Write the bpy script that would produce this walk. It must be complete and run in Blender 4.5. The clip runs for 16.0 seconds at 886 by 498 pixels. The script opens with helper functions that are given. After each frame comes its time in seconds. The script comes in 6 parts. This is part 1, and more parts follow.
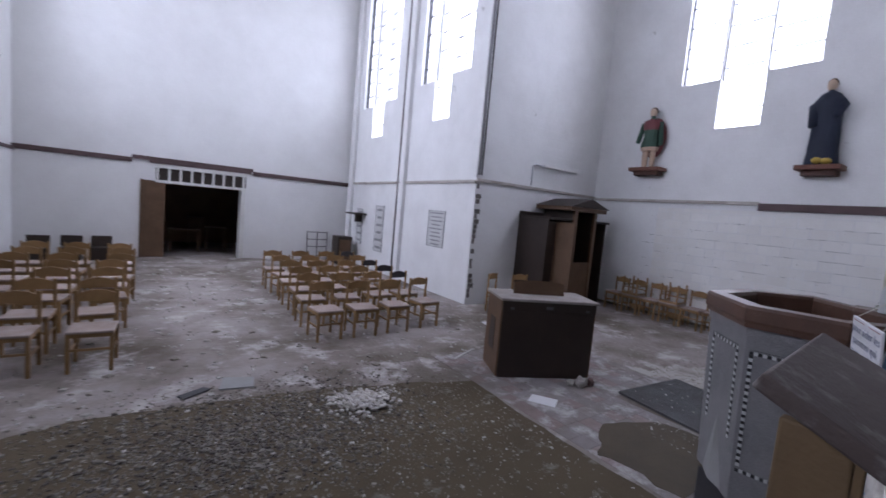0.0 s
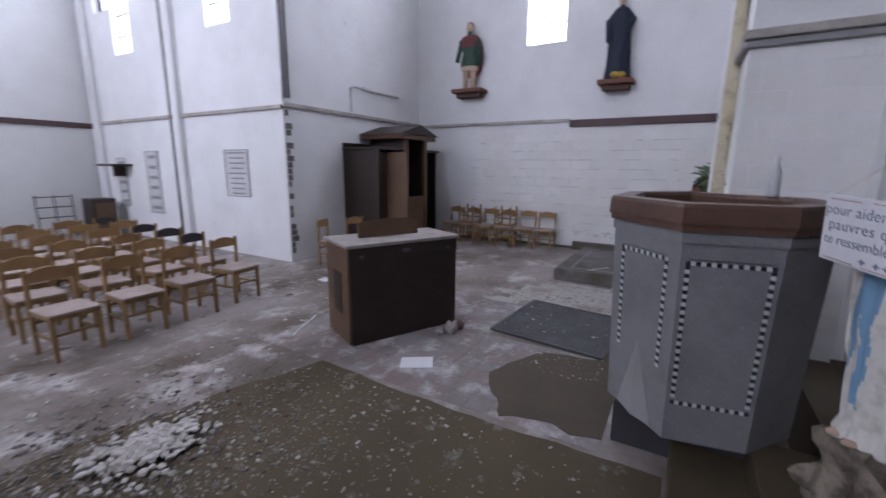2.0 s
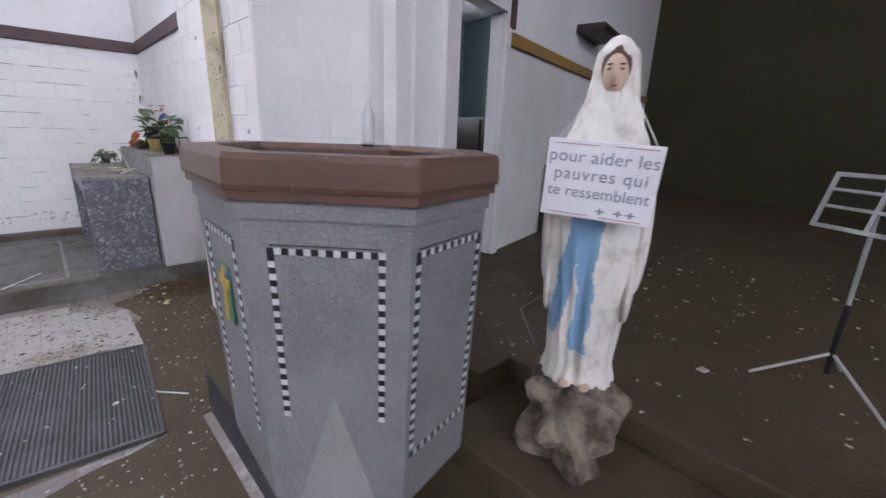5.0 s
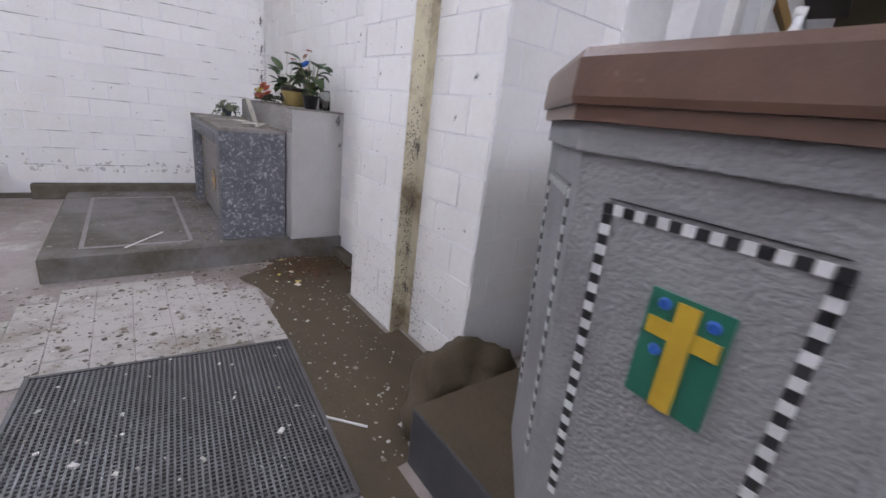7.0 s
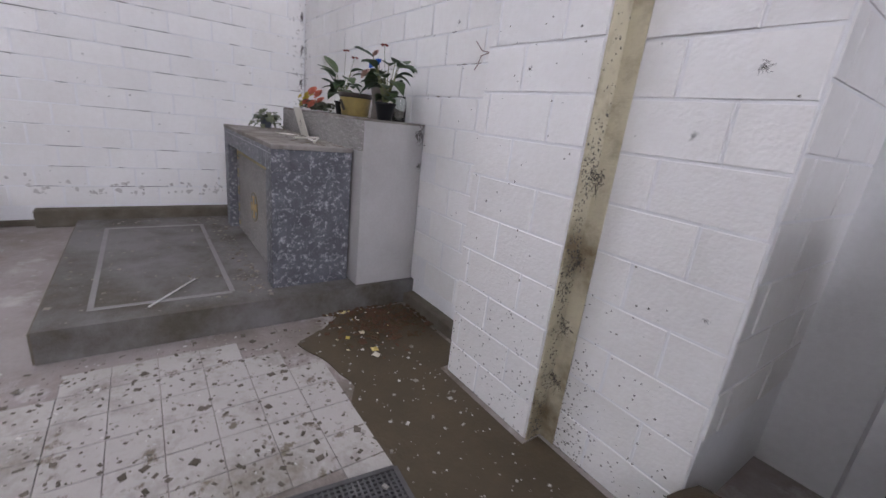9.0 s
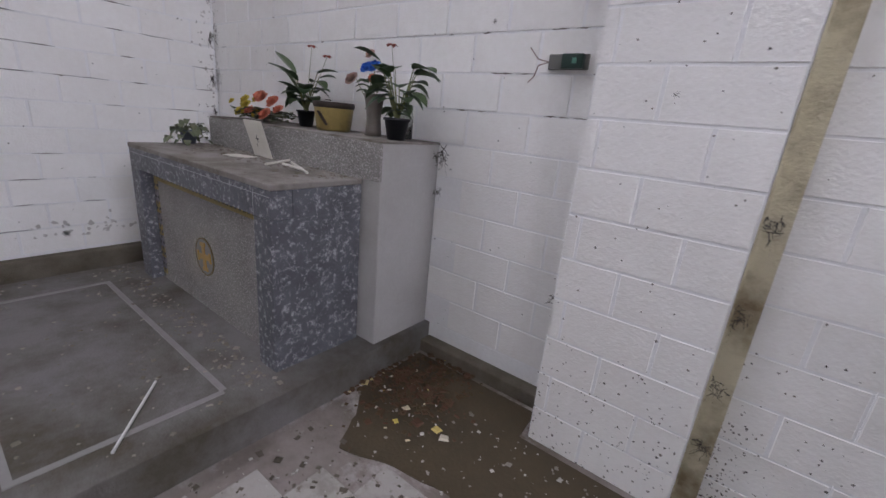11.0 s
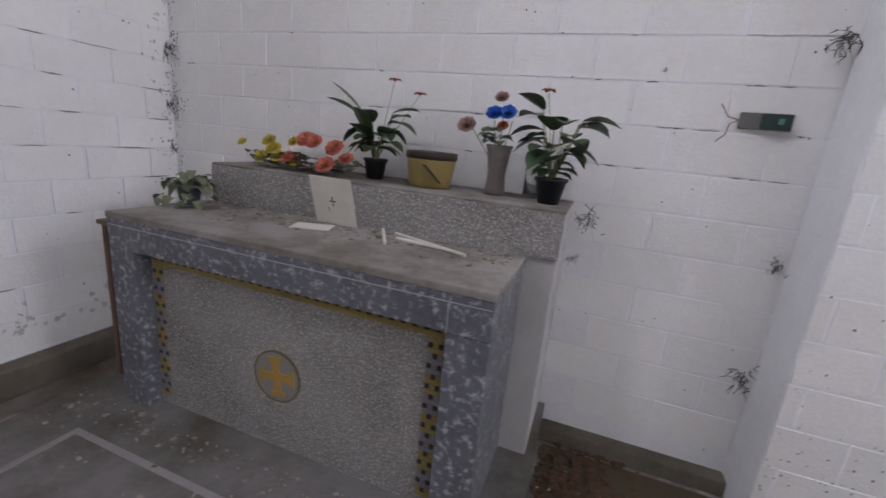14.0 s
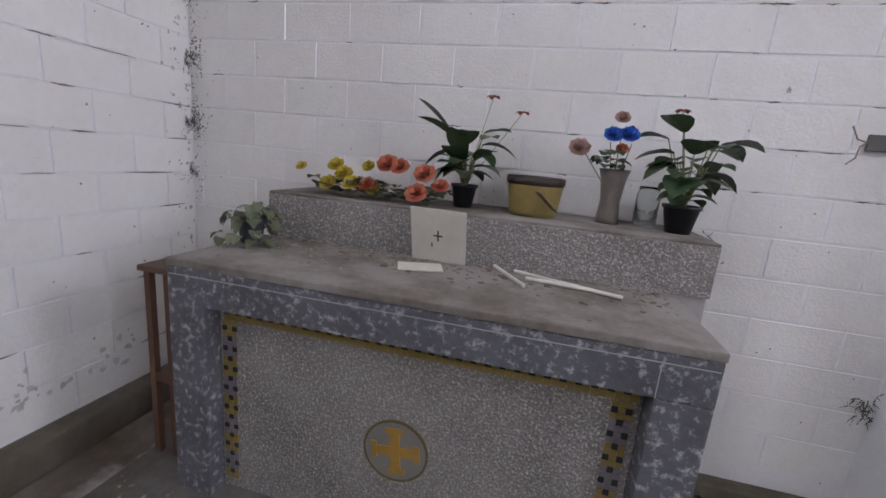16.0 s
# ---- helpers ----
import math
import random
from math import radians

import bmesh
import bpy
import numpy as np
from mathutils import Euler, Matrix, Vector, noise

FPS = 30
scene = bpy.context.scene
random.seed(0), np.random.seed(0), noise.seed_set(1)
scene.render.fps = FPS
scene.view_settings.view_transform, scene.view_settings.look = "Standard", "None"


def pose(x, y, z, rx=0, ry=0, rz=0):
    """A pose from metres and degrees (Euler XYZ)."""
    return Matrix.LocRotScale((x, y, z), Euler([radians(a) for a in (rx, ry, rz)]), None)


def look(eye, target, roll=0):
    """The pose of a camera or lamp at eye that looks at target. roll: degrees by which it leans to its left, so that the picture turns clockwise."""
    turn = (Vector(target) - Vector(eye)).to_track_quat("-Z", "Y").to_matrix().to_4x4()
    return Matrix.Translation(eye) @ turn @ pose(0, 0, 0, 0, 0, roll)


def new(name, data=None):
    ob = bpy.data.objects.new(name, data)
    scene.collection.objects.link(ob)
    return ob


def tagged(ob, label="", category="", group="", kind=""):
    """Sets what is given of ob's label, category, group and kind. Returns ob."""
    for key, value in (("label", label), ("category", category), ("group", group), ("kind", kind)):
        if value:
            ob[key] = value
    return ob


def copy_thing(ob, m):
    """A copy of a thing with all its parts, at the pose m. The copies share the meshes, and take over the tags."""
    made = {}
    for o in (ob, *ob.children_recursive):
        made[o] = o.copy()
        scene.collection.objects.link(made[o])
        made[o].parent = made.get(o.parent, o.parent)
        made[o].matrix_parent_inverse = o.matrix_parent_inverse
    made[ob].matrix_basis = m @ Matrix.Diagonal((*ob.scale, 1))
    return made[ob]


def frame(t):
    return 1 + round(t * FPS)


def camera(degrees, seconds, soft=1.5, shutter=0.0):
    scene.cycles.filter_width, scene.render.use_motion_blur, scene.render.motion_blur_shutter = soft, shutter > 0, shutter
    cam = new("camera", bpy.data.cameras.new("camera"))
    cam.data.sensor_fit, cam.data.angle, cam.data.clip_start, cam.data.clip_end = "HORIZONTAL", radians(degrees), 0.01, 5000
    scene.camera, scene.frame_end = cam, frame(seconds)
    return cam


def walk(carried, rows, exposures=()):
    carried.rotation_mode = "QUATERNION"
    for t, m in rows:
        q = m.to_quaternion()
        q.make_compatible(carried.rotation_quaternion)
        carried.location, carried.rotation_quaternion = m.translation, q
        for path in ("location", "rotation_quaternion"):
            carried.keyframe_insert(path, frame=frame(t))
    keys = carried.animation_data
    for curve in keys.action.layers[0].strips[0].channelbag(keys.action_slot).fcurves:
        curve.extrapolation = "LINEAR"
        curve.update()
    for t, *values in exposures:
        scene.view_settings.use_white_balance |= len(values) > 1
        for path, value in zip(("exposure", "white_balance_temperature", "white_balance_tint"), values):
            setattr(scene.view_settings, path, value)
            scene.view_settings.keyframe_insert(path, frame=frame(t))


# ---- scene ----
cam = camera(94.0, 16.0, 1.5, 0.45)
PATH = [
    (0, (2.010, 3.876, 2.067), (3.150, 5.484, 1.896), 5.2),
    (0.5, (2.232, 4.133, 2.056), (3.588, 5.553, 1.793), 5.1),
    (1, (2.554, 4.437, 2.016), (4.112, 5.627, 1.709), 3.8),
    (1.5, (2.662, 4.690, 1.951), (4.233, 5.865, 1.654), 3.6),
    (2, (2.763, 4.883, 1.822), (4.449, 5.861, 1.434), 0.6),
    (2.5, (2.897, 5.009, 1.779), (4.831, 5.447, 1.567), 1.9),
    (3, (3.129, 5.091, 1.759), (5.106, 4.925, 1.496), 3.0),
    (5.5, (4.585, 5.811, 1.707), (5.911, 4.422, 1.151), 2.1),
    (6, (4.963, 5.921, 1.661), (6.310, 4.561, 1.081), 3.2),
    (6.5, (5.291, 5.990, 1.632), (6.741, 4.745, 1.041), 5.2),
    (7, (5.617, 6.014, 1.489), (7.117, 4.841, 0.878), 6.9),
    (7.5, (5.892, 5.994, 1.480), (7.407, 4.865, 0.826), 4.3),
    (8, (6.291, 5.906, 1.495), (7.897, 4.858, 0.928), 2.4),
    (8.5, (6.537, 5.936, 1.449), (8.158, 4.917, 0.872), 6.1),
    (9, (6.806, 6.073, 1.437), (8.338, 4.927, 0.853), 6.6),
    (11.5, (8.107, 6.444, 1.551), (9.172, 4.858, 0.960), 6.9),
    (12, (8.356, 6.461, 1.548), (9.376, 4.830, 1.001), 8.6),
    (12.5, (8.674, 6.441, 1.614), (9.618, 4.734, 1.173), 6.0),
    (13, (8.892, 6.441, 1.645), (9.778, 4.703, 1.205), 5.9),
    (13.5, (9.136, 6.536, 1.671), (9.790, 4.693, 1.251), 8.2),
    (14, (9.398, 6.635, 1.633), (10.038, 4.806, 1.136), 5.6),
    (14.5, (9.623, 6.663, 1.615), (10.304, 4.844, 1.137), 2.8),
    (15, (9.852, 6.639, 1.602), (10.470, 4.802, 1.111), 2.7),
    (15.5, (10.019, 6.599, 1.604), (10.585, 4.740, 1.131), 5.5),
    (16, (10.169, 6.598, 1.626), (10.612, 4.695, 1.200), 5.2),
]

# ---------------------------------------------------------------- light
EXPOSURE = [(0, -0.42, 5750, 14), (1.5, -0.3, 5800, 14), (3.0, 0.12, 5850, 14), (5.5, 0.62, 6150, 12), (6.5, 0.5, 6200, 12), (7.5, 0.6, 6220, 12), (9, 0.32, 6250, 13), (12.5, 0.05, 6300, 13), (16, 0.22, 6300, 13)]
walk(cam, [(t, look(e, a, r)) for t, e, a, r in PATH], EXPOSURE)

world = bpy.data.worlds.new("overcast_sky")
scene.world = world
world.use_nodes = True
wn = world.node_tree.nodes
wl = world.node_tree.links
sky = wn.new("ShaderNodeTexSky")
sky.sky_type = "NISHITA"
sky.sun_disc = False
sky.sun_elevation = radians(38)
sky.sun_rotation = radians(-30)
sky.air_density = 2.0
sky.dust_density = 6.0
wl.new(sky.outputs[0], wn["Background"].inputs[0])
wn["Background"].inputs[1].default_value = 0.15


def lamp(name, kind, energy, m, color=(1, 1, 1), **kw):
    data = bpy.data.lights.new(name, kind)
    data.energy, data.color = energy, color
    for k, v in kw.items():
        if k == "angle":
            data.angle = v
        elif k == "shape":
            data.shape = v
        elif k == "size":
            data.size = v
        elif k == "size_y":
            data.size_y = v
    ob = new(name, data)
    ob.matrix_world = m
    return ob


lamp("sun", "SUN", 1.0, look((0, 0, 30), (12, -10, 0)), (1.0, 0.96, 0.9), angle=radians(20))
SKY_BLUE = (0.885, 0.88, 1.0)


def window_light(name, centre, target, w, h, power):
    lamp(name, "AREA", power, look(centre, target), SKY_BLUE, shape="RECTANGLE", size=w, size_y=h)


# ---------------------------------------------------------------- materials
def mat(name):
    m = bpy.data.materials.new(name)
    m.use_nodes = True
    return m, m.node_tree.nodes, m.node_tree.links, m.node_tree.nodes["Principled BSDF"]


def surface(name, base, dark, rough=0.8, grain=30.0, stain=1.2, mix=0.5, bump=0.25, bump_scale=90.0,
            spec=0.3, metal=0.0, contrast=(0.35, 0.7), vary=0.0, third=None, third_range=(0.6, 0.72)):
    """Two-scale mottled surface: base colour, darker stains, fine relief."""
    m, n, l, p = mat(name)
    co = n.new("ShaderNodeNewGeometry")
    n1 = n.new("ShaderNodeTexNoise")
    n1.inputs["Scale"].default_value = stain
    n1.inputs["Detail"].default_value = 8
    n1.inputs["Roughness"].default_value = 0.65
    l.new(co.outputs["Position"], n1.inputs["Vector"])
    r1 = n.new("ShaderNodeMapRange")
    r1.inputs["From Min"].default_value, r1.inputs["From Max"].default_value = contrast
    r1.inputs["To Max"].default_value = mix
    l.new(n1.outputs["Fac"], r1.inputs["Value"])
    n2 = n.new("ShaderNodeTexNoise")
    n2.inputs["Scale"].default_value = grain
    n2.inputs["Detail"].default_value = 4
    l.new(co.outputs["Position"], n2.inputs["Vector"])
    add = n.new("ShaderNodeMath")
    add.operation = "MULTIPLY_ADD"
    l.new(n2.outputs["Fac"], add.inputs[0])
    add.inputs[1].default_value = 0.35
    l.new(r1.outputs[0], add.inputs[2])
    sub = n.new("ShaderNodeMath")
    sub.operation = "SUBTRACT"
    sub.use_clamp = True
    l.new(add.outputs[0], sub.inputs[0])
    sub.inputs[1].default_value = 0.17
    mx = n.new("ShaderNodeMix")
    mx.data_type = "RGBA"
    mx.inputs["A"].default_value = (*base, 1)
    mx.inputs["B"].default_value = (*dark, 1)
    l.new(sub.outputs[0], mx.inputs["Factor"])
    out = mx.outputs["Result"]
    if third:
        n3 = n.new("ShaderNodeTexNoise")
        n3.inputs["Scale"].default_value = stain * 2.7
        n3.inputs["Detail"].default_value = 10
        n3.inputs["Roughness"].default_value = 0.7
        l.new(co.outputs["Position"], n3.inputs["Vector"])
        r3 = n.new("ShaderNodeMapRange")
        r3.inputs["From Min"].default_value, r3.inputs["From Max"].default_value = third_range
        l.new(n3.outputs["Fac"], r3.inputs["Value"])
        m3 = n.new("ShaderNodeMix")
        m3.data_type = "RGBA"
        l.new(r3.outputs[0], m3.inputs["Factor"])
        l.new(out, m3.inputs["A"])
        m3.inputs["B"].default_value = (*third, 1)
        out = m3.outputs["Result"]
    if vary:
        oi = n.new("ShaderNodeObjectInfo")
        hv = n.new("ShaderNodeHueSaturation")
        mr = n.new("ShaderNodeMapRange")
        mr.inputs["To Min"].default_value, mr.inputs["To Max"].default_value = 1 - vary, 1 + vary
        l.new(oi.outputs["Random"], mr.inputs["Value"])
        l.new(mr.outputs[0], hv.inputs["Value"])
        l.new(out, hv.inputs["Color"])
        out = hv.outputs["Color"]
    l.new(out, p.inputs["Base Color"])
    p.inputs["Roughness"].default_value = rough
    p.inputs["Specular IOR Level"].default_value = spec
    p.inputs["Metallic"].default_value = metal
    if bump:
        n4 = n.new("ShaderNodeTexNoise")
        n4.inputs["Scale"].default_value = bump_scale
        n4.inputs["Detail"].default_value = 5
        l.new(co.outputs["Position"], n4.inputs["Vector"])
        b = n.new("ShaderNodeBump")
        b.inputs["Strength"].default_value = bump
        b.inputs["Distance"].default_value = 0.01
        l.new(n4.outputs["Fac"], b.inputs["Height"])
        l.new(b.outputs[0], p.inputs["Normal"])
    return m


def block_paint(name, base, dark, along):
    """White paint over concrete blocks, 40 x 20 cm courses; along: the axis the wall runs along."""
    m = surface(name, base, dark, 0.75, 40, 0.9, 0.35, 0.2, 60, third=(0.30, 0.28, 0.25), third_range=(0.66, 0.78))
    n, l = m.node_tree.nodes, m.node_tree.links
    co = n.new("ShaderNodeTexCoord")
    sep = n.new("ShaderNodeSeparateXYZ")
    com = n.new("ShaderNodeCombineXYZ")
    l.new(co.outputs["Object"], sep.inputs[0])
    l.new(sep.outputs[along], com.inputs[0])
    l.new(sep.outputs["Z"], com.inputs[1])
    br = n.new("ShaderNodeTexBrick")
    br.inputs["Scale"].default_value = 1.0
    br.inputs["Brick Width"].default_value = 0.4
    br.inputs["Row Height"].default_value = 0.2
    br.inputs["Mortar Size"].default_value = 0.006
    br.inputs["Mortar Smooth"].default_value = 0.3
    l.new(com.outputs[0], br.inputs["Vector"])
    b = n.new("ShaderNodeBump")
    b.inputs["Strength"].default_value = 0.35
    b.inputs["Distance"].default_value = 0.012
    b.invert = True
    l.new(br.outputs["Fac"], b.inputs["Height"])
    p = n["Principled BSDF"]
    old = p.inputs["Normal"].links[0].from_socket
    l.new(old, b.inputs["Normal"])
    l.new(b.outputs[0], p.inputs["Normal"])
    return m


WHITE = (0.80, 0.80, 0.80)
GREYED = (0.52, 0.51, 0.50)
wall_x = block_paint("white_block_paint_x", WHITE, GREYED, "X")
wall_y = block_paint("white_block_paint_y", WHITE, GREYED, "Y")
plaster = surface("white_plaster", WHITE, GREYED, 0.8, 30, 0.7, 0.3)
blockmat = surface("painted_block", (0.80, 0.79, 0.77), (0.60, 0.57, 0.52), 0.7, 30, 1.1, 0.35, 0.3, 70, vary=0.03)
olive = surface("olive_dark_paint", (0.055, 0.047, 0.026), (0.03, 0.025, 0.016), 0.7)
tealwall = surface("teal_grey_paint", (0.30, 0.38, 0.38), (0.22, 0.28, 0.28), 0.7)
brownrail = surface("purple_brown_paint", (0.115, 0.075, 0.075), (0.06, 0.045, 0.045), 0.6, 30, 3)
ochre = surface("ochre_paint", (0.36, 0.22, 0.07), (0.20, 0.12, 0.05), 0.6, 30, 3)
ceilmat = surface("ceiling_boards", (0.50, 0.47, 0.43), (0.35, 0.32, 0.28), 0.8)
floormat = surface("dusty_tile_floor", (0.33, 0.295, 0.28), (0.12, 0.095, 0.07), 0.85, 18, 0.55, 0.95, 0.6, 40,
                   contrast=(0.40, 0.62), third=(0.52, 0.49, 0.475), third_range=(0.53, 0.66))
carpet = surface("brown_carpet", (0.115, 0.09, 0.055), (0.07, 0.055, 0.035), 0.95, 60, 1.5, 0.6, 0.5, 120,
                 third=(0.26, 0.24, 0.21), third_range=(0.58, 0.7))
mud = surface("mud_brown", (0.088, 0.067, 0.039), (0.048, 0.037, 0.024), 0.7, 30, 2, 0.7, 0.4, 60)
rubble = surface("plaster_rubble", (0.50, 0.48, 0.45), (0.25, 0.22, 0.18), 0.9, 30, 6, 0.6, 0.4, vary=0.25)
terrazzo = surface("grey_terrazzo", (0.25, 0.245, 0.25), (0.10, 0.10, 0.105), 0.75, 70, 3.0, 0.35, 0.7, 90, contrast=(0.4, 0.65), third=(0.40, 0.39, 0.38), third_range=(0.60, 0.72))
terrazzo.node_tree.nodes["Noise Texture.002"].inputs["Scale"].default_value = 60
concrete = surface("grey_cement", (0.33, 0.33, 0.33), (0.20, 0.19, 0.17), 0.75, 50, 1.5, 0.5, 0.2)
blackstone = surface("black_stone", (0.045, 0.045, 0.05), (0.09, 0.085, 0.08), 0.5, 40, 3, 0.5)
rimwood = surface("varnished_brown_rim", (0.125, 0.066, 0.043), (0.06, 0.034, 0.026), 0.4, 25, 5, 0.7, 0.1, spec=0.5, third=(0.24, 0.19, 0.165), third_range=(0.6, 0.75))
darkwood = surface("dark_wood", (0.038, 0.026, 0.020), (0.02, 0.014, 0.012), 0.45, 20, 3, 0.6, 0.1, spec=0.4)
brownwood = surface("brown_wood", (0.14, 0.085, 0.05), (0.07, 0.042, 0.026), 0.5, 20, 3, 0.6, 0.1)
chairwood = surface("golden_beech", (0.30, 0.185, 0.08), (0.17, 0.10, 0.045), 0.45, 20, 6, 0.5, 0.1, vary=0.15)
dustyseat = surface("dusty_seat", (0.42, 0.35, 0.32), (0.25, 0.18, 0.13), 0.85, 30, 5, 0.6, vary=0.1)
dust = surface("grey_dust", (0.38, 0.35, 0.33), (0.20, 0.17, 0.15), 0.9, 30, 4, 0.6)
darkchair = surface("dark_chair_back", (0.04, 0.036, 0.04), (0.07, 0.06, 0.06), 0.5, 20, 6, 0.5)
frame_white = surface("white_gloss_paint", (0.74, 0.74, 0.72), (0.5, 0.48, 0.44), 0.45, 20, 2, 0.4)
steel = surface("galvanised_steel", (0.13, 0.13, 0.133), (0.06, 0.056, 0.05), 0.6, 30, 4, 0.6, 0.1, metal=0.6)
blackmetal = surface("black_metal", (0.03, 0.03, 0.035), (0.06, 0.05, 0.05), 0.4, 30, 4, 0.5, 0.1, metal=0.5)
paper = surface("old_paper", (0.68, 0.65, 0.58), (0.50, 0.46, 0.38), 0.8, 30, 8, 0.4, 0.05)
whitepaper = surface("white_paper", (0.78, 0.78, 0.80), (0.62, 0.62, 0.62), 0.8, 30, 8, 0.3, 0.05)
statuewhite = surface("ivory_statue_paint", (0.72, 0.695, 0.64), (0.30, 0.265, 0.215), 0.5, 25, 9, 0.6, 0.15, contrast=(0.48, 0.7))
rockmat = surface("grey_brown_rock", (0.25, 0.21, 0.165), (0.08, 0.065, 0.05), 0.9, 20, 9, 0.9, 1.0, 35, contrast=(0.42, 0.6))
whitepatch = surface("pale_lino", (0.41, 0.385, 0.36), (0.15, 0.125, 0.09), 0.75, 40, 2.5, 0.7, 0.2, contrast=(0.5, 0.7),
                     third=(0.17, 0.145, 0.11), third_range=(0.585, 0.64))


# ---------------------------------------------------------------- mesh helpers
def mesh_object(name, bm, material, smooth=False):
    me = bpy.data.meshes.new(name)
    bmesh.ops.recalc_face_normals(bm, faces=bm.faces)
    if smooth:
        for f in bm.faces:
            f.smooth = True
    bm.to_mesh(me)
    bm.free()
    if material:
        me.materials.append(material)
    return new(name, me)


def part(name, bm, material, parent, label="", smooth=False):
    ob = mesh_object(name, bm, material, smooth)
    ob.parent = parent
    if label:
        ob["label"] = label
    return ob


def thing(name, m, label, category, group="", kind=""):
    ob = new(name)
    ob.empty_display_size = 0.1
    ob.matrix_world = m
    return tagged(ob, label, category, group, kind)


def box(bm, x0, y0, z0, x1, y1, z1, bevel=0.0, m=None):
    r = bmesh.ops.create_cube(bm, size=1)
    vs = r["verts"]
    for v in vs:
        v.co = Vector((x0 + (v.co.x + 0.5) * (x1 - x0), y0 + (v.co.y + 0.5) * (y1 - y0), z0 + (v.co.z + 0.5) * (z1 - z0)))
    if bevel:
        es = list({e for v in vs for e in v.link_edges})
        r = bmesh.ops.bevel(bm, geom=es, offset=bevel, segments=2, affect="EDGES", profile=0.5)
        vs = list({v for f in r["faces"] for v in f.verts} | {v for v in vs if v.is_valid})
    if m is not None:
        bmesh.ops.transform(bm, matrix=m, verts=[v for v in vs if v.is_valid])
    return bm


def cube(*a, **k):
    return box(bmesh.new(), *a, **k)


def rod(bm, a, b, r0, r1=None, seg=8):
    a, b = Vector(a), Vector(b)
    d = b - a
    m = Matrix.Translation((a + b) / 2) @ d.to_track_quat("Z", "Y").to_matrix().to_4x4()
    bmesh.ops.create_cone(bm, cap_ends=True, segments=seg, radius1=r0, radius2=r0 if r1 is None else r1, depth=d.length, matrix=m)
    return bm


def lathe(bm, profile, seg=20, m=Matrix()):
    rings = []
    for r, z in profile:
        rings.append([bm.verts.new(m @ Vector((r * math.cos(2 * math.pi * k / seg), r * math.sin(2 * math.pi * k / seg), z))) for k in range(seg)])
    for a, b in zip(rings, rings[1:]):
        for k in range(seg):
            bm.faces.new((a[k], a[(k + 1) % seg], b[(k + 1) % seg], b[k]))
    bm.faces.new(rings[0][::-1])
    bm.faces.new(rings[-1])
    return bm


def prism(bm, outline, z0, z1, inner=None):
    """A flat ring or plate between z0 and z1 over a plan outline."""
    lo = [bm.verts.new((x, y, z0)) for x, y in outline]
    hi = [bm.verts.new((x, y, z1)) for x, y in outline]
    n = len(outline)
    for k in range(n):
        bm.faces.new((lo[k], lo[(k + 1) % n], hi[(k + 1) % n], hi[k]))
    if inner is None:
        bm.faces.new(hi)
        bm.faces.new(lo[::-1])
    else:
        li = [bm.verts.new((x, y, z0)) for x, y in inner]
        ui = [bm.verts.new((x, y, z1)) for x, y in inner]
        for k in range(n):
            j = (k + 1) % n
            bm.faces.new((li[k], ui[k], ui[j], li[j]))
            bm.faces.new((hi[k], hi[j], ui[j], ui[k]))
            bm.faces.new((lo[k], li[k], li[j], lo[j]))
    return bm


def blob(bm, centre, size, seed=0, amount=0.3, sub=2):
    r = bmesh.ops.create_icosphere(bm, subdivisions=sub, radius=1)
    for v in r["verts"]:
        k = 1 + amount * noise.noise(v.co * 1.7 + Vector((seed * 3.1, seed, 0)))
        v.co = Vector(centre) + Vector((v.co.x * size[0], v.co.y * size[1], v.co.z * size[2])) * k
    return bm


def wall(name, p, q, height, thick, material, holes=(), z0=0.0, label=""):
    """A wall from plan point p to q; its thickness lies to the left of p->q. holes: (s0, z0, s1, z1) along it."""
    p, q = Vector((*p, 0)), Vector((*q, 0))
    u = (q - p).normalized()
    n = Vector((-u.y, u.x, 0))
    L = (q - p).length
    us = sorted({0.0, L, *[h[0] for h in holes], *[h[2] for h in holes]})
    zs = sorted({z0, height, *[h[1] for h in holes], *[h[3] for h in holes]})
    solid = [[not any(h[0] <= (a + b) / 2 <= h[2] and h[1] <= (c + d) / 2 <= h[3] for h in holes)
              for c, d in zip(zs, zs[1:])] for a, b in zip(us, us[1:])]
    bm = bmesh.new()
    cache = {}

    def v(i, k, side):
        key = (i, k, side)
        if key not in cache:
            cache[key] = bm.verts.new(p + u * us[i] + n * (thick * side) + Vector((0, 0, zs[k])))
        return cache[key]

    nu, nz = len(us) - 1, len(zs) - 1
    for i in range(nu):
        for k in range(nz):
            if not solid[i][k]:
                continue
            bm.faces.new((v(i, k, 0), v(i + 1, k, 0), v(i + 1, k + 1, 0), v(i, k + 1, 0)))
            bm.faces.new((v(i, k, 1), v(i, k + 1, 1), v(i + 1, k + 1, 1), v(i + 1, k, 1)))
            for di, dk, e in ((-1, 0, ((i, k), (i, k + 1))), (1, 0, ((i + 1, k), (i + 1, k + 1))),
                              (0, -1, ((i, k), (i + 1, k))), (0, 1, ((i, k + 1), (i + 1, k + 1)))):
                a, b = i + di, k + dk
                if not (0 <= a < nu and 0 <= b < nz and solid[a][b]):
                    (i0, k0), (i1, k1) = e
                    bm.faces.new((v(i0, k0, 0), v(i1, k1, 0), v(i1, k1, 1), v(i0, k0, 1)))
    ob = mesh_object(name, bm, material)
    return tagged(ob, label or "white painted block wall, stained and peeling", "wall", kind="structure")


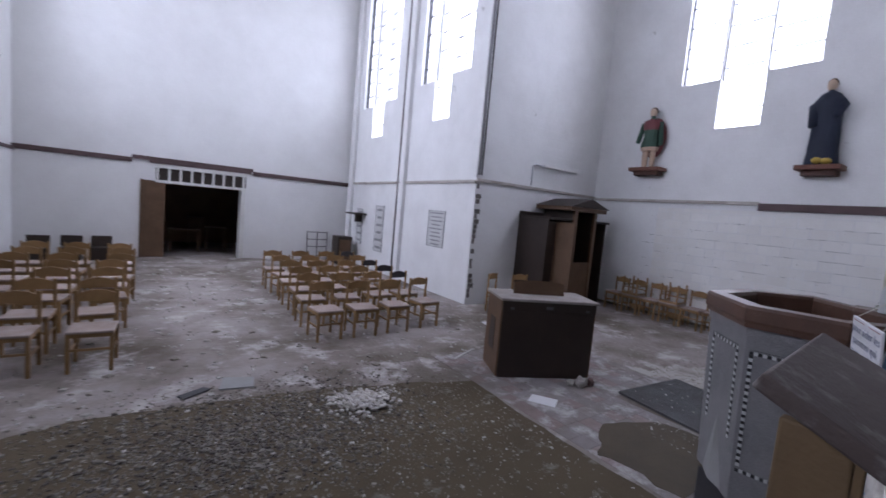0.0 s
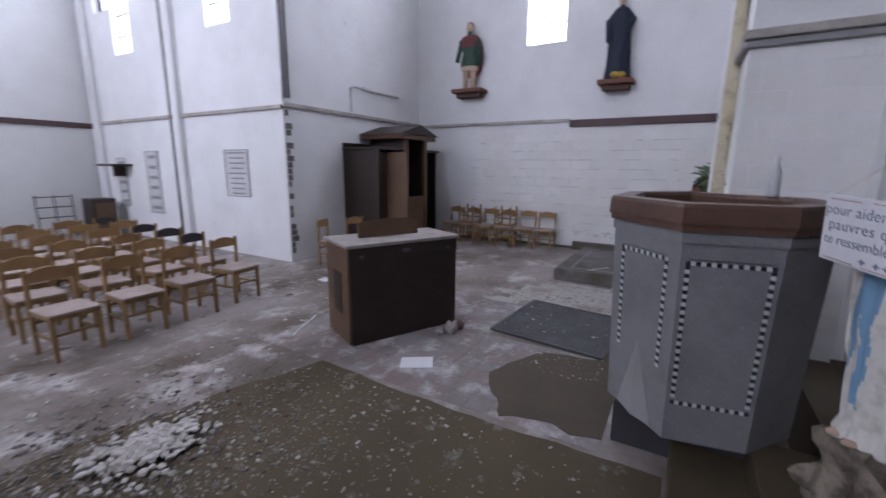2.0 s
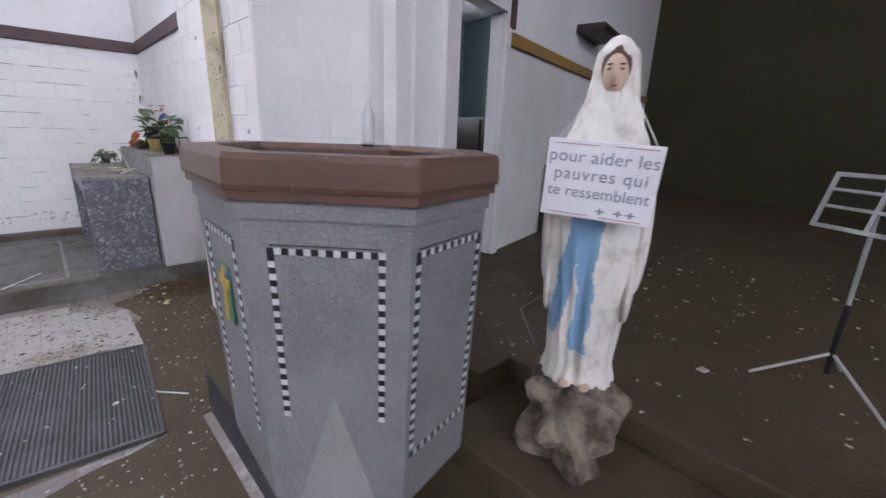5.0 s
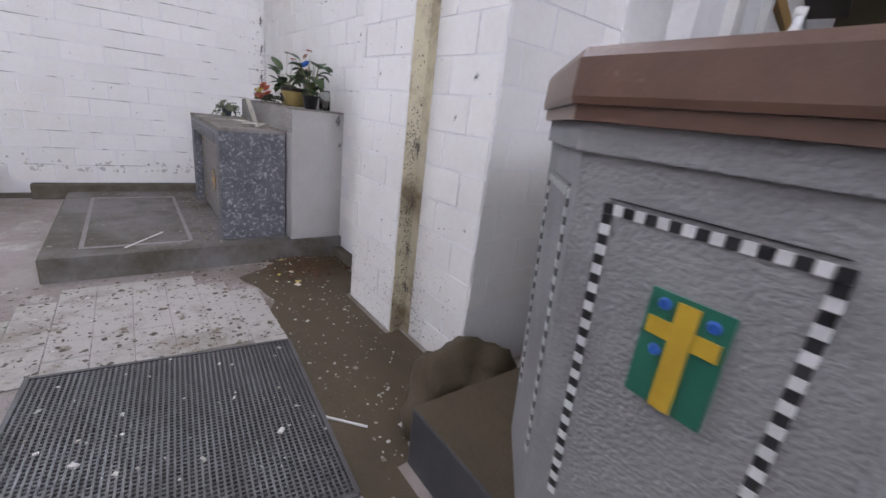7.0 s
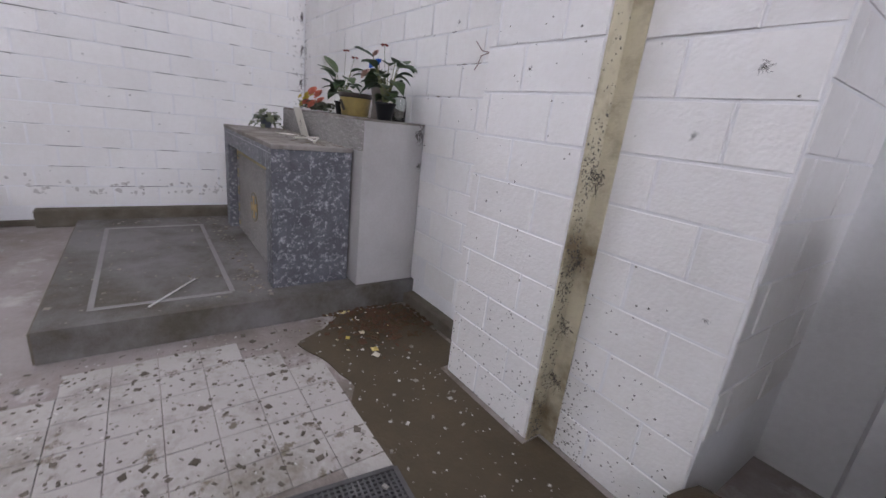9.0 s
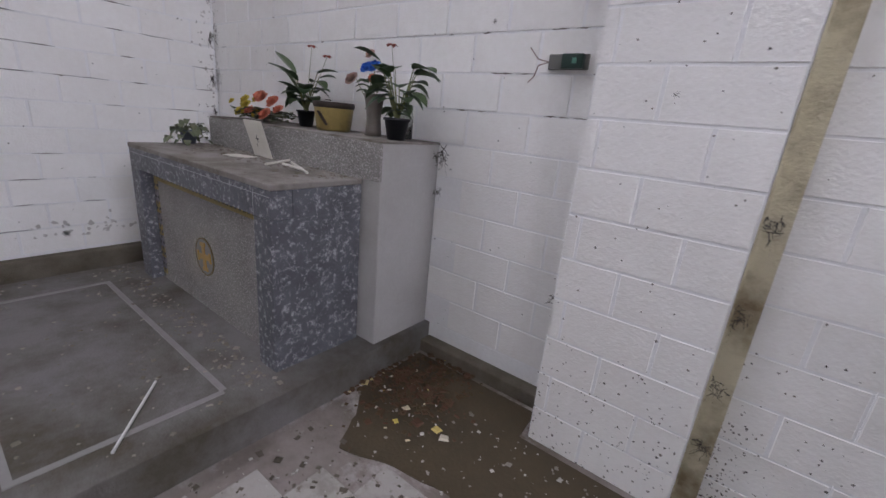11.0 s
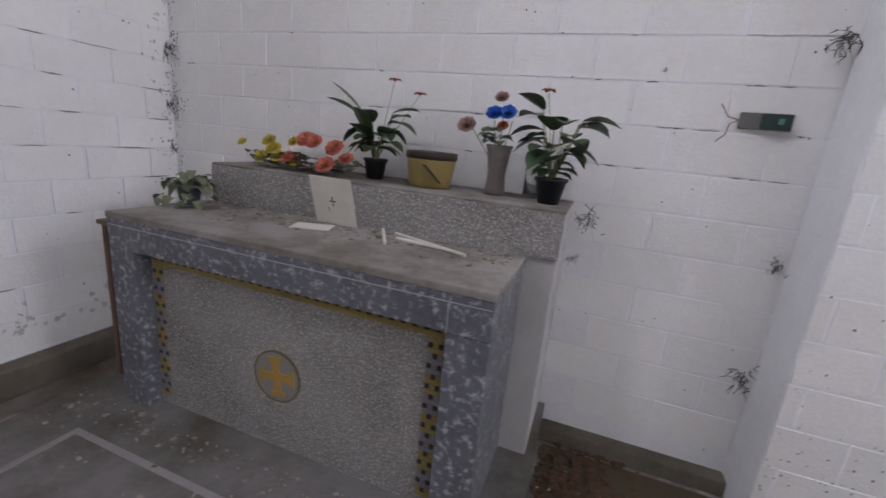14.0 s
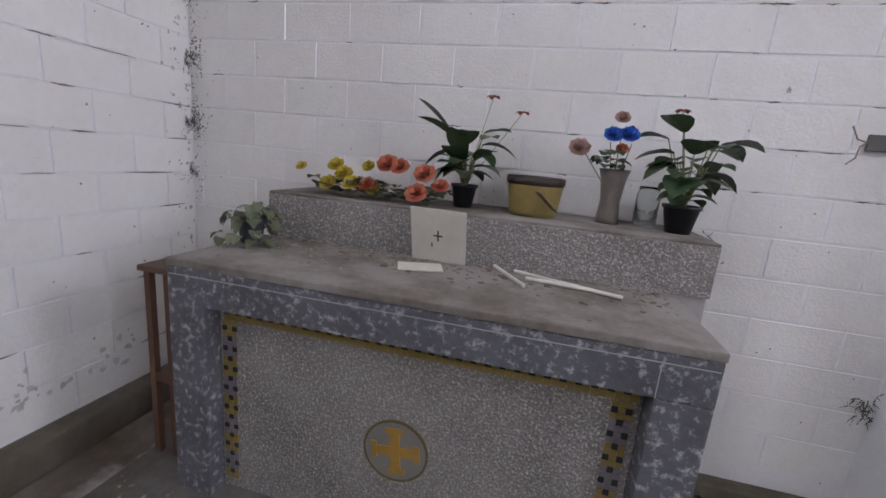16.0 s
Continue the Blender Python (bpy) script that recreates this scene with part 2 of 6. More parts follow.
# ---------------------------------------------------------------- the setting
NXR, NXL, BY, TY, EX, AY, CX, CEIL = 7.98, -0.9, 18.64, 11.24, 12.385, 4.35, 7.2, 10.0
BAY = 4.55  # wall face between pilaster and pier
PIL = 4.66  # pilaster face
SZ = 0.45  # sanctuary floor
RZ = 2.86  # top of the dado rail

bm = bmesh.new()
box(bm, -8, -9, -0.3, 18, 25, 0)
floor = tagged(mesh_object("floor", bm, floormat), "dusty grey and pink tiled church floor strewn with debris", "floor", kind="structure")
bm = bmesh.new()
box(bm, -8, -9, CEIL, 18, 25, CEIL + 0.3)
tagged(mesh_object("ceiling", bm, ceilmat), "pale plastered church ceiling", "ceiling", kind="structure")

# three-light windows with a longer middle light
def three_lights(c, w, side_z, mid_z, top):
    """Openings along a wall for a window centred at c, with lights of width w."""
    g = 0.03
    return [(c - 1.5 * w, side_z, c - 0.5 * w - g, top), (c - 0.5 * w, mid_z, c + 0.5 * w, top), (c + 0.5 * w + g, side_z, c + 1.5 * w, top)]


END_WIN = (EX, 7.90, 0.86, 5.62, 4.52, 9.2)
WALLH = CEIL
# thickness lies left of p->q
wall("wall_transept_end", (EX, AY - 0.4), (EX, TY + 0.4), WALLH, -0.4, wall_y, three_lights(END_WIN[1] - AY + 0.4, END_WIN[2], END_WIN[3], END_WIN[4], END_WIN[5]))
wall("wall_transept_west", (NXR + 0.4, TY), (EX, TY), WALLH, 0.4, wall_x)
NAVE1, NAVE2 = (12.95, 0.74, 5.5, 4.45), (16.65, 0.80, 5.4, 4.35)
wall("wall_nave_right", (NXR, TY), (NXR, BY), WALLH, -0.4, wall_y,
     three_lights(NAVE1[0] - TY, NAVE1[1], NAVE1[2], NAVE1[3], 9.2) + three_lights(NAVE2[0] - TY, NAVE2[1], NAVE2[2], NAVE2[3], 9.2))
DX0, DX1 = 1.75, 4.40
wall("wall_nave_back", (NXL - 0.4, BY), (NXR + 0.4, BY), WALLH, 0.4, plaster, [(DX0 - NXL + 0.4, 0, DX1 - NXL + 0.4, 2.25)])
wall("wall_nave_left", (NXL, BY), (NXL, TY), WALLH, -0.4, wall_y,
     three_lights(BY - 13.3, 0.74, 5.2, 4.1, 9.2) + three_lights(BY - 16.5, 0.74, 4.7, 3.75, 9.2))
wall("wall_altar", (EX, AY), (7.9, AY), WALLH, 0.4, wall_x)
wall("wall_bay", (7.899, BAY), (CX + 0.201, BAY), WALLH, 0.6, wall_x)
wall("wall_corner_face", (CX, BAY), (CX, 3.62), WALLH, 0.2, plaster)
# slanted sanctuary wall with the sacristy door
SP, SD = Vector((6.795, 3.596)), Vector((0.20, -0.9798))
def sl(s):
    return tuple(SP + SD * s)
wall("wall_sanctuary_right", sl(-0.14), sl(9.5), WALLH, 0.12, plaster, [(0.74, SZ, 1.54, 2.86)])
wall("wall_pier_return", (CX + 0.19, 3.67), (6.80, 3.67), WALLH, 0.14, plaster)
wall("wall_apse_end", sl(9.5), (-4.5, sl(9.5)[1]), WALLH, -0.3, olive, label="dark olive painted apse wall")
wall("wall_sanctuary_left", (-4.5, sl(9.5)[1]), (-4.5, AY), WALLH, -0.3, plaster)
wall("wall_left_transept_east", (-4.5, AY), (-6.0, AY), WALLH, 0.3, wall_x)
wall("wall_left_transept_end", (-6.0, AY), (-6.0, TY), WALLH, -0.4, wall_y, three_lights(TY - 8.1, 0.86, 5.6, 4.5, 9.2))
wall("wall_left_transept_west", (-6.0, TY), (NXL - 0.4, TY), WALLH, -0.4, wall_x)

# daylight in the window openings
window_light("window_light_end", (EX + 0.43, 7.9, 6.9), (0, 7.9, 6.9), 3.4, 5.2, 600)
window_light("window_light_nave_near", (NXR + 0.43, 12.95, 6.8), (0, 12.95, 6.8), 2.2, 5.6, 300)
window_light("window_light_nave_far", (NXR + 0.43, 16.65, 6.8), (0, 16.65, 6.8), 2.2, 5.6, 170)
window_light("window_light_left_near", (NXL - 0.43, 13.3, 6.8), (7, 13.3, 6.8), 2.2, 5.6, 430)
window_light("window_light_left_far", (NXL - 0.43, 16.5, 6.8), (7, 16.5, 6.8), 2.2, 5.6, 180)
window_light("window_light_transept", (-6.43, 8.1, 6.8), (10, 8.1, 6.8), 3.4, 5.6, 1050)

# bright overcast sky seen through the windows
skym = bpy.data.materials.new("overcast_backdrop")
skym.use_nodes = True
skyb = skym.node_tree.nodes["Principled BSDF"]
skyb.inputs["Emission Color"].default_value = (0.93, 0.95, 1.0, 1)
skyb.inputs["Emission Strength"].default_value = 3.0
for x, y, w in ((EX + 0.5, 7.9, 2.4), (NXR + 0.5, 12.95, 1.55), (NXR + 0.5, 16.65, 1.65), (NXL - 0.5, 13.3, 1.5), (NXL - 0.5, 16.5, 1.5)):
    bm = bmesh.new()
    box(bm, x - 0.004, y - w, 3.2, x + 0.004, y + w, 9.7)
    tagged(mesh_object("backdrop_sky", bm, skym), "white overcast sky outside the window", "sky", kind="structure")

# sanctuary floor and steps
for k, (y, z) in enumerate(((4.80, 0.15), (4.42, 0.30), (3.82, SZ))):
    bm = bmesh.new()
    box(bm, -4.4, -5.4, 0.0 if k == 0 else z - 0.148, 5.515 if k < 2 else 6.7, y, z, 0.012)
    if k == 2:
        box(bm, 6.702, -5.4, 0.01, 11.5, 3.6, z)
        box(bm, 5.52, 3.822, 0.01, 6.6, 4.10, z)
    tagged(mesh_object("sanctuary_step" if k < 2 else "sanctuary_floor", bm, mud), "brown carpeted sanctuary step, dirty and damp" if k < 2 else "dirty brown sanctuary floor", "step" if k < 2 else "floor", kind="structure")

# pilasters
def pilaster(name, x0, y0, x1, y1, material, top=WALLH, label="white painted block pilaster, mould-stained at the foot"):
    bm = bmesh.new()
    box(bm, x0, y0, 0, x1, y1, top, 0.008)
    return tagged(mesh_object(name, bm, material), label, "pilaster", kind="structure")


pilaster("pilaster_altar", 7.85, AY - 0.05, 8.51, PIL, wall_x)
pilaster("pilaster_nave", NXR - 0.12, 14.42, NXR + 0.1, 14.62, wall_y)
pilaster("pilaster_nave_end", NXR - 0.12, 18.2, NXR + 0.1, 18.5, wall_y)

# dado rails
def rail(name, p, q, material, z1=RZ, h=0.13, depth=0.05, label="purple-brown painted dado rail"):
    p, q = Vector((*p, 0)), Vector((*q, 0))
    m = Matrix.Translation((*p.xy, 0)) @ Matrix.Rotation(math.atan2((q - p).y, (q - p).x), 4, "Z")
    bm = bmesh.new()
    box(bm, 0, -0.01, z1 - h, (q - p).length, depth, z1, 0.006, m)
    return tagged(mesh_object(name, bm, material), label, "rail", kind="structure")


grime = surface("grimy_ledge", (0.50, 0.47, 0.43), (0.22, 0.19, 0.16), 0.85, 30, 4, 0.7)
rail("trim_end_brown", (EX, AY), (EX, 7.25), brownrail, RZ, 0.15, 0.06)
rail("trim_end_ledge", (EX, 7.25), (EX, TY), grime, RZ + 0.03, 0.07, 0.05, "grimy cement ledge on the wall")
rail("trim_altar", (8.51, AY), (EX, AY), brownrail, RZ, 0.15, 0.04)
rail("trim_west_ledge", (EX, TY), (NXR, TY), grime, RZ + 0.06, 0.07, 0.05, "grimy cement ledge on the wall")
rail("trim_nave_ledge", (NXR, TY), (NXR, BY), grime, RZ + 0.02, 0.07, 0.05, "grimy cement ledge on the wall")
rail("trim_back_left", (DX0 - 0.25, BY), (NXL, BY), brownrail, RZ - 0.02, 0.13, 0.05)
rail("trim_back_right", (NXR, BY), (DX1 + 0.25, BY), brownrail, RZ - 0.02, 0.13, 0.05)
rail("trim_back_door", (DX1 + 0.25, BY), (DX0 - 0.25, BY), brownrail, RZ + 0.06, 0.11, 0.07)
rail("trim_left", (NXL, BY), (NXL, TY), brownrail, RZ - 0.1, 0.08, 0.05)

# skirting of the transept
skirt = surface("mossy_cement_skirting", (0.16, 0.14, 0.11), (0.07, 0.06, 0.04), 0.9, 30, 4, 0.8, 0.6)
bm = bmesh.new()
box(bm, EX - 0.12, AY, 0, EX + 0.01, 7.0, 0.18, 0.015)
box(bm, EX - 0.03, 7.002, 0, EX + 0.01, TY, 0.06, 0.01)
tagged(mesh_object("baseboard_end", bm, skirt), "damp mossy cement skirting", "skirting", kind="structure")
bm = bmesh.new()
box(bm, 8.512, AY - 0.01, 0, 9.46, AY + 0.09, 0.09, 0.01)
tagged(mesh_object("baseboard_altar", bm, skirt), "damp mossy cement skirting", "skirting", kind="structure")

# ---------------------------------------------------------------- altar
PLAT = 0.19


def island_vary(name, a, b, rough=0.85):
    m, n, l, p = mat(name)
    g = n.new("ShaderNodeNewGeometry")
    mx = n.new("ShaderNodeMix")
    mx.data_type = "RGBA"
    mx.inputs["A"].default_value, mx.inputs["B"].default_value = (*a, 1), (*b, 1)
    l.new(g.outputs["Random Per Island"], mx.inputs["Factor"])
    l.new(mx.outputs["Result"], p.inputs["Base Color"])
    p.inputs["Roughness"].default_value = rough
    return m


def plain(name, c, rough=0.6, spec=0.3):
    return surface(name, c, tuple(v * 0.6 for v in c), rough, 40, 6, 0.45, 0.1, spec=spec)


platform_mat = surface("worn_grey_platform", (0.185, 0.175, 0.17), (0.075, 0.065, 0.045), 0.75, 40, 1.6, 0.9, 0.4, contrast=(0.4, 0.62))
mossy = surface("mossy_edge", (0.15, 0.13, 0.10), (0.07, 0.06, 0.035), 0.9, 30, 3, 0.8, 0.5)
plat = thing("altar_platform", pose(0, 0, 0), "low worn grey platform with pale inlaid lines before the altar", "platform")
part("slab", prism(bmesh.new(), ((9.47, 6.62), (9.45, 4.95), (9.46, AY + 0.002), (11.78, AY + 0.002), (11.78, 6.62)), 0.0, PLAT), platform_mat, plat)
part("edge", cube(9.48, 6.618, 0, 11.77, 6.632, PLAT - 0.012), mossy, plat, "damp mossy edge")
pale = plain("pale_inlay", (0.29, 0.28, 0.27), 0.85)
for k, (x0, y0, x1, y1) in enumerate(((9.65, 6.38, 11.45, 6.41), (9.65, 5.66, 9.68, 6.38), (9.68, 5.64, 11.45, 5.67), (11.42, 5.67, 11.45, 6.38))):
    part("inlay_line", cube(x0, y0, PLAT - 0.003, x1, y1, PLAT + 0.004), pale, plat)

# ---------------------------------------------------------------- side altar
pebble = surface("exposed_pebble", (0.26, 0.245, 0.23), (0.06, 0.056, 0.05), 0.8, 75, 2, 0.35, 1.0, 95, contrast=(0.45, 0.65),
                 third=(0.50, 0.48, 0.455), third_range=(0.51, 0.60))
pebble.node_tree.nodes["Noise Texture.002"].inputs["Scale"].default_value = 105
marble = surface("blue_grey_terrazzo", (0.135, 0.137, 0.152), (0.06, 0.062, 0.07), 0.5, 50, 5, 0.7, 0.2, third=(0.42, 0.42, 0.43), third_range=(0.52, 0.66))
marble.node_tree.nodes["Noise Texture.002"].inputs["Scale"].default_value = 34
altar_dust = surface("dusty_altar_top", (0.28, 0.26, 0.24), (0.12, 0.10, 0.075), 0.9, 40, 3, 0.8, 0.3, contrast=(0.42, 0.62))
palecement = surface("pale_smooth_cement", (0.44, 0.43, 0.42), (0.28, 0.26, 0.23), 0.8, 50, 1.5, 0.5, 0.2)
altar = thing("side_altar", pose(0, 0, 0), "grey terrazzo side altar with framed pebble front and raised back shelf", "altar")
AX0, AX1, AF, AZ = 9.63, 11.49, 5.41, 1.185
ST = 1.39
part("back_shelf", cube(9.50, AY + 0.004, PLAT - 0.01, 11.46, 4.84, ST, bevel=0.008), palecement, altar, "cement back shelf")
part("shelf_top", cube(9.495, AY + 0.006, ST - 0.002, 11.465, 4.846, ST + 0.012, bevel=0.004), altar_dust, altar, "dusty top of the shelf")
part("shelf_facing", cube(9.498, 4.838, AZ, 11.46, 4.854, ST - 0.001), pebble, altar, "pebble-dash facing")
part("core", cube(AX0 + 0.02, 4.856, PLAT, AX1 - 0.02, AF - 0.13, AZ - 0.04), concrete, altar)
part("table_top", cube(AX0, 4.856, AZ - 0.03, AX1, AF, AZ, bevel=0.005), altar_dust, altar, "dusty terrazzo top")
part("top_band", cube(AX0 + 0.003, AF - 0.12, 1.012, AX1 - 0.003, AF - 0.004, AZ - 0.031, bevel=0.004), marble, altar, "blue-grey terrazzo band")
part("right_pier", cube(AX0 + 0.003, 4.86, PLAT, 9.79, AF - 0.004, 1.010, bevel=0.004), marble, altar, "blue-grey terrazzo pier")
part("right_cheek", cube(AX0 + 0.003, 4.86, 1.010, AX0 + 0.10, AF - 0.122, AZ - 0.032), marble, altar)
part("left_pier", cube(11.33, 4.86, PLAT, AX1 - 0.003, AF - 0.004, 1.010, bevel=0.004), marble, altar, "blue-grey terrazzo pier")
part("front_panel", cube(9.792, AF - 0.125, PLAT, 11.328, AF - 0.085, 1.010), pebble, altar, "pebble-dash front panel")
gold = plain("gold_mosaic", (0.30, 0.22, 0.06), 0.4, 0.5)
black_tes = plain("black_mosaic", (0.02, 0.02, 0.022), 0.35, 0.5)
white_tes = plain("white_mosaic", (0.62, 0.62, 0.62), 0.4, 0.5)
grey_tes = plain("lilac_grey_mosaic", (0.22, 0.20, 0.23), 0.4, 0.5)
PF = AF - 0.085


def tessera(parent, me_cache, material, x, z, s=0.019):
    key = (material.name, s)
    if key not in me_cache:
        bm = cube(-s / 2, -0.002, -s / 2, s / 2, 0.003, s / 2)
        me_cache[key] = bpy.data.meshes.new("tessera")
        bm.to_mesh(me_cache[key])
        bm.free()
        me_cache[key].materials.append(material)
    ob = new("tessera", me_cache[key])
    ob.parent = parent
    ob.location = (x, PF, z)
    return ob


cache = {}
for k in range(62):
    x = 9.815 + k * 0.0243
    tessera(altar, cache, black_tes if k % 2 else gold, x, 0.978, 0.022)
    tessera(altar, cache, gold, x, 0.955, 0.022)
for sx, off in ((9.805, 1), (11.245, 1)):
    for k in range(33):
        z = 0.93 - k * 0.0215
        for j in range(3):
            ph = k % 8
            if (j == 1 and ph in (3, 7)) or (j != 1 and ph in (1, 5)):
                c = black_tes
            else:
                c = gold if ph in (7, 0, 1, 2) else grey_tes
            tessera(altar, cache, c, sx + 0.02 + j * 0.0215, z, 0.0195)
white_line = plain("white_inlay_line", (0.42, 0.42, 0.43), 0.6)
part("inlay_line", cube(AX0 + 0.01, AF - 0.006, AZ - 0.062, AX1 - 0.01, AF - 0.0025, AZ - 0.0585), white_line, altar, "thin white line along the front")
part("joint_line", cube(9.787, AF - 0.006, 1.012, 9.790, AF - 0.0025, AZ - 0.064), white_line, altar)
# medallion
bm = bmesh.new()
M = Matrix.Translation((10.575, PF - 0.001, 0.56)) @ Matrix.Rotation(radians(-90), 4, "X")
lathe(bm, [(0.118, 0.0), (0.118, 0.006)], 40, M)
medal = part("medallion", bm, plain("medallion_grey", (0.25, 0.245, 0.235), 0.6), altar, "round medallion with gilded cross")
bm = bmesh.new()
outer = [(0.126 * math.cos(t * math.pi / 20), 0.126 * math.sin(t * math.pi / 20)) for t in range(40)]
inner = [(x * 0.93, y * 0.93) for x, y in outer]
prism(bm, outer, 0.0, 0.008, inner)
bmesh.ops.transform(bm, matrix=M, verts=bm.verts)
part("medallion_ring", bm, plain("dull_brass_mosaic", (0.15, 0.115, 0.05), 0.5), medal)
bm = bmesh.new()
box(bm, -0.018, PF + 0.004 - PF, -0.09, 0.018, 0.010, 0.09)
box(bm, -0.09, 0.004, -0.018, -0.0181, 0.010, 0.018)
box(bm, 0.0181, 0.004, -0.018, 0.09, 0.010, 0.018)
for x, z, w, h in ((0, 0.083, 0.034, 0.012), (0, -0.083, 0.034, 0.012), (0.083, 0, 0.012, 0.034), (-0.083, 0, 0.012, 0.034)):
    box(bm, x - w, 0.0045, z - h, x + w, 0.011, z + h, 0.002)
bmesh.ops.transform(bm, matrix=Matrix.Translation((10.575, PF, 0.56)) @ Matrix.Rotation(radians(6), 4, "Y"), verts=bm.verts)
part("gilded_cross", bm, plain("gilt_ochre", (0.40, 0.23, 0.04), 0.35, 0.5), medal)

# ---------------------------------------------------------------- plants and flowers on the altar
leafgreen = island_vary("leaf_green", (0.035, 0.075, 0.028), (0.075, 0.11, 0.045), 0.45)
palegreen = island_vary("dusty_leaf_green", (0.09, 0.115, 0.065), (0.16, 0.17, 0.10), 0.6)
stemgreen = plain("pale_stem", (0.22, 0.24, 0.11), 0.5)
blackplastic = plain("black_plastic_pot", (0.02, 0.021, 0.024), 0.4)
greyplastic = plain("grey_blue_pot", (0.12, 0.135, 0.16), 0.5)
redpetal = plain("faded_red_petal", (0.30, 0.06, 0.035), 0.7)
orangepetal = island_vary("orange_petals", (0.62, 0.22, 0.13), (0.50, 0.13, 0.08), 0.7)
yellowpetal = island_vary("yellow_petals", (0.62, 0.50, 0.06), (0.45, 0.35, 0.05), 0.7)
bluepetal = island_vary("blue_petals", (0.03, 0.12, 0.55), (0.05, 0.20, 0.60), 0.7)
pinkpetal = island_vary("dusty_pink_petals", (0.48, 0.30, 0.27), (0.36, 0.24, 0.17), 0.7)
soil = plain("dry_soil", (0.05, 0.04, 0.03), 0.95)


def leaf(bm, base, az, length, width, rise, droop, fold=0.25):
    """A pointed leaf blade that rises and bends over."""
    d, s = Vector((math.cos(az), math.sin(az), 0)), Vector((-math.sin(az), math.cos(az), 0))
    rows = []
    for k in range(6):
        t = k / 5
        c = Vector(base) + d * (length * t) + Vector((0, 0, rise * t - droop * t * t))
        w = width * math.sin(math.pi * min(1, t * 0.94 + 0.06)) ** 0.8
        w *= 1.45
        rows.append([bm.verts.new(c - s * w + Vector((0, 0, fold * w))), bm.verts.new(c), bm.verts.new(c + s * w + Vector((0, 0, fold * w)))])
    for a, b in zip(rows, rows[1:]):
        for j in range(2):
            bm.faces.new((a[j], a[j + 1], b[j + 1], b[j]))


def rose(bm, c, r, rng):
    """A ruffled bloom of overlapping petals."""
    for layer, (rad, n, tilt) in enumerate(((0.35, 4, 1.25), (0.7, 6, 0.85), (1.0, 8, 0.35))):
        for k in range(n):
            a = 2 * math.pi * k / n + layer * 0.5 + rng.uniform(-0.2, 0.2)
            d, s = Vector((math.cos(a), math.sin(a), 0)), Vector((-math.sin(a), math.cos(a), 0))
            up = Vector((0, 0, 1))
            out = d * math.cos(tilt) + up * math.sin(tilt)
            p0 = Vector(c) + d * r * 0.08
            w, L = r * 0.55, r * (0.75 + 0.25 * rad)
            v = [bm.verts.new(p0 - s * w * 0.35), bm.verts.new(p0 + s * w * 0.35), bm.verts.new(p0 + out * L * 0.7 + s * w),
                 bm.verts.new(p0 + out * L + up * r * 0.1 * rng.uniform(-1, 1)), bm.verts.new(p0 + out * L * 0.7 - s * w)]
            bm.faces.new(v)


def pot_mesh(r0, r1, h, lip=0.006):
    return lathe(bmesh.new(), [(r0, 0), (r1 * 0.97, h * 0.86), (r1 + lip, h * 0.88), (r1 + lip, h), (r1 - 0.004, h), (r1 - 0.008, h * 0.85)], 22)


def potted_plant(name, x, y, z, label, pot, r0, r1, h, leaves, rng, stems=(), green=leafgreen):
    t = thing(name, pose(x, y, z), label, "plant", "pots on the altar shelf")
    part("pot", pot_mesh(r0, r1, h), pot, t, smooth=True)
    part("soil", lathe(bmesh.new(), [(r1 - 0.012, h * 0.84), (r1 * 0.4, h * 0.93)], 12), soil, t)
    bm = bmesh.new()
    extra = [(az + rng.uniform(20, 50), L * rng.uniform(0.6, 0.95), w * 1.05, stem * rng.uniform(0.45, 0.95), rise, droop * 1.1) for az, L, w, stem, rise, droop in leaves]
    for az, L, w, stem, rise, droop in list(leaves) + extra:
        az, w = radians(az), w * 1.15
        foot = Vector((rng.uniform(-0.012, 0.012), rng.uniform(-0.012, 0.012), h * 0.9))
        top = foot + Vector((math.cos(az) * stem * 0.35, math.sin(az) * stem * 0.35, stem))
        part("stem", rod(bmesh.new(), foot, top, 0.0035, 0.0025, 5), stemgreen, t)
        leaf(bm, top, az, L, w, rise, droop)
    part("leaves", bm, green, t, "dark drooping leaves")
    for k, (dx, dy, top, c) in enumerate(stems):
        b2 = bmesh.new()
        rod(b2, (0, 0, h * 0.9), (dx, dy, top), 0.0018, 0.0015, 5)
        part("flower_stem", b2, stemgreen, t)
        b2 = bmesh.new()
        for a in range(5):
            leaf(b2, (dx, dy, top), a * 1.3, 0.035, 0.012, 0.012, 0.02)
        part("bloom", b2, c, t, "withered red bloom")
    return t


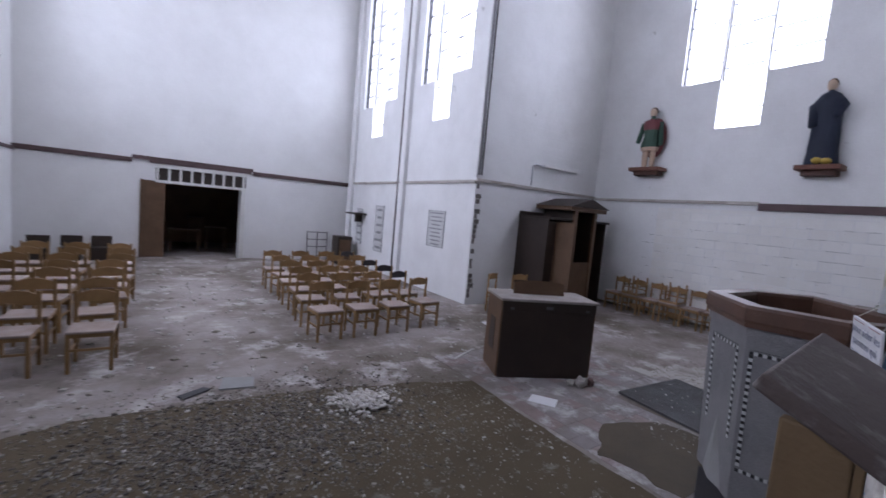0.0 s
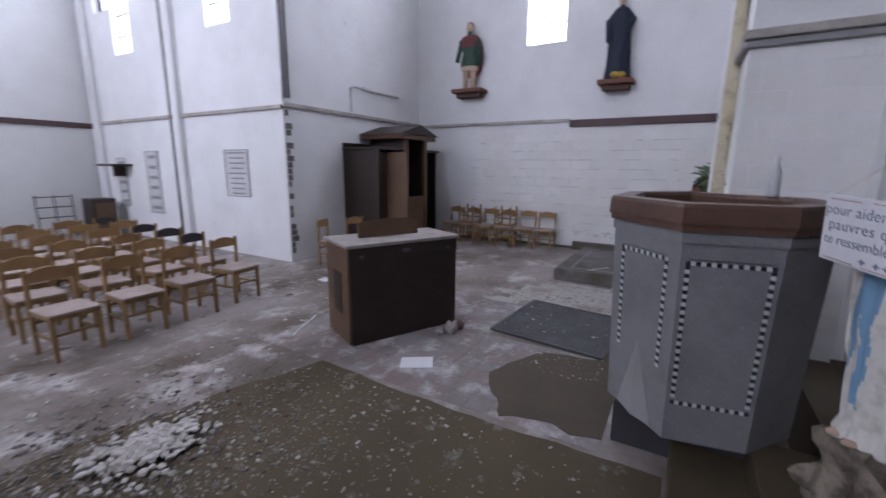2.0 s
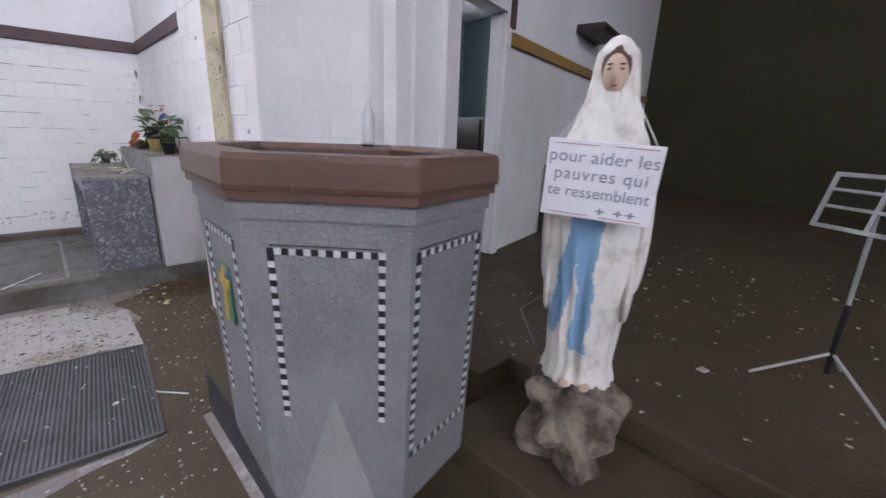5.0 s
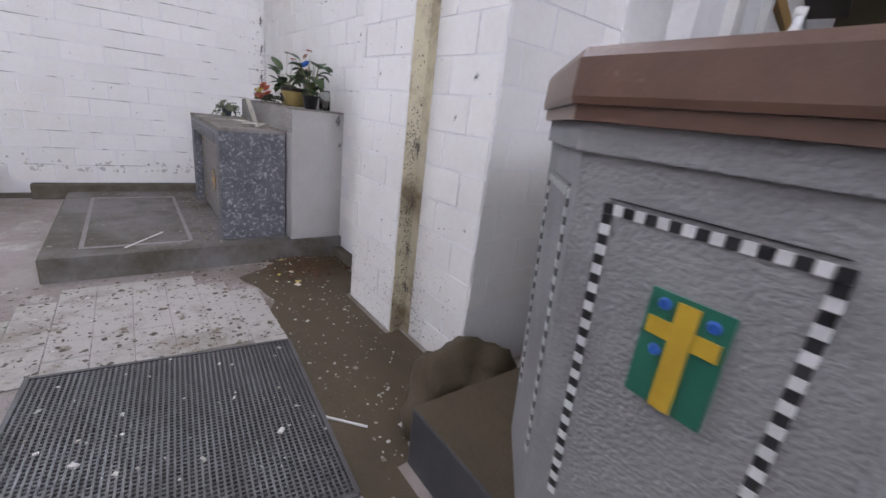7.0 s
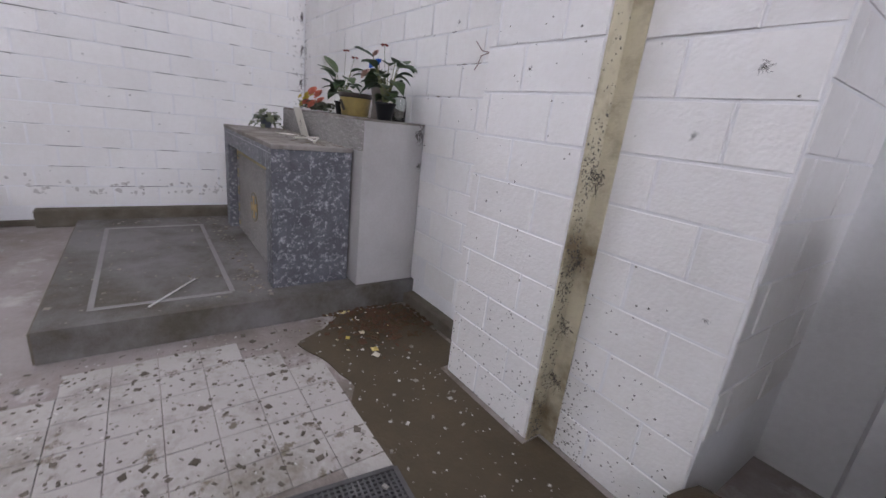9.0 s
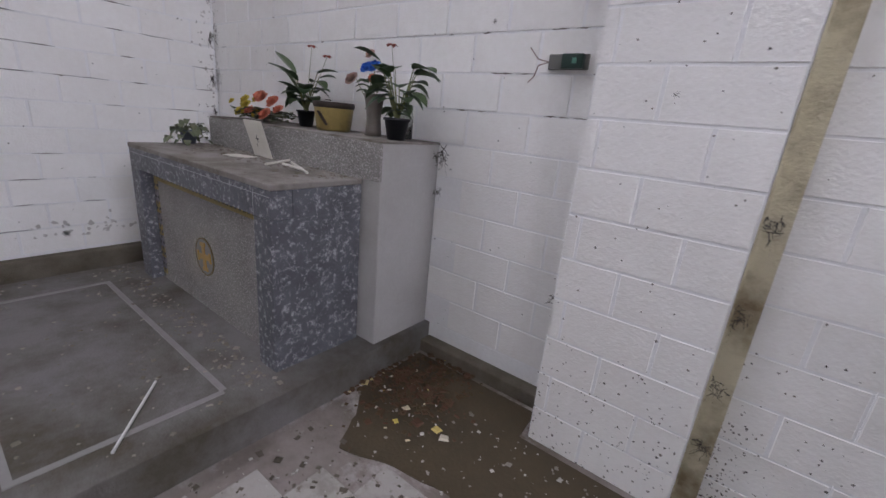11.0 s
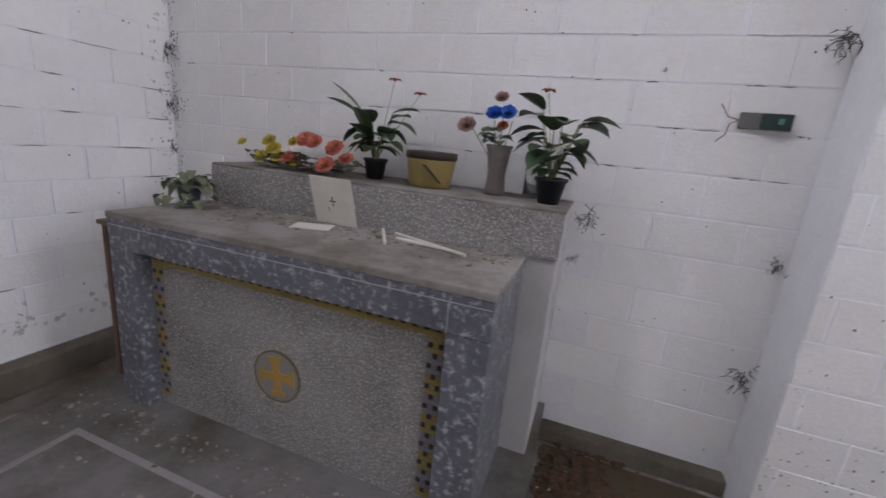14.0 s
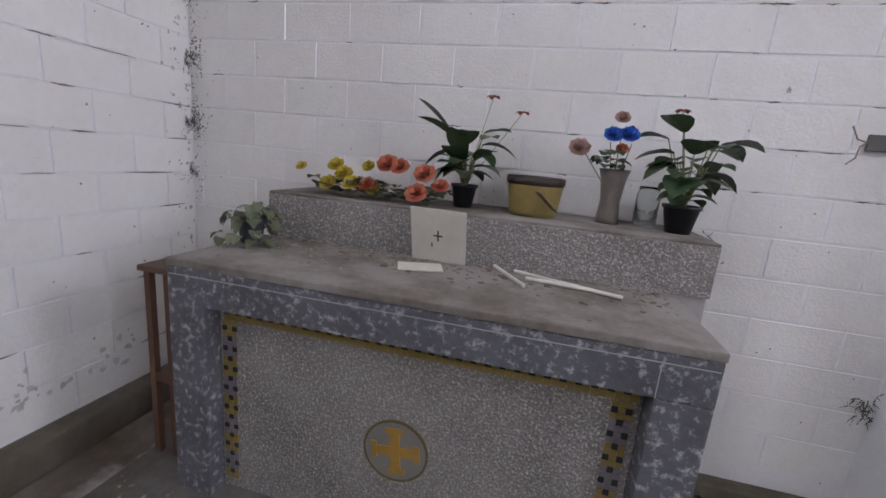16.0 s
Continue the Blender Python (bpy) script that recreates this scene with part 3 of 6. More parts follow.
SH = ST + 0.013
rng = random.Random(3)
potted_plant("peace_lily_pot", 10.56, 4.58, SH, "peace lily in a black plastic pot with withered red blooms", blackplastic, 0.045, 0.062, 0.11,
             [(0, 0.16, 0.032, 0.16, 0.02, 0.10), (35, 0.19, 0.038, 0.22, 0.12, 0.04), (80, 0.14, 0.03, 0.12, 0.03, 0.05), (140, 0.15, 0.03, 0.14, 0.05, 0.08),
              (180, 0.17, 0.034, 0.2, 0.05, 0.1), (215, 0.15, 0.03, 0.26, 0.06, 0.04), (300, 0.14, 0.03, 0.1, 0.02, 0.06), (330, 0.15, 0.032, 0.12, 0.06, 0.04),
              (10, 0.14, 0.03, 0.08, 0.04, 0.07), (195, 0.13, 0.028, 0.07, 0.03, 0.06), (100, 0.15, 0.03, 0.2, 0.1, 0.05), (260, 0.14, 0.03, 0.15, 0.05, 0.05),
              (20, 0.17, 0.036, 0.25, 0.16, 0.02)],
             rng, [(-0.10, 0.02, 0.52, redpetal), (-0.24, 0.0, 0.46, redpetal)])
potted_plant("broad_leaf_pot", 9.60, 4.64, SH, "broad-leaved plant in a black pot with a dry stalk", blackplastic, 0.05, 0.072, 0.12,
             [(0, 0.15, 0.04, 0.22, 0.02, 0.06), (180, 0.16, 0.042, 0.27, 0.03, 0.05), (200, 0.15, 0.038, 0.25, 0.06, 0.1), (45, 0.14, 0.038, 0.3, 0.08, 0.03),
              (20, 0.15, 0.04, 0.18, 0.0, 0.08), (330, 0.14, 0.036, 0.28, 0.05, 0.05), (100, 0.13, 0.035, 0.24, 0.05, 0.05), (150, 0.12, 0.03, 0.12, 0.02, 0.05),
              (250, 0.12, 0.034, 0.2, 0.05, 0.05), (10, 0.1, 0.03, 0.06, 0.01, 0.05), (170, 0.1, 0.03, 0.05, 0.02, 0.04), (300, 0.12, 0.03, 0.09, 0.02, 0.05),
              (185, 0.14, 0.036, 0.15, 0.01, 0.08), (60, 0.13, 0.034, 0.14, 0.03, 0.05)],
             rng, [(0.07, 0.0, 0.5, redpetal)])
ivy = []
for k in range(64):
    ivy.append((rng.uniform(0, 360), rng.uniform(0.035, 0.06), rng.uniform(0.014, 0.022), rng.uniform(-0.02, 0.14), rng.uniform(0, 0.03), rng.uniform(0.02, 0.08)))
t = thing("ivy_pot", pose(11.42, 5.03, AZ + 0.002), "trailing variegated ivy in a grey-blue pot", "plant", "pots on the altar shelf")
part("pot", pot_mesh(0.045, 0.058, 0.10), greyplastic, t, smooth=True)
bm = bmesh.new()
for az, L, w, st, rise, droop in ivy:
    a = radians(az)
    r = rng.uniform(0.01, 0.13)
    leaf(bm, (r * math.cos(a), r * math.sin(a), 0.06 + max(0.0, 0.16 - r) * rng.uniform(0.4, 1.0) - (0.05 if r > 0.1 else 0)), a + rng.uniform(-0.8, 0.8), L, w, rise, droop)
part("leaves", bm, palegreen, t, "pale green ivy leaves")


def bouquet(name, x, y, z, label, blooms, petal, nleaf, spread):
    t = thing(name, pose(x, y, z), label, "flowers")
    for dx, dy, dz, r in blooms:
        bm = bmesh.new()
        rose(bm, (0, 0, 0), r, rng)
        bmesh.ops.transform(bm, matrix=Matrix.Translation((dx, dy, dz)) @ Matrix.Rotation(rng.uniform(0.5, 1.1), 4, "X") @ Matrix.Rotation(math.pi, 4, "Z"), verts=bm.verts)
        bmesh.ops.transform(bm, matrix=Matrix.Translation((dx, dy, dz)) @ Matrix.Rotation(math.pi, 4, "Z") @ Matrix.Translation((-dx, -dy, -dz)), verts=bm.verts)
        part("bloom", bm, petal, t)
    bm = bmesh.new()
    for k in range(nleaf * 2):
        a = rng.uniform(0, 2 * math.pi)
        leaf(bm, (rng.uniform(-spread, spread), rng.uniform(-0.05, 0.07), rng.uniform(0.012, 0.09)), a, rng.uniform(0.05, 0.09), rng.uniform(0.018, 0.03), 0.02, 0.03)
    part("leaves", bm, palegreen, t)
    return t


bouquet("yellow_silk_flowers", 11.14, 4.66, SH, "faded yellow artificial flowers lying on the shelf",
        [(0, 0.05, 0.10, 0.05), (-0.06, 0.08, 0.06, 0.05), (0.08, 0.06, 0.05, 0.045), (0.06, 0.02, 0.14, 0.045), (-0.16, 0.06, 0.05, 0.04), (0.24, 0.04, 0.12, 0.03), (-0.12, 0.03, 0.15, 0.035)], yellowpetal, 26, 0.16)
bouquet("orange_silk_flowers", 10.84, 4.68, SH, "orange artificial roses lying on the shelf",
        [(0.07, 0.04, 0.17, 0.055), (0.0, 0.06, 0.16, 0.05), (-0.12, 0.05, 0.14, 0.055), (-0.10, 0.1, 0.05, 0.055), (0.15, 0.08, 0.06, 0.05), (-0.2, 0.06, 0.09, 0.045)], orangepetal, 34, 0.2)
# yellow planter with a feather ornament
pl = thing("yellow_planter", pose(10.22, 4.60, SH), "yellow glazed planter with dark rim and relief leaf", "planter")
yglaze = surface("yellow_glaze", (0.36, 0.27, 0.09), (0.16, 0.12, 0.04), 0.4, 30, 8, 0.6, 0.15, spec=0.5)
part("body", lathe(bmesh.new(), [(0.105, 0), (0.112, 0.02), (0.128, 0.145), (0.128, 0.155), (0.115, 0.155), (0.11, 0.14)], 28), yglaze, pl, smooth=True)
part("rim", lathe(bmesh.new(), [(0.129, 0.142), (0.134, 0.15), (0.134, 0.178), (0.12, 0.18), (0.118, 0.15)], 28), darkwood, pl, "dark brown rim", True)
bm = bmesh.new()
for k in range(7):
    leaf(bm, (0.0 - 0.012 * k, 0.122, 0.12 - 0.011 * k), radians(150), 0.05, 0.008, -0.02, 0.0)
part("relief_leaf", bm, darkwood, pl)
# vase with roses
vs = thing("flared_vase", pose(9.88, 4.56, SH), "grey-brown flared vase with blue and pink artificial roses", "vase")
part("vase", lathe(bmesh.new(), [(0.052, 0), (0.05, 0.03), (0.043, 0.10), (0.055, 0.2), (0.068, 0.245), (0.06, 0.245), (0.045, 0.2)], 24), surface("grey_brown_vase", (0.20, 0.18, 0.155), (0.12, 0.1, 0.085), 0.4, 40, 8, 0.6, 0.2), vs, smooth=True)
for p in ((0.0, 0.42), (-0.05, 0.36), (0.04, 0.36), (0.16, 0.33)):
    part("stem", rod(bmesh.new(), (0, 0, 0.12), (p[0] * 1.0, 0.01, p[1]), 0.003, 0.0025, 5), stemgreen, vs)
for dx, dz, r, c in ((-0.03, 0.39, 0.045, bluepetal), (0.035, 0.385, 0.045, bluepetal), (0.01, 0.46, 0.035, pinkpetal), (0.17, 0.32, 0.05, pinkpetal), (-0.01, 0.33, 0.03, orangepetal)):
    bm = bmesh.new()
    rose(bm, (0, 0, 0), r, rng)
    bmesh.ops.transform(bm, matrix=Matrix.Translation((dx, 0.03, dz)) @ Matrix.Rotation(-0.9, 4, "X"), verts=bm.verts)
    part("bloom", bm, c, vs)
bm = bmesh.new()
for k in range(14):
    a = rng.uniform(0, 6.28)
    leaf(bm, (0.02 * math.cos(a) + 0.03, 0.02 * math.sin(a), rng.uniform(0.24, 0.32)), a, 0.08, 0.022, 0.04, 0.05)
part("leaves", bm, leafgreen, vs)
# glass jar
gm, gn, gl, gp = mat("clear_glass")
gp.inputs["Transmission Weight"].default_value = 1.0
gp.inputs["Roughness"].default_value = 0.05
gp.inputs["Base Color"].default_value = (0.9, 0.93, 0.92, 1)
jar = thing("glass_jar", pose(9.70, 4.47, SH), "empty clear glass jar", "jar")
part("glass", lathe(bmesh.new(), [(0.05, 0), (0.052, 0.02), (0.052, 0.14), (0.045, 0.16), (0.045, 0.18), (0.042, 0.18), (0.042, 0.16), (0.048, 0.14), (0.048, 0.01)], 24), gm, jar, smooth=True)
# card with a small cross, papers, candles
card = thing("prayer_card", pose(10.58, 4.90, AZ + 0.003, 17, 0, 178), "cream card with a small black cross leaning on the shelf", "card")
part("sheet", cube(-0.12, -0.002, 0, 0.12, 0.002, 0.245), paper, card)
ink = plain("black_ink", (0.03, 0.03, 0.03), 0.7)
bm = bmesh.new()
box(bm, -0.003, -0.004, 0.10, 0.003, -0.0025, 0.15)
box(bm, -0.02, -0.0041, 0.122, 0.02, -0.0024, 0.128)
box(bm, -0.03, -0.004, 0.07, -0.025, -0.0025, 0.09)
part("printed_cross", bm, ink, card)
lp = thing("loose_paper", pose(10.62, 5.04, AZ + 0.004, 0, 0, 20), "creased cream leaflet lying on the altar", "paper")
part("sheet", cube(-0.09, -0.06, 0, 0.09, 0.06, 0.004), paper, lp)
wax = plain("ivory_wax", (0.72, 0.69, 0.62), 0.4, 0.5)
for k, (a, b) in enumerate((((10.25, 4.90), (9.85, 5.06)), ((10.2, 4.99), (9.95, 5.02)), ((10.34, 4.86), (10.2, 5.10)))):
    bm = rod(bmesh.new(), (0, 0, 0), (b[0] - a[0], b[1] - a[1], 0), 0.008, None, 8)
    ob = mesh_object("thin_candle", bm, wax if k < 2 else paper)
    ob.location = (*a, AZ + 0.010)
    tagged(ob, "thin ivory candle lying on the altar" if k < 2 else "folded paper strip lying on the altar", "candle" if k < 2 else "paper")
# wooden stand beside the altar
st = thing("wooden_stand", pose(11.70, 5.22, 0), "narrow dark wooden stand between altar and wall", "stand")
rustwood = plain("rusty_brown", (0.13, 0.07, 0.045), 0.7)
part("top_board", cube(-0.09, -0.07, 1.06, 0.07, 0.07, 1.085, bevel=0.004), brownwood, st)
for x, y in ((-0.06, 0.04), (0.04, 0.04), (-0.06, -0.05), (0.04, -0.05)):
    part("post", cube(x - 0.014, y - 0.014, PLAT, x + 0.014, y + 0.014, 1.06), rustwood, st)
part("cross_bar", cube(-0.07, 0.03, 0.55, 0.05, 0.05, 0.59), rustwood, st)
# wall socket box with loose wires
so = thing("socket_box", pose(8.755, AY + 0.003, 1.855), "green electrical box on a grey board with loose wires", "socket")
part("board", cube(-0.10, 0, -0.035, 0.10, 0.015, 0.035, bevel=0.003), plain("grey_board", (0.17, 0.165, 0.15), 0.7), so)
part("box", cube(-0.085, 0.015, -0.032, 0.02, 0.05, 0.032, bevel=0.004), plain("dark_green_plastic", (0.025, 0.05, 0.04), 0.35), so)
part("terminal", cube(-0.055, 0.05, -0.012, -0.035, 0.056, 0.012), plain("verdigris", (0.12, 0.3, 0.22), 0.5), so)
bm = bmesh.new()
for pts in (((0.10, 0.01, 0.0), (0.15, 0.03, 0.01), (0.19, 0.05, 0.06)), ((0.10, 0.01, 0.0), (0.14, 0.04, -0.02), (0.15, 0.05, -0.07), (0.18, 0.05, -0.10))):
    for a, b in zip(pts, pts[1:]):
        rod(bm, a, b, 0.003, None, 5)
part("wires", bm, plain("pink_wire", (0.3, 0.22, 0.2), 0.6), so)

# ---------------------------------------------------------------- pulpit
V = [Vector(p) for p in ((6.605, 4.885), (6.209, 5.255), (5.585, 5.286), (5.149, 4.88), (5.24, 4.408), (5.59, 4.134), (6.138, 4.194), (6.321, 4.56))]
PC = Vector((5.84, 4.69))


def ring(k):
    return [tuple(PC + (v - PC) * k) for v in V]


pulpit = thing("pulpit", pose(0, 0, 0), "grey terrazzo polygonal pulpit with brown wooden rim and mosaic borders", "pulpit")
bm = bmesh.new()
prof = ((1.0, 1.545), (1.005, 1.56), (1.0, 1.635), (0.985, 1.655), (0.80, 1.655), (0.78, 1.63), (0.78, 1.545))
loops = [[bm.verts.new((*p, z)) for p in ring(k)] for k, z in prof]
for a, b in zip(loops, loops[1:] + loops[:1]):
    for k in range(8):
        bm.faces.new((a[k], a[(k + 1) % 8], b[(k + 1) % 8], b[k]))
part("rim", bm, rimwood, pulpit, "dusty brown varnished rim")
part("rim_moulding", prism(bmesh.new(), ring(0.985), 1.513, 1.544, ring(0.8)), rimwood, pulpit, "lower rim moulding")
part("neck", prism(bmesh.new(), ring(0.955), 1.452, 1.512, ring(0.85)), terrazzo, pulpit, "projecting terrazzo neck")
B0, B1, BZ0, BZ1 = 0.86, 0.935, 0.30, 1.452
bm = bmesh.new()
a = [bm.verts.new((*p, BZ0)) for p in ring(B0)]
b = [bm.verts.new((*p, BZ1)) for p in ring(B1)]
c = [bm.verts.new((*p, BZ1)) for p in ring(B1 - 0.12)]
d = [bm.verts.new((*p, 1.0)) for p in ring(B1 - 0.12)]
for lo, hi in ((a, b), (b, c), (c, d)):
    for k in range(8):
        bm.faces.new((lo[k], lo[(k + 1) % 8], hi[(k + 1) % 8], hi[k]))
bm.faces.new(d)
part("body", bm, terrazzo, pulpit, "rough grey terrazzo panels")
part("lining", prism(bmesh.new(), ring(0.775), 1.05, 1.50, ring(0.75)), rimwood, pulpit, "dark wooden lining")
part("base", cube(5.52, 4.30, 0, 6.80, 5.15, 0.30, bevel=0.01), blackstone, pulpit, "black stone plinth")
part("base_top", cube(5.525, 4.305, 0.301, 6.795, 5.145, 0.306), mud, pulpit, "dirt on the plinth")


def on_face(i, u, z, out=0.0):
    """A point on panel i of the pulpit: u from 0 to 1 along it, z up."""
    k = B0 + (B1 - B0) * (z - BZ0) / (BZ1 - BZ0)
    r = [PC + (v - PC) * k for v in (V[i], V[i + 1])]
    p = r[0].lerp(r[1], u)
    t = (r[1] - r[0]).normalized()
    n = Vector((t.y, -t.x))
    if n.dot(p - PC) < 0:
        n = -n
    return Vector((*(p + n * out), z)), t, n


# broach in the corner of the plinth
bm = bmesh.new()
p1, p2 = on_face(2, 0.2, 0.306)[0], on_face(2, 0.8, 0.306)[0]
apex = on_face(2, 0.5, 0.80)[0]
q = [bm.verts.new(p) for p in (p1, p2, apex, Vector((5.40, 5.04, 0.306)))]
bm.faces.new((q[0], q[3], q[2]))
bm.faces.new((q[3], q[1], q[2]))
bm.faces.new((q[0], q[2], q[1]))
bm.faces.new((q[0], q[1], q[3]))
part("broach", bm, concrete, pulpit, "dusty pyramid broach")

pcache = {}


def chip(face, u, z, material, s, parent):
    key = material.name
    if key not in pcache:
        me = bpy.data.meshes.new("tessera")
        bm = cube(-0.5, -0.002, -0.5, 0.5, 0.004, 0.5)
        bm.to_mesh(me)
        bm.free()
        me.materials.append(material)
        pcache[key] = me
    p, t, n = on_face(face, u, z)
    ob = new("tessera", pcache[key])
    ob.parent = parent
    lean = math.atan2((B1 - B0) * 0.75, BZ1 - BZ0)
    ob.matrix_basis = Matrix.Translation(p) @ Matrix((( -t.x, n.x, 0, 0), (-t.y, n.y, 0, 0), (0, 0, 1, 0), (0, 0, 0, 1))) @ Matrix.Rotation(-lean, 4, "X") @ Matrix.Diagonal((s, 1, s, 1))


for face, u0, u1 in ((0, 0.14, 0.86), (1, 0.16, 0.82), (2, 0.17, 0.83), (3, 0.08, 0.92)):
    border = part("mosaic_border", prism(bmesh.new(), [tuple(on_face(face, u, 1.37, o)[0].xy) for u, o in ((u0, 0.0), (u1, 0.0), (u1, 0.004), (u0, 0.004))], 1.365, 1.368), black_tes, pulpit, "black and white mosaic border")
    L = (V[face + 1] - V[face]).length * 0.9 * (u1 - u0)
    s = 0.0225
    nx = int(L / s)
    for k in range(nx + 1):
        chip(face, u0 + (u1 - u0) * k / nx, 1.345, white_tes if k % 2 else black_tes, s * 0.95, border)
    zlow = 0.68 if face == 2 else 0.54
    nz = int((1.345 - zlow) / s)
    for k in range(1, nz):
        for u in (u0, u1):
            chip(face, u, 1.345 - k * s, black_tes if k % 2 else white_tes, s * 0.95, border)
    if face == 3:
        for k in range(nx + 1):
            chip(face, u0 + (u1 - u0) * k / nx, zlow, white_tes if k % 2 else black_tes, s * 0.95, border)

# green plaque with a yellow cross
greenen = plain("green_enamel", (0.02, 0.13, 0.085), 0.35, 0.5)
yellen = plain("yellow_enamel", (0.48, 0.31, 0.03), 0.35, 0.5)
blueen = plain("blue_enamel", (0.03, 0.10, 0.38), 0.3, 0.5)
p, tt, nn = on_face(1, 0.52, 1.115, 0.002)
W = Matrix.Translation(p) @ Matrix(((-tt.x, nn.x, 0, 0), (-tt.y, nn.y, 0, 0), (0, 0, 1, 0), (0, 0, 0, 1)))
plaque = part("cross_plaque", cube(-0.075, 0, -0.12, 0.075, 0.006, 0.11), greenen, pulpit, "green enamel plate with yellow cross")
plaque.matrix_basis = W
bm = bmesh.new()
box(bm, -0.02, 0.006, -0.12, 0.02, 0.012, 0.10)
box(bm, -0.066, 0.0062, 0.02, -0.021, 0.0115, 0.055)
box(bm, 0.021, 0.0062, 0.02, 0.066, 0.0115, 0.055)
part("cross", bm, yellen, plaque, "yellow enamel cross")
for x, z in ((-0.045, 0.08), (0.045, 0.085), (0.04, -0.01)):
    part("boss", lathe(bmesh.new(), [(0.013, 0), (0.009, 0.006)], 12, Matrix.Translation((x, 0.006, z)) @ Matrix.Rotation(radians(-90), 4, "X")), blueen, plaque)

# ---------------------------------------------------------------- statues
skin = plain("flesh_paint", (0.58, 0.43, 0.32), 0.5)
hairm = plain("brown_hair_paint", (0.10, 0.06, 0.04), 0.6)
sash = surface("pale_blue_paint", (0.22, 0.38, 0.55), (0.15, 0.27, 0.40), 0.5, 30, 5, 0.5, 0.1)
lipm = plain("lip_paint", (0.36, 0.13, 0.10), 0.5)


def figure(name, m, profile, seg, mats, paint, folds, head, extra=None):
    """A robed standing figure, facing local -y, as one mesh. profile: (z, half width, half depth, y offset)."""
    bm = bmesh.new()
    rows = []
    n = 56 if seg < 60 else 120
    for k in range(n + 1):
        z = profile[0][0] + (profile[-1][0] - profile[0][0]) * k / n
        for p0, p1 in zip(profile, profile[1:]):
            if p0[0] <= z <= p1[0] + 1e-6:
                f = (z - p0[0]) / (p1[0] - p0[0])
                f = f * f * (3 - 2 * f)
                w, d, oy = (p0[j] + (p1[j] - p0[j]) * f for j in (1, 2, 3))
                break
        row = []
        for j in range(seg):
            a = 2 * math.pi * j / seg
            amp = folds(z)
            fold = amp * (math.sin(a * 9 + 1.4 * math.sin(z * 5)) * 0.5 + math.sin(a * 17 + z * 3) * 0.3 + noise.noise(Vector((math.cos(a) * 3, math.sin(a) * 3, z * 4))) * 0.8)
            row.append(bm.verts.new((math.cos(a) * (w + fold), math.sin(a) * (d + fold) + oy, z)))
        rows.append(row)
    for r0, r1 in zip(rows, rows[1:]):
        for j in range(seg):
            f = bm.faces.new((r0[j], r0[(j + 1) % seg], r1[(j + 1) % seg], r1[j]))
            c = f.calc_center_median()
            f.material_index = paint(c.x, c.y, c.z)
    bm.faces.new(rows[0][::-1])
    bm.faces.new(rows[-1])
    if head:
        head(bm)
    if extra:
        extra(bm)
    me = bpy.data.meshes.new(name)
    bmesh.ops.recalc_face_normals(bm, faces=bm.faces)
    for f in bm.faces:
        f.smooth = True
    bm.to_mesh(me)
    bm.free()
    for mm in mats:
        me.materials.append(mm)
    ob = new(name, me)
    ob.matrix_world = m
    return ob


def ball(bm, c, s, mi, cut=None, seg=20):
    r = bmesh.ops.create_uvsphere(bm, u_segments=seg, v_segments=14, radius=1)
    for v in r["verts"]:
        v.co = Vector((c[0] + v.co.x * s[0], c[1] + v.co.y * s[1], c[2] + v.co.z * s[2]))
    for f in {f for v in r["verts"] for f in v.link_faces}:
        f.material_index = mi


def virgin_head(bm):
    ball(bm, (0, -0.043, 1.135), (0.050, 0.055, 0.074), 2)
    ball(bm, (0, -0.098, 1.130), (0.009, 0.014, 0.017), 2, seg=10)
    ball(bm, (0, -0.094, 1.098), (0.013, 0.006, 0.005), 4, seg=10)
    for x in (-0.02, 0.02):
        ball(bm, (x, -0.090, 1.147), (0.011, 0.005, 0.004), 3, seg=10)
        ball(bm, (x, -0.088, 1.162), (0.015, 0.005, 0.003), 3, seg=10)
    ball(bm, (0, -0.028, 1.150), (0.061, 0.056, 0.082), 3)
    rod(bm, (0, -0.04, 1.00), (0, -0.045, 1.09), 0.045, 0.034, 14)
    for s in (-1, 1):
        ball(bm, (s * 0.12, -0.06, 0.74), (0.085, 0.06, 0.075), 0)
        ball(bm, (s * 0.185, -0.005, 0.60), (0.032, 0.075, 0.22), 0)
        ball(bm, (s * 0.165, -0.02, 0.42), (0.022, 0.065, 0.16), 0)
    ball(bm, (0, -0.125, 0.83), (0.028, 0.026, 0.065), 2)
    for x in (-0.04, 0.045):
        ball(bm, (x, -0.14, 0.015), (0.026, 0.045, 0.016), 2, seg=10)


def virgin_paint(x, y, z):
    if y < -0.015 and 0.13 < z < 0.82:
        w = 0.006 * math.sin(z * 23) + 0.004 * math.sin(z * 51)
        s = max(0.0, 0.64 - z)
        left = -0.085 - 0.17 * s + w < x < -0.012 - 0.20 * s + w and z > 0.19
        right = -0.035 - 0.01 * s + w < x < 0.03 + w and z > 0.145
        if left or right or (z > 0.52 and -0.09 < x < 0.03):
            return 1
    return 0


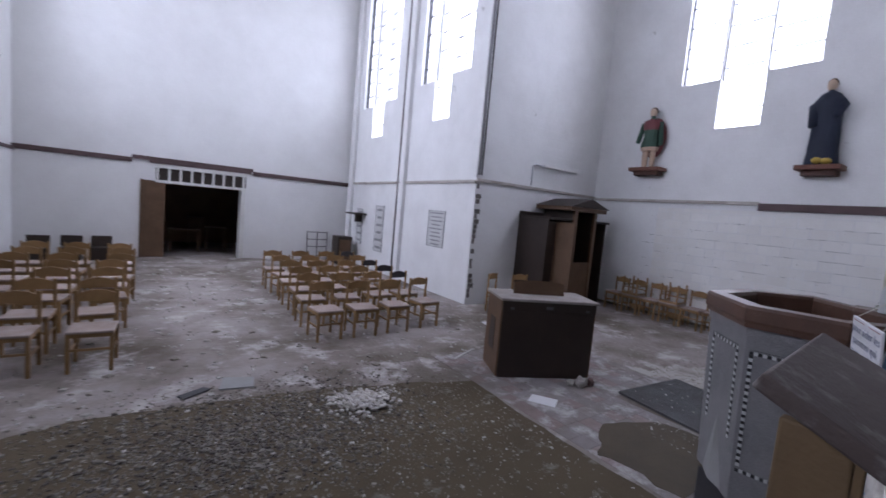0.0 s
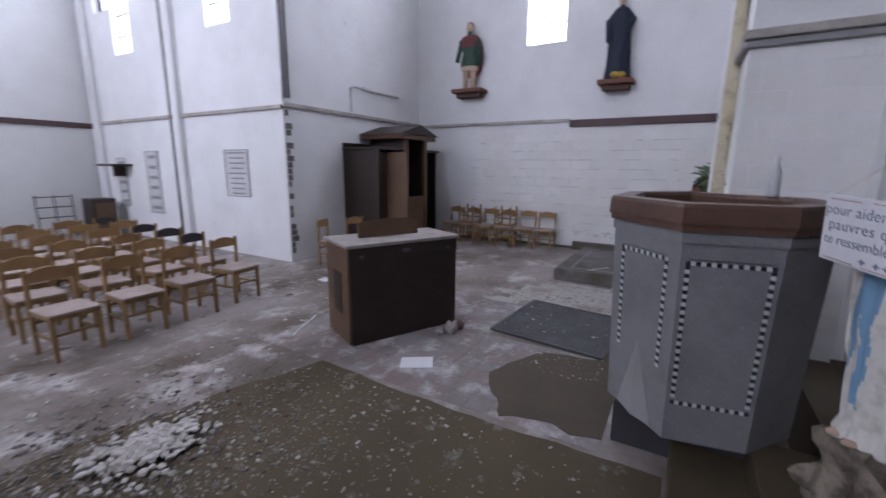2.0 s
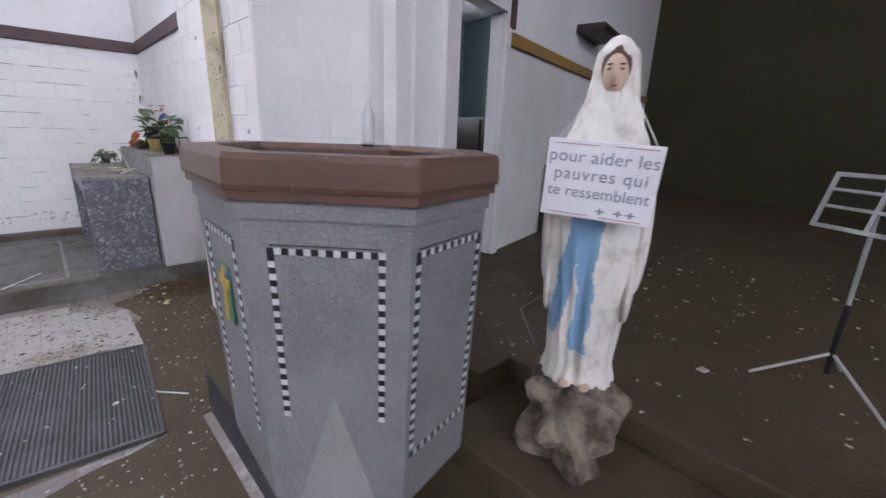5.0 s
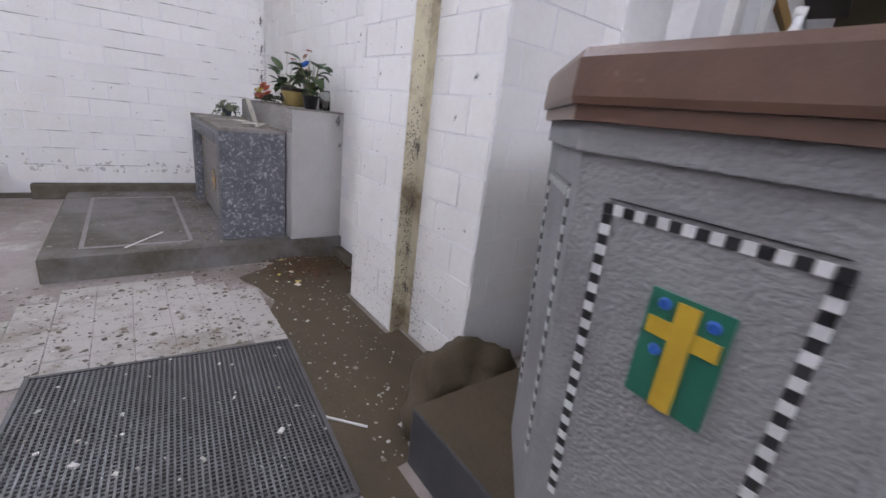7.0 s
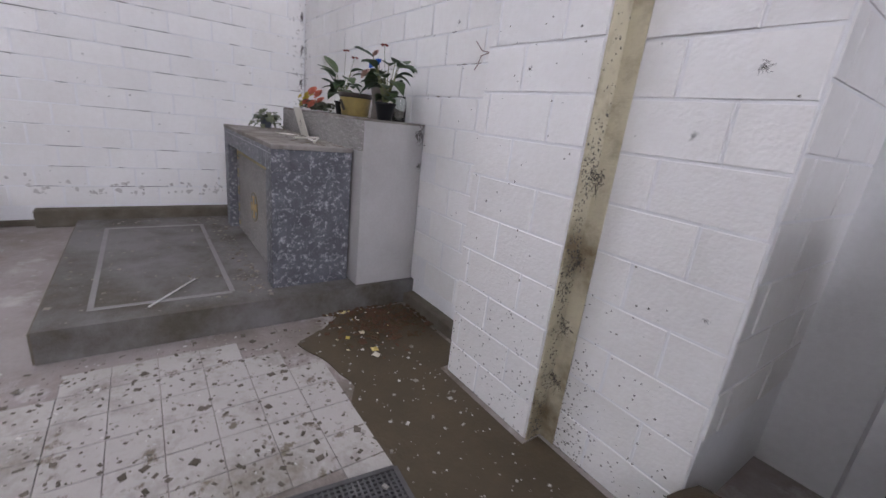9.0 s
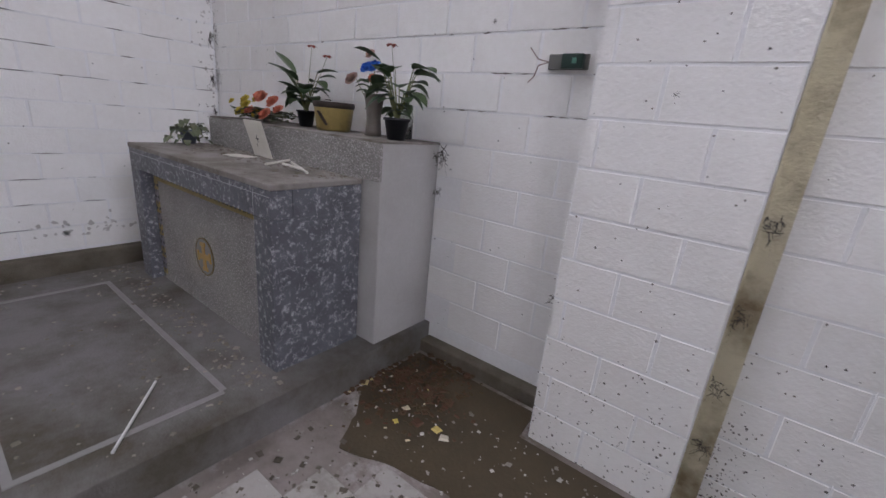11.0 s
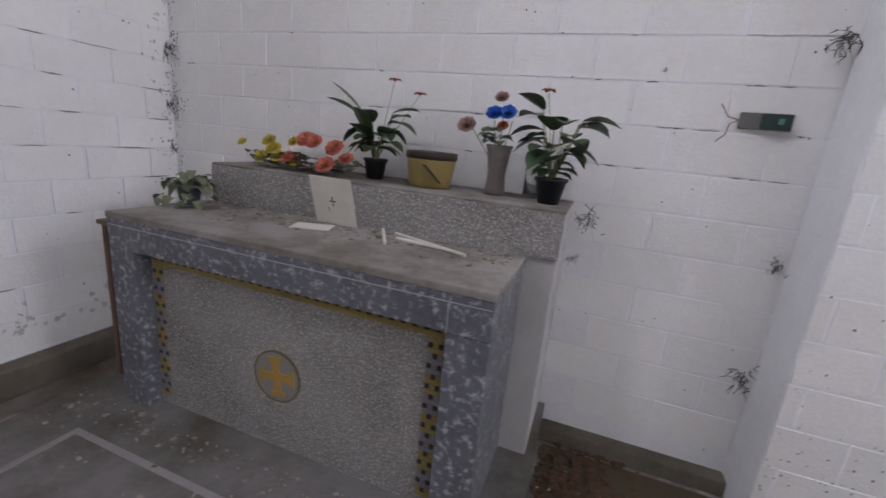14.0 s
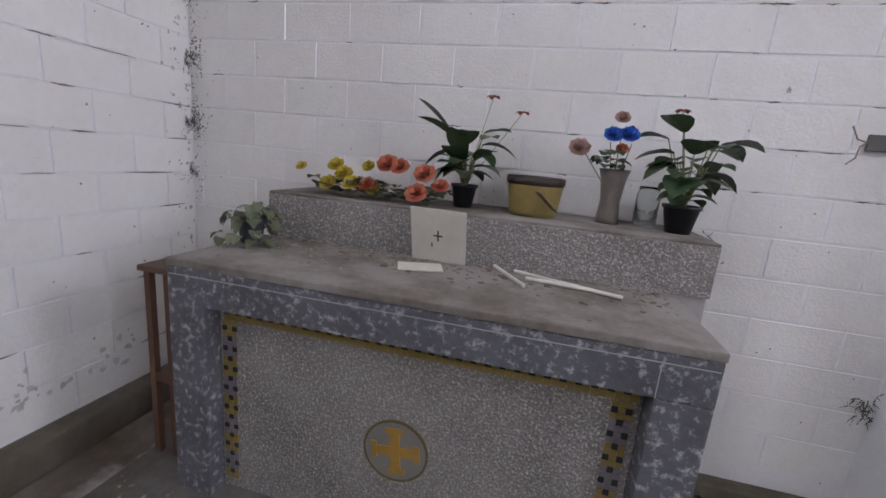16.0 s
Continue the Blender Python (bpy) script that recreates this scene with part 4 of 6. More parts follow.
SX, SY = 4.98, 4.09
ROCK = 0.302
R197 = 203
figure("virgin_statue", pose(SX, SY, 0.72, 0, 0, R197) @ Matrix.Diagonal((0.95, 0.90, 1.085, 1)),
       [(0, 0.155, 0.14, -0.01), (0.08, 0.135, 0.125, 0), (0.3, 0.15, 0.13, 0), (0.5, 0.185, 0.14, 0), (0.72, 0.195, 0.14, 0), (0.90, 0.165, 0.12, 0.005), (1.0, 0.125, 0.095, 0.01), (1.07, 0.098, 0.085, 0.012), (1.14, 0.088, 0.085, 0.012), (1.20, 0.08, 0.08, 0.012), (1.245, 0.045, 0.05, 0.01), (1.262, 0.008, 0.008, 0.01)],
       144, [statuewhite, sash, skin, hairm, lipm], virgin_paint, lambda z: 0.022 * max(0.10, 1 - z * 0.82), virgin_head)
tagged(bpy.data.objects["virgin_statue"], "painted plaster statue in white veil with pale blue sash", "statue")
bm = bmesh.new()
blob(bm, (SX, SY, ROCK + 0.19), (0.21, 0.21, 0.26), 3, 0.55, 4)
for v in bm.verts:
    v.co += Vector((noise.noise(v.co * 9), noise.noise(v.co * 9 + Vector((5, 0, 0))), 0)) * 0.03
    v.co.z = min(max(v.co.z, ROCK), ROCK + 0.43)
tagged(mesh_object("rock_pedestal", bm, rockmat), "rough grey plaster rock under the statue", "rock")

# hand-lettered board hung on the statue
inkblue = plain("faded_ink", (0.26, 0.28, 0.36), 0.8)
redink = plain("red_ink", (0.35, 0.10, 0.08), 0.8)


def lettering(parent, words, x, z, size, y, material, spacing=1.0):
    cu = bpy.data.curves.new("writing", "FONT")
    cu.body, cu.size, cu.align_x, cu.extrude = words, size, "CENTER", 0.0004
    cu.space_character = spacing
    cu.materials.append(material)
    ob = new("writing", cu)
    ob.parent = parent
    ob.matrix_basis = Matrix.Translation((x, y, z)) @ Matrix.Rotation(radians(90), 4, "X")
    return ob


fw = Vector((math.sin(radians(R197)), -math.cos(radians(R197))))
board = thing("hand_lettered_board", pose(SX + fw.x * 0.21, SY + fw.y * 0.21, 1.585, 4, 3, R197 + 2), "white board with faded handwriting hung on the statue", "sign")
part("panel", cube(-0.185, -0.006, -0.135, 0.185, 0.006, 0.135, bevel=0.003), whitepaper, board)
lettering(board, "pour aider les", 0.0, 0.06, 0.06, -0.0075, inkblue, 1.05)
lettering(board, "pauvres qui", 0.0, 0.0, 0.06, -0.0075, inkblue, 1.1)
lettering(board, "te ressemblent", 0.0, -0.06, 0.056, -0.0075, inkblue, 1.0)
for x in (0.02, 0.08, 0.12):
    bm = bmesh.new()
    box(bm, x - 0.015, -0.0085, -0.105, x + 0.015, -0.0065, -0.100)
    box(bm, x - 0.004, -0.0086, -0.113, x + 0.004, -0.0064, -0.092)
    part("mark", bm, inkblue, board)
for x, z, w in ((-0.09, 0.12, 0.07), (0.1, 0.122, 0.07), (-0.09, -0.122, 0.07), (0.09, -0.124, 0.07)):
    part("red_rule", box(bmesh.new(), x - w, -0.0085, z - 0.001, x + w, -0.0065, z + 0.001), redink, board)
for x in (-1, 1):
    part("string", rod(bmesh.new(), (x * 0.16, 0.0, 0.13), (x * 0.07, 0.15, 0.28), 0.002, None, 5), paper, board)

# two saints on wall brackets
def bracket(y, z, w, d):
    b = thing("wall_bracket", pose(EX, y, z), "red-brown wooden bracket on the wall", "bracket", "brackets under the saints")
    part("shelf", cube(-d, -w / 2, -0.09, 0.0, w / 2, 0.0, bevel=0.012), plain("red_brown_wood", (0.17, 0.075, 0.05), 0.6), b)
    part("corbel", cube(-d * 0.7, -w / 2 + 0.08, -0.19, 0.0, w / 2 - 0.08, -0.09, bevel=0.01), plain("red_brown_wood_dark", (0.10, 0.05, 0.035), 0.6), b)


red = plain("dull_red_paint", (0.17, 0.05, 0.055), 0.6)
green = plain("dull_green_paint", (0.04, 0.085, 0.06), 0.6)
navy = plain("blue_black_habit", (0.018, 0.024, 0.045), 0.6)
yel = plain("yellow_bread", (0.48, 0.33, 0.06), 0.6)


def simple_head(z, y=-0.01, hair=3, r=0.085):
    def f(bm):
        ball(bm, (0, y, z), (r, r * 1.05, r * 1.3), 2)
        ball(bm, (0, y + 0.025, z + 0.035), (r * 1.08, r * 1.05, r * 1.15), hair)
        rod(bm, (0, y, z - 0.2), (0, y, z - 0.05), r * 0.65, r * 0.6, 12)
    return f


def soldier_extra(bm):
    for x in (-0.09, 0.09):
        rod(bm, (x, 0, 0.0), (x, 0, 0.55), 0.06, 0.075, 12)
    for f in bm.faces:
        if f.calc_center_median().z < 0.5:
            f.material_index = 2
    rod(bm, (0.2, 0, 1.1), (0.27, -0.03, 0.55), 0.06, 0.05, 10)
    rod(bm, (-0.2, 0, 1.1), (-0.29, -0.06, 0.62), 0.06, 0.05, 10)
    ball(bm, (0.05, 0.12, 0.75), (0.27, 0.08, 0.5), 1)


bracket(9.66, 3.66, 0.78, 0.42)
figure("saint_statue_red", pose(EX - 0.22, 9.66, 3.66, 0, 0, -84),
       [(0.42, 0.20, 0.13, 0), (0.55, 0.21, 0.14, 0), (0.8, 0.17, 0.12, 0), (1.05, 0.22, 0.14, 0), (1.15, 0.19, 0.12, 0), (1.2, 0.07, 0.07, 0)],
       40, [green, red, skin, hairm], lambda x, y, z: 0 if z < 0.92 else 1, lambda z: 0.015, simple_head(1.36), soldier_extra)
tagged(bpy.data.objects["saint_statue_red"], "painted saint in green tunic and red cloak on a bracket", "statue")


def monk_extra(bm):
    rod(bm, (0.25, -0.02, 1.1), (0.16, -0.14, 0.85), 0.085, 0.07, 10)
    rod(bm, (-0.25, -0.02, 1.1), (-0.2, -0.14, 0.7), 0.085, 0.08, 10)
    ball(bm, (0.12, -0.17, 0.05), (0.1, 0.09, 0.06), 1)
    ball(bm, (-0.03, -0.2, 0.06), (0.09, 0.08, 0.06), 1)


bracket(6.33, 3.58, 0.68, 0.42)
figure("saint_statue_dark", pose(EX - 0.22, 6.33, 3.59, 0, 0, -88) @ Matrix.Diagonal((0.86, 0.9, 1, 1)),
       [(0, 0.29, 0.17, 0), (0.3, 0.25, 0.16, 0), (0.8, 0.24, 0.15, 0), (1.15, 0.27, 0.16, 0), (1.27, 0.18, 0.13, 0), (1.33, 0.09, 0.09, 0)],
       40, [navy, yel, skin, hairm], lambda x, y, z: 0, lambda z: 0.022 * max(0.2, 1 - z * 0.6), simple_head(1.45, hair=3), monk_extra)
tagged(bpy.data.objects["saint_statue_dark"], "painted monk statue in dark habit with loaves at his feet", "statue")

# ---------------------------------------------------------------- windows
leadm = plain("lead_bar", (0.05, 0.05, 0.055), 0.6)
stone = surface("pale_window_stone", (0.55, 0.55, 0.54), (0.36, 0.35, 0.33), 0.8, 30, 3, 0.5)


def window_frames(name, axis, at, c, w, side_z, mid_z, top, group, broken=None):
    """Mullions and lead bars of a three-light window standing in the plane x = at."""
    win = thing(name, pose(at, c, 0), "tall three-light window with lead bars and pale daylight behind", "window", group, "structure")
    for k, lo in ((-1, side_z), (0, mid_z), (1, side_z)):
        y0, y1 = (k - 0.5) * w, (k + 0.5) * w
        part("sill", cube(-0.05, y0 + 0.005, lo - 0.05, 0.12, y1 - 0.005, lo + 0.012, bevel=0.006), grime, win)
        z = lo + 0.42
        while z < top:
            part("lead_bar", cube(-0.012, y0, z - 0.011, 0.012, y1, z + 0.011), leadm, win)
            z += 0.46
        part("upright_bar", cube(-0.006, (y0 + y1) / 2 - 0.005, lo, 0.006, (y0 + y1) / 2 + 0.005, lo + 0.42), leadm, win)
    for k in (-0.5, 0.5):
        part("mullion", cube(-0.04, k * w - 0.035, side_z - 0.02, 0.10, k * w + 0.035, top), stone, win)
    for k in (-1.5, 1.5):
        part("jamb", cube(-0.02, k * w - 0.02, side_z, 0.08, k * w + 0.02, top), leadm, win)
    return win


window_frames("window_1", "x", EX + 0.1, END_WIN[1], END_WIN[2], END_WIN[3], END_WIN[4], 9.2, "transept windows")
window_frames("window_2", "x", NXR + 0.1, NAVE1[0], NAVE1[1], NAVE1[2], NAVE1[3], 9.2, "nave windows")
window_frames("window_3", "x", NXR + 0.1, NAVE2[0], NAVE2[1], NAVE2[2], NAVE2[3], 9.2, "nave windows")
window_frames("window_4", "x", NXL - 0.1, 13.3, 0.74, 5.2, 4.1, 9.2, "nave windows")
window_frames("window_5", "x", NXL - 0.1, 16.5, 0.74, 4.7, 3.75, 9.2, "nave windows")

# corner pier cap, pipes and bricks at the nave corner
corner = thing("trim_corner_cap", pose(0, 0, 0), "weathered cement cap moulding on the pier", "moulding", kind="structure")
part("upper_fillet", cube(CX - 0.09, 3.60, 2.86, CX - 0.002, BAY + 0.05, 2.93, bevel=0.01), grime, corner)
part("lower_fillet", cube(CX - 0.05, 3.61, 2.80, CX - 0.002, BAY + 0.03, 2.858, bevel=0.01), concrete, corner)
part("side_fillet", cube(CX - 0.002, BAY, 2.81, CX + 0.64, BAY + 0.06, 2.92, bevel=0.01), grime, corner)
pipegrey = plain("grey_white_pipe", (0.55, 0.56, 0.58), 0.5)


def pipe(name, pts, r, material, label, parent=None):
    bm = bmesh.new()
    for a, b in zip(pts, pts[1:]):
        rod(bm, a, b, r, None, 10)
        ob = bmesh.ops.create_icosphere(bm, subdivisions=1, radius=r * 1.02, matrix=Matrix.Translation(b))
    return tagged(mesh_object(name, bm, material, True), label, "pipe")


duct = thing("wall_duct", pose(CX + 0.12, BAY + 0.06, 0), "white boxed duct running up the pier", "duct")
part("box", cube(-0.08, -0.05, 3.3, 0.08, 0.06, CEIL, bevel=0.006), frame_white, duct)
pipe("conduit_pipe", [(NXR + 0.03, TY - 0.04, 3.0), (NXR + 0.03, TY - 0.04, CEIL)], 0.03, plain("dirty_conduit", (0.32, 0.31, 0.32), 0.6), "grey conduit pipe up the wall corner")
pipe("conduit_pipe", [(NXR + 0.11, TY - 0.04, 3.0), (NXR + 0.11, TY - 0.04, CEIL)], 0.02, plain("dirty_conduit_dark", (0.16, 0.15, 0.15), 0.6), "dark conduit pipe up the wall corner")
pipe("conduit_pipe", [(NXR - 0.14, 14.68, 0.1), (NXR - 0.14, 14.68, CEIL)], 0.025, plain("grey_rust_conduit", (0.22, 0.2, 0.19), 0.6), "grey conduit pipe on the pilaster")
pipe("heater_pipe", [(9.70, TY - 0.05, 2.95), (9.70, TY - 0.05, 3.42), (9.80, TY - 0.05, 3.47), (10.1, TY - 0.05, 3.47)], 0.018, pipegrey, "grey pipe looping up the wall")
tube = thing("tube_lamp", pose(0, 0, 0), "unlit fluorescent tube lamp on the wall", "lamp")
part("batten", cube(10.1, TY - 0.07, 3.44, 11.4, TY - 0.01, 3.51, bevel=0.006), frame_white, tube)
part("tube", rod(bmesh.new(), (10.16, TY - 0.09, 3.47), (11.34, TY - 0.09, 3.47), 0.014), frame_white, tube)
# exposed dark brick quoin at the nave corner
quoin = surface("dark_mouldy_brick", (0.20, 0.18, 0.17), (0.06, 0.055, 0.05), 0.9, 20, 5, 0.9, 0.5, vary=0.2)
bm = bmesh.new()
rq = random.Random(8)
for k in range(24):
    w = rq.uniform(0.06, 0.16)
    if rq.random() < 0.8:
        box(bm, NXR + 0.03, TY - 0.012, 0.05 + k * 0.115, NXR + 0.03 + w, TY + 0.02, 0.155 + k * 0.115, 0.004)
tagged(mesh_object("trim_corner_bricks", bm, quoin), "dark mouldy bricks showing at the wall corner", "bricks", kind="structure")

# ---------------------------------------------------------------- far doorway and the room behind it
for nm, p, q, m_ in (("wall_porch_back", (DX0 - 2, BY + 4.5), (DX1 + 2, BY + 4.5), 0.2), ("wall_porch_left", (DX0 - 1.5, BY + 0.4), (DX0 - 1.5, BY + 4.5), 0.2), ("wall_porch_right", (DX1 + 1.5, BY + 4.5), (DX1 + 1.5, BY + 0.4), 0.2)):
    wall(nm, p, q, 2.9, m_, brownwood, label="dark panelled wall of the porch")
bm = bmesh.new()
box(bm, DX0 - 2, BY + 0.4, 2.9, DX1 + 2, BY + 4.7, 3.0)
tagged(mesh_object("ceiling_porch", bm, darkwood), "dark porch ceiling", "ceiling", kind="structure")
fr = thing("door_1", pose(0, 0, 0), "wide doorway with white frame, slatted transom and folded brown door", "door", kind="structure")
part("frame_post", cube(DX1 - 0.08, BY - 0.05, 0, DX1 + 0.05, BY + 0.41, 2.26, bevel=0.005), frame_white, fr)
part("frame_post", cube(DX0 - 0.05, BY - 0.05, 0, DX0 + 0.02, BY + 0.41, 2.26, bevel=0.005), brownwood, fr)
part("transom_rail", cube(DX0 + 0.3, BY - 0.06, 2.20, DX1 + 0.05, BY - 0.002, 2.28, bevel=0.005), frame_white, fr)
part("transom_rail", cube(DX0 + 0.3, BY - 0.06, 2.63, DX1 + 0.05, BY - 0.002, 2.74, bevel=0.005), frame_white, fr)
part("transom_dark", cube(DX0 + 0.3, BY - 0.02, 2.28, DX1 + 0.05, BY - 0.004, 2.63), darkwood, fr)
for k in range(9):
    x = DX0 + 0.32 + k * 0.285
    part("slat", cube(x, BY - 0.055, 2.28, x + 0.06, BY - 0.021, 2.63), frame_white, fr)
part("door_leaf", cube(DX0 + 0.02, BY - 0.04, 0.02, DX0 + 0.55, BY + 0.0, 2.22, bevel=0.006), brownwood, fr, "folded brown door leaf")
part("lintel_board", cube(DX0 + 0.15, BY - 0.08, 2.745, DX1 + 0.2, BY - 0.002, 2.82, bevel=0.005), brownrail, fr)
for k, (x, w, h) in enumerate(((2.9, 0.9, 0.75), (3.9, 0.7, 0.8), (3.3, 0.5, 1.1))):
    tb = thing("stored_table", pose(x, BY + 1.6 + 0.7 * k, 0), "old dark table standing in the porch", "table", "tables in the porch")
    part("tabletop", cube(-w / 2, -0.3, h - 0.04, w / 2, 0.3, h, bevel=0.005), brownwood, tb)
    for sx in (-1, 1):
        for sy in (-1, 1):
            part("leg", cube(sx * (w / 2 - 0.05) - 0.025, sy * 0.25 - 0.025, 0, sx * (w / 2 - 0.05) + 0.025, sy * 0.25 + 0.025, h - 0.04), brownwood, tb)

# notices on the nave wall
papergrey = plain("faded_notice", (0.62, 0.62, 0.62), 0.8)
textgrey = plain("faded_print", (0.30, 0.30, 0.31), 0.8)


def notice(y0, y1, z0, z1, rows, label):
    n_ = thing("wall_notice", pose(NXR - 0.002, 0, 0), label, "notice", "notices on the nave wall")
    part("sheet", cube(-0.012, y0, z0, 0, y1, z1), papergrey, n_)
    bm = bmesh.new()
    r_ = random.Random(int(y0 * 10))
    h = (z1 - z0) / rows
    for k in range(rows):
        z = z0 + (k + 0.5) * h
        w = (y1 - y0) * r_.uniform(0.55, 0.85)
        box(bm, -0.0145, (y0 + y1) / 2 - w / 2, z - h * 0.16, -0.0125, (y0 + y1) / 2 + w / 2, z + h * 0.16)
    part("lines_of_print", bm, textgrey, n_)
    bm = bmesh.new()
    for a, b in (((y0 - 0.015, z0 - 0.015), (y0, z1 + 0.015)), ((y1, z0 - 0.015), (y1 + 0.015, z1 + 0.015)), ((y0, z0 - 0.015), (y1, z0)), ((y0, z1), (y1, z1 + 0.015))):
        box(bm, -0.02, a[0], a[1], 0, b[0], b[1])
    part("frame", bm, textgrey, n_)


notice(12.33, 13.05, 1.20, 2.10, 9, "framed faded notice with lines of print")
notice(15.68, 16.22, 0.66, 2.10, 6, "tall framed notice of six pictures")
notice(17.3, 17.7, 0.75, 1.95, 5, "tall framed notice with faded pictures")
sh = thing("wall_shelf", pose(NXR, 17.35, 1.75), "dark wooden wall shelf", "shelf")
part("board", cube(-0.45, -0.4, 0, 0, 0.4, 0.06, bevel=0.008), darkwood, sh)
part("bracket", cube(-0.25, -0.05, -0.25, 0, 0.05, 0), darkwood, sh)
cab = thing("low_cabinet", pose(7.45, 17.7, 0), "dark low cabinet in the nave corner", "cabinet")
part("body", cube(-0.25, -0.3, 0, 0.25, 0.3, 0.95, bevel=0.01), darkwood, cab)
part("door", cube(-0.2, -0.315, 0.08, 0.2, -0.302, 0.85, bevel=0.004), brownwood, cab)
rk = thing("metal_rack", pose(6.75, 18.2, 0), "thin dark metal rack against the back wall", "rack")
for x in (-0.35, 0.0, 0.35):
    part("post", rod(bmesh.new(), (x, 0, 0), (x, 0.05, 1.05), 0.015), blackmetal, rk)
for z in (0.5, 0.75, 1.0):
    part("bar", rod(bmesh.new(), (-0.35, 0.03, z), (0.35, 0.03, z), 0.012), blackmetal, rk)
for x, y in ((-0.3, 17.8), (0.3, 18.0), (0.9, 18.1)):
    bx = thing("old_bench_box", pose(x, y, 0), "dark old box seat at the back of the nave", "box", "boxes at the back")
    part("body", cube(-0.22, -0.2, 0, 0.22, 0.2, 0.34, bevel=0.01), darkwood, bx)
    part("back", cube(-0.22, 0.17, 0.34, 0.22, 0.2, 0.62, bevel=0.01), darkwood, bx)

# ---------------------------------------------------------------- harmonium
harm = thing("harmonium", Matrix.Translation((5.70, 7.66, 0)) @ Matrix.Rotation(math.atan2(-0.57, 1.195), 4, "Z") @ Matrix.Diagonal((0.97, 1, 1.04, 1)), "dark wooden harmonium covered with grey dust", "organ")
part("back_panel", cube(0.02, 0.0, 0.05, 1.34, 0.02, 0.94, bevel=0.004), darkwood, harm, "black back panel")
part("top_rail", cube(0.01, -0.008, 0.86, 1.35, 0.018, 0.985, bevel=0.004), darkwood, harm)
part("plinth", cube(0.03, 0.01, 0.0, 1.33, 0.60, 0.07, bevel=0.004), darkwood, harm)
for x in (0.0, 1.33):
    part("side_panel", cube(x, 0.012, 0.02, x + 0.03, 0.62, 0.985, bevel=0.004), brownwood, harm, "brown side panel")
part("side_inset", cube(-0.008, 0.2, 0.30, 0.0, 0.42, 0.72, bevel=0.003), darkwood, harm)
part("front_panel", cube(0.03, 0.60, 0.05, 1.33, 0.615, 0.94), darkwood, harm)
part("lid", cube(-0.02, -0.02, 0.985, 1.38, 0.66, 1.02, bevel=0.008), dust, harm, "dust-covered lid")
bm = bmesh.new()
prism(bm, [(0.27, 0), (1.02, 0), (1.02, 0.15), (0.9, 0.175), (0.65, 0.185), (0.4, 0.175), (0.27, 0.15)], 0, 0.03)
bmesh.ops.transform(bm, matrix=Matrix.Translation((0, 0.36, 1.02)) @ Matrix.Rotation(radians(80), 4, "X"), verts=bm.verts)
part("music_desk", bm, brownwood, harm, "curved music desk")
part("lock_plate", cube(0.62, -0.014, 0.90, 0.72, -0.008, 0.935), steel, harm)
for x in (0.12, 1.2):
    part("catch", cube(x, -0.014, 0.88, x + 0.05, -0.008, 0.91), steel, harm)

# ---------------------------------------------------------------- confessional
conf = thing("confessional", pose(9.45, TY - 0.002, 0), "dark wooden confessional with open side door against the wall", "confessional")
part("back", cube(0.0, -0.03, 0, 2.2, -0.002, 2.3), darkwood, conf)
part("left_side", cube(0.0, -0.95, 0, 0.04, -0.03, 2.15, bevel=0.006), darkwood, conf)
part("inner_wall", cube(0.85, -1.0, 0, 0.89, -0.03, 2.4, bevel=0.006), darkwood, conf)
part("inner_wall", cube(1.6, -1.0, 0, 1.64, -0.03, 2.4, bevel=0.006), darkwood, conf)
part("right_side", cube(2.2, -0.95, 0, 2.24, -0.03, 2.15, bevel=0.006), darkwood, conf)
part("side_front", cube(0.04, -0.93, 0, 0.30, -0.90, 2.1, bevel=0.006), darkwood, conf)
part("half_door", cube(0.92, -1.02, 0.05, 1.58, -0.985, 1.15, bevel=0.006), brownwood, conf, "panelled half door")
part("front_post", cube(0.80, -1.05, 0, 0.92, -0.98, 2.4, bevel=0.006), brownwood, conf)
part("front_post", cube(1.57, -1.05, 0, 1.67, -0.98, 2.4, bevel=0.006), brownwood, conf)
bm = bmesh.new()
box(bm, 0.3, -1.45, 0.03, 0.34, -0.93, 2.1, 0.006)
part("open_door", bm, brownwood, conf, "open side door")
part("cornice", cube(0.55, -1.12, 2.4, 1.95, -0.02, 2.5, bevel=0.012), brownwood, conf)
bm = bmesh.new()
v = [bm.verts.new(p) for p in ((0.5, -1.16, 2.5), (2.0, -1.16, 2.5), (1.25, -1.16, 2.72), (0.5, -0.02, 2.5), (2.0, -0.02, 2.5), (1.25, -0.02, 2.72))]
for f in ((0, 1, 2), (3, 5, 4), (0, 2, 5, 3), (1, 4, 5, 2), (0, 3, 4, 1)):
    bm.faces.new([v[k] for k in f])
part("pediment", bm, darkwood, conf)
part("side_roof", cube(-0.04, -1.0, 2.15, 0.85, -0.02, 2.2, bevel=0.008), darkwood, conf)
part("side_roof", cube(1.66, -1.0, 2.15, 2.3, -0.02, 2.2, bevel=0.008), darkwood, conf)
part("seat", cube(0.9, -0.55, 0.42, 1.6, -0.03, 0.46), brownwood, conf)
for z in (0.6, 1.2):
    part("shelf", cube(0.05, -0.85, z, 0.84, -0.04, z + 0.03), darkwood, conf)

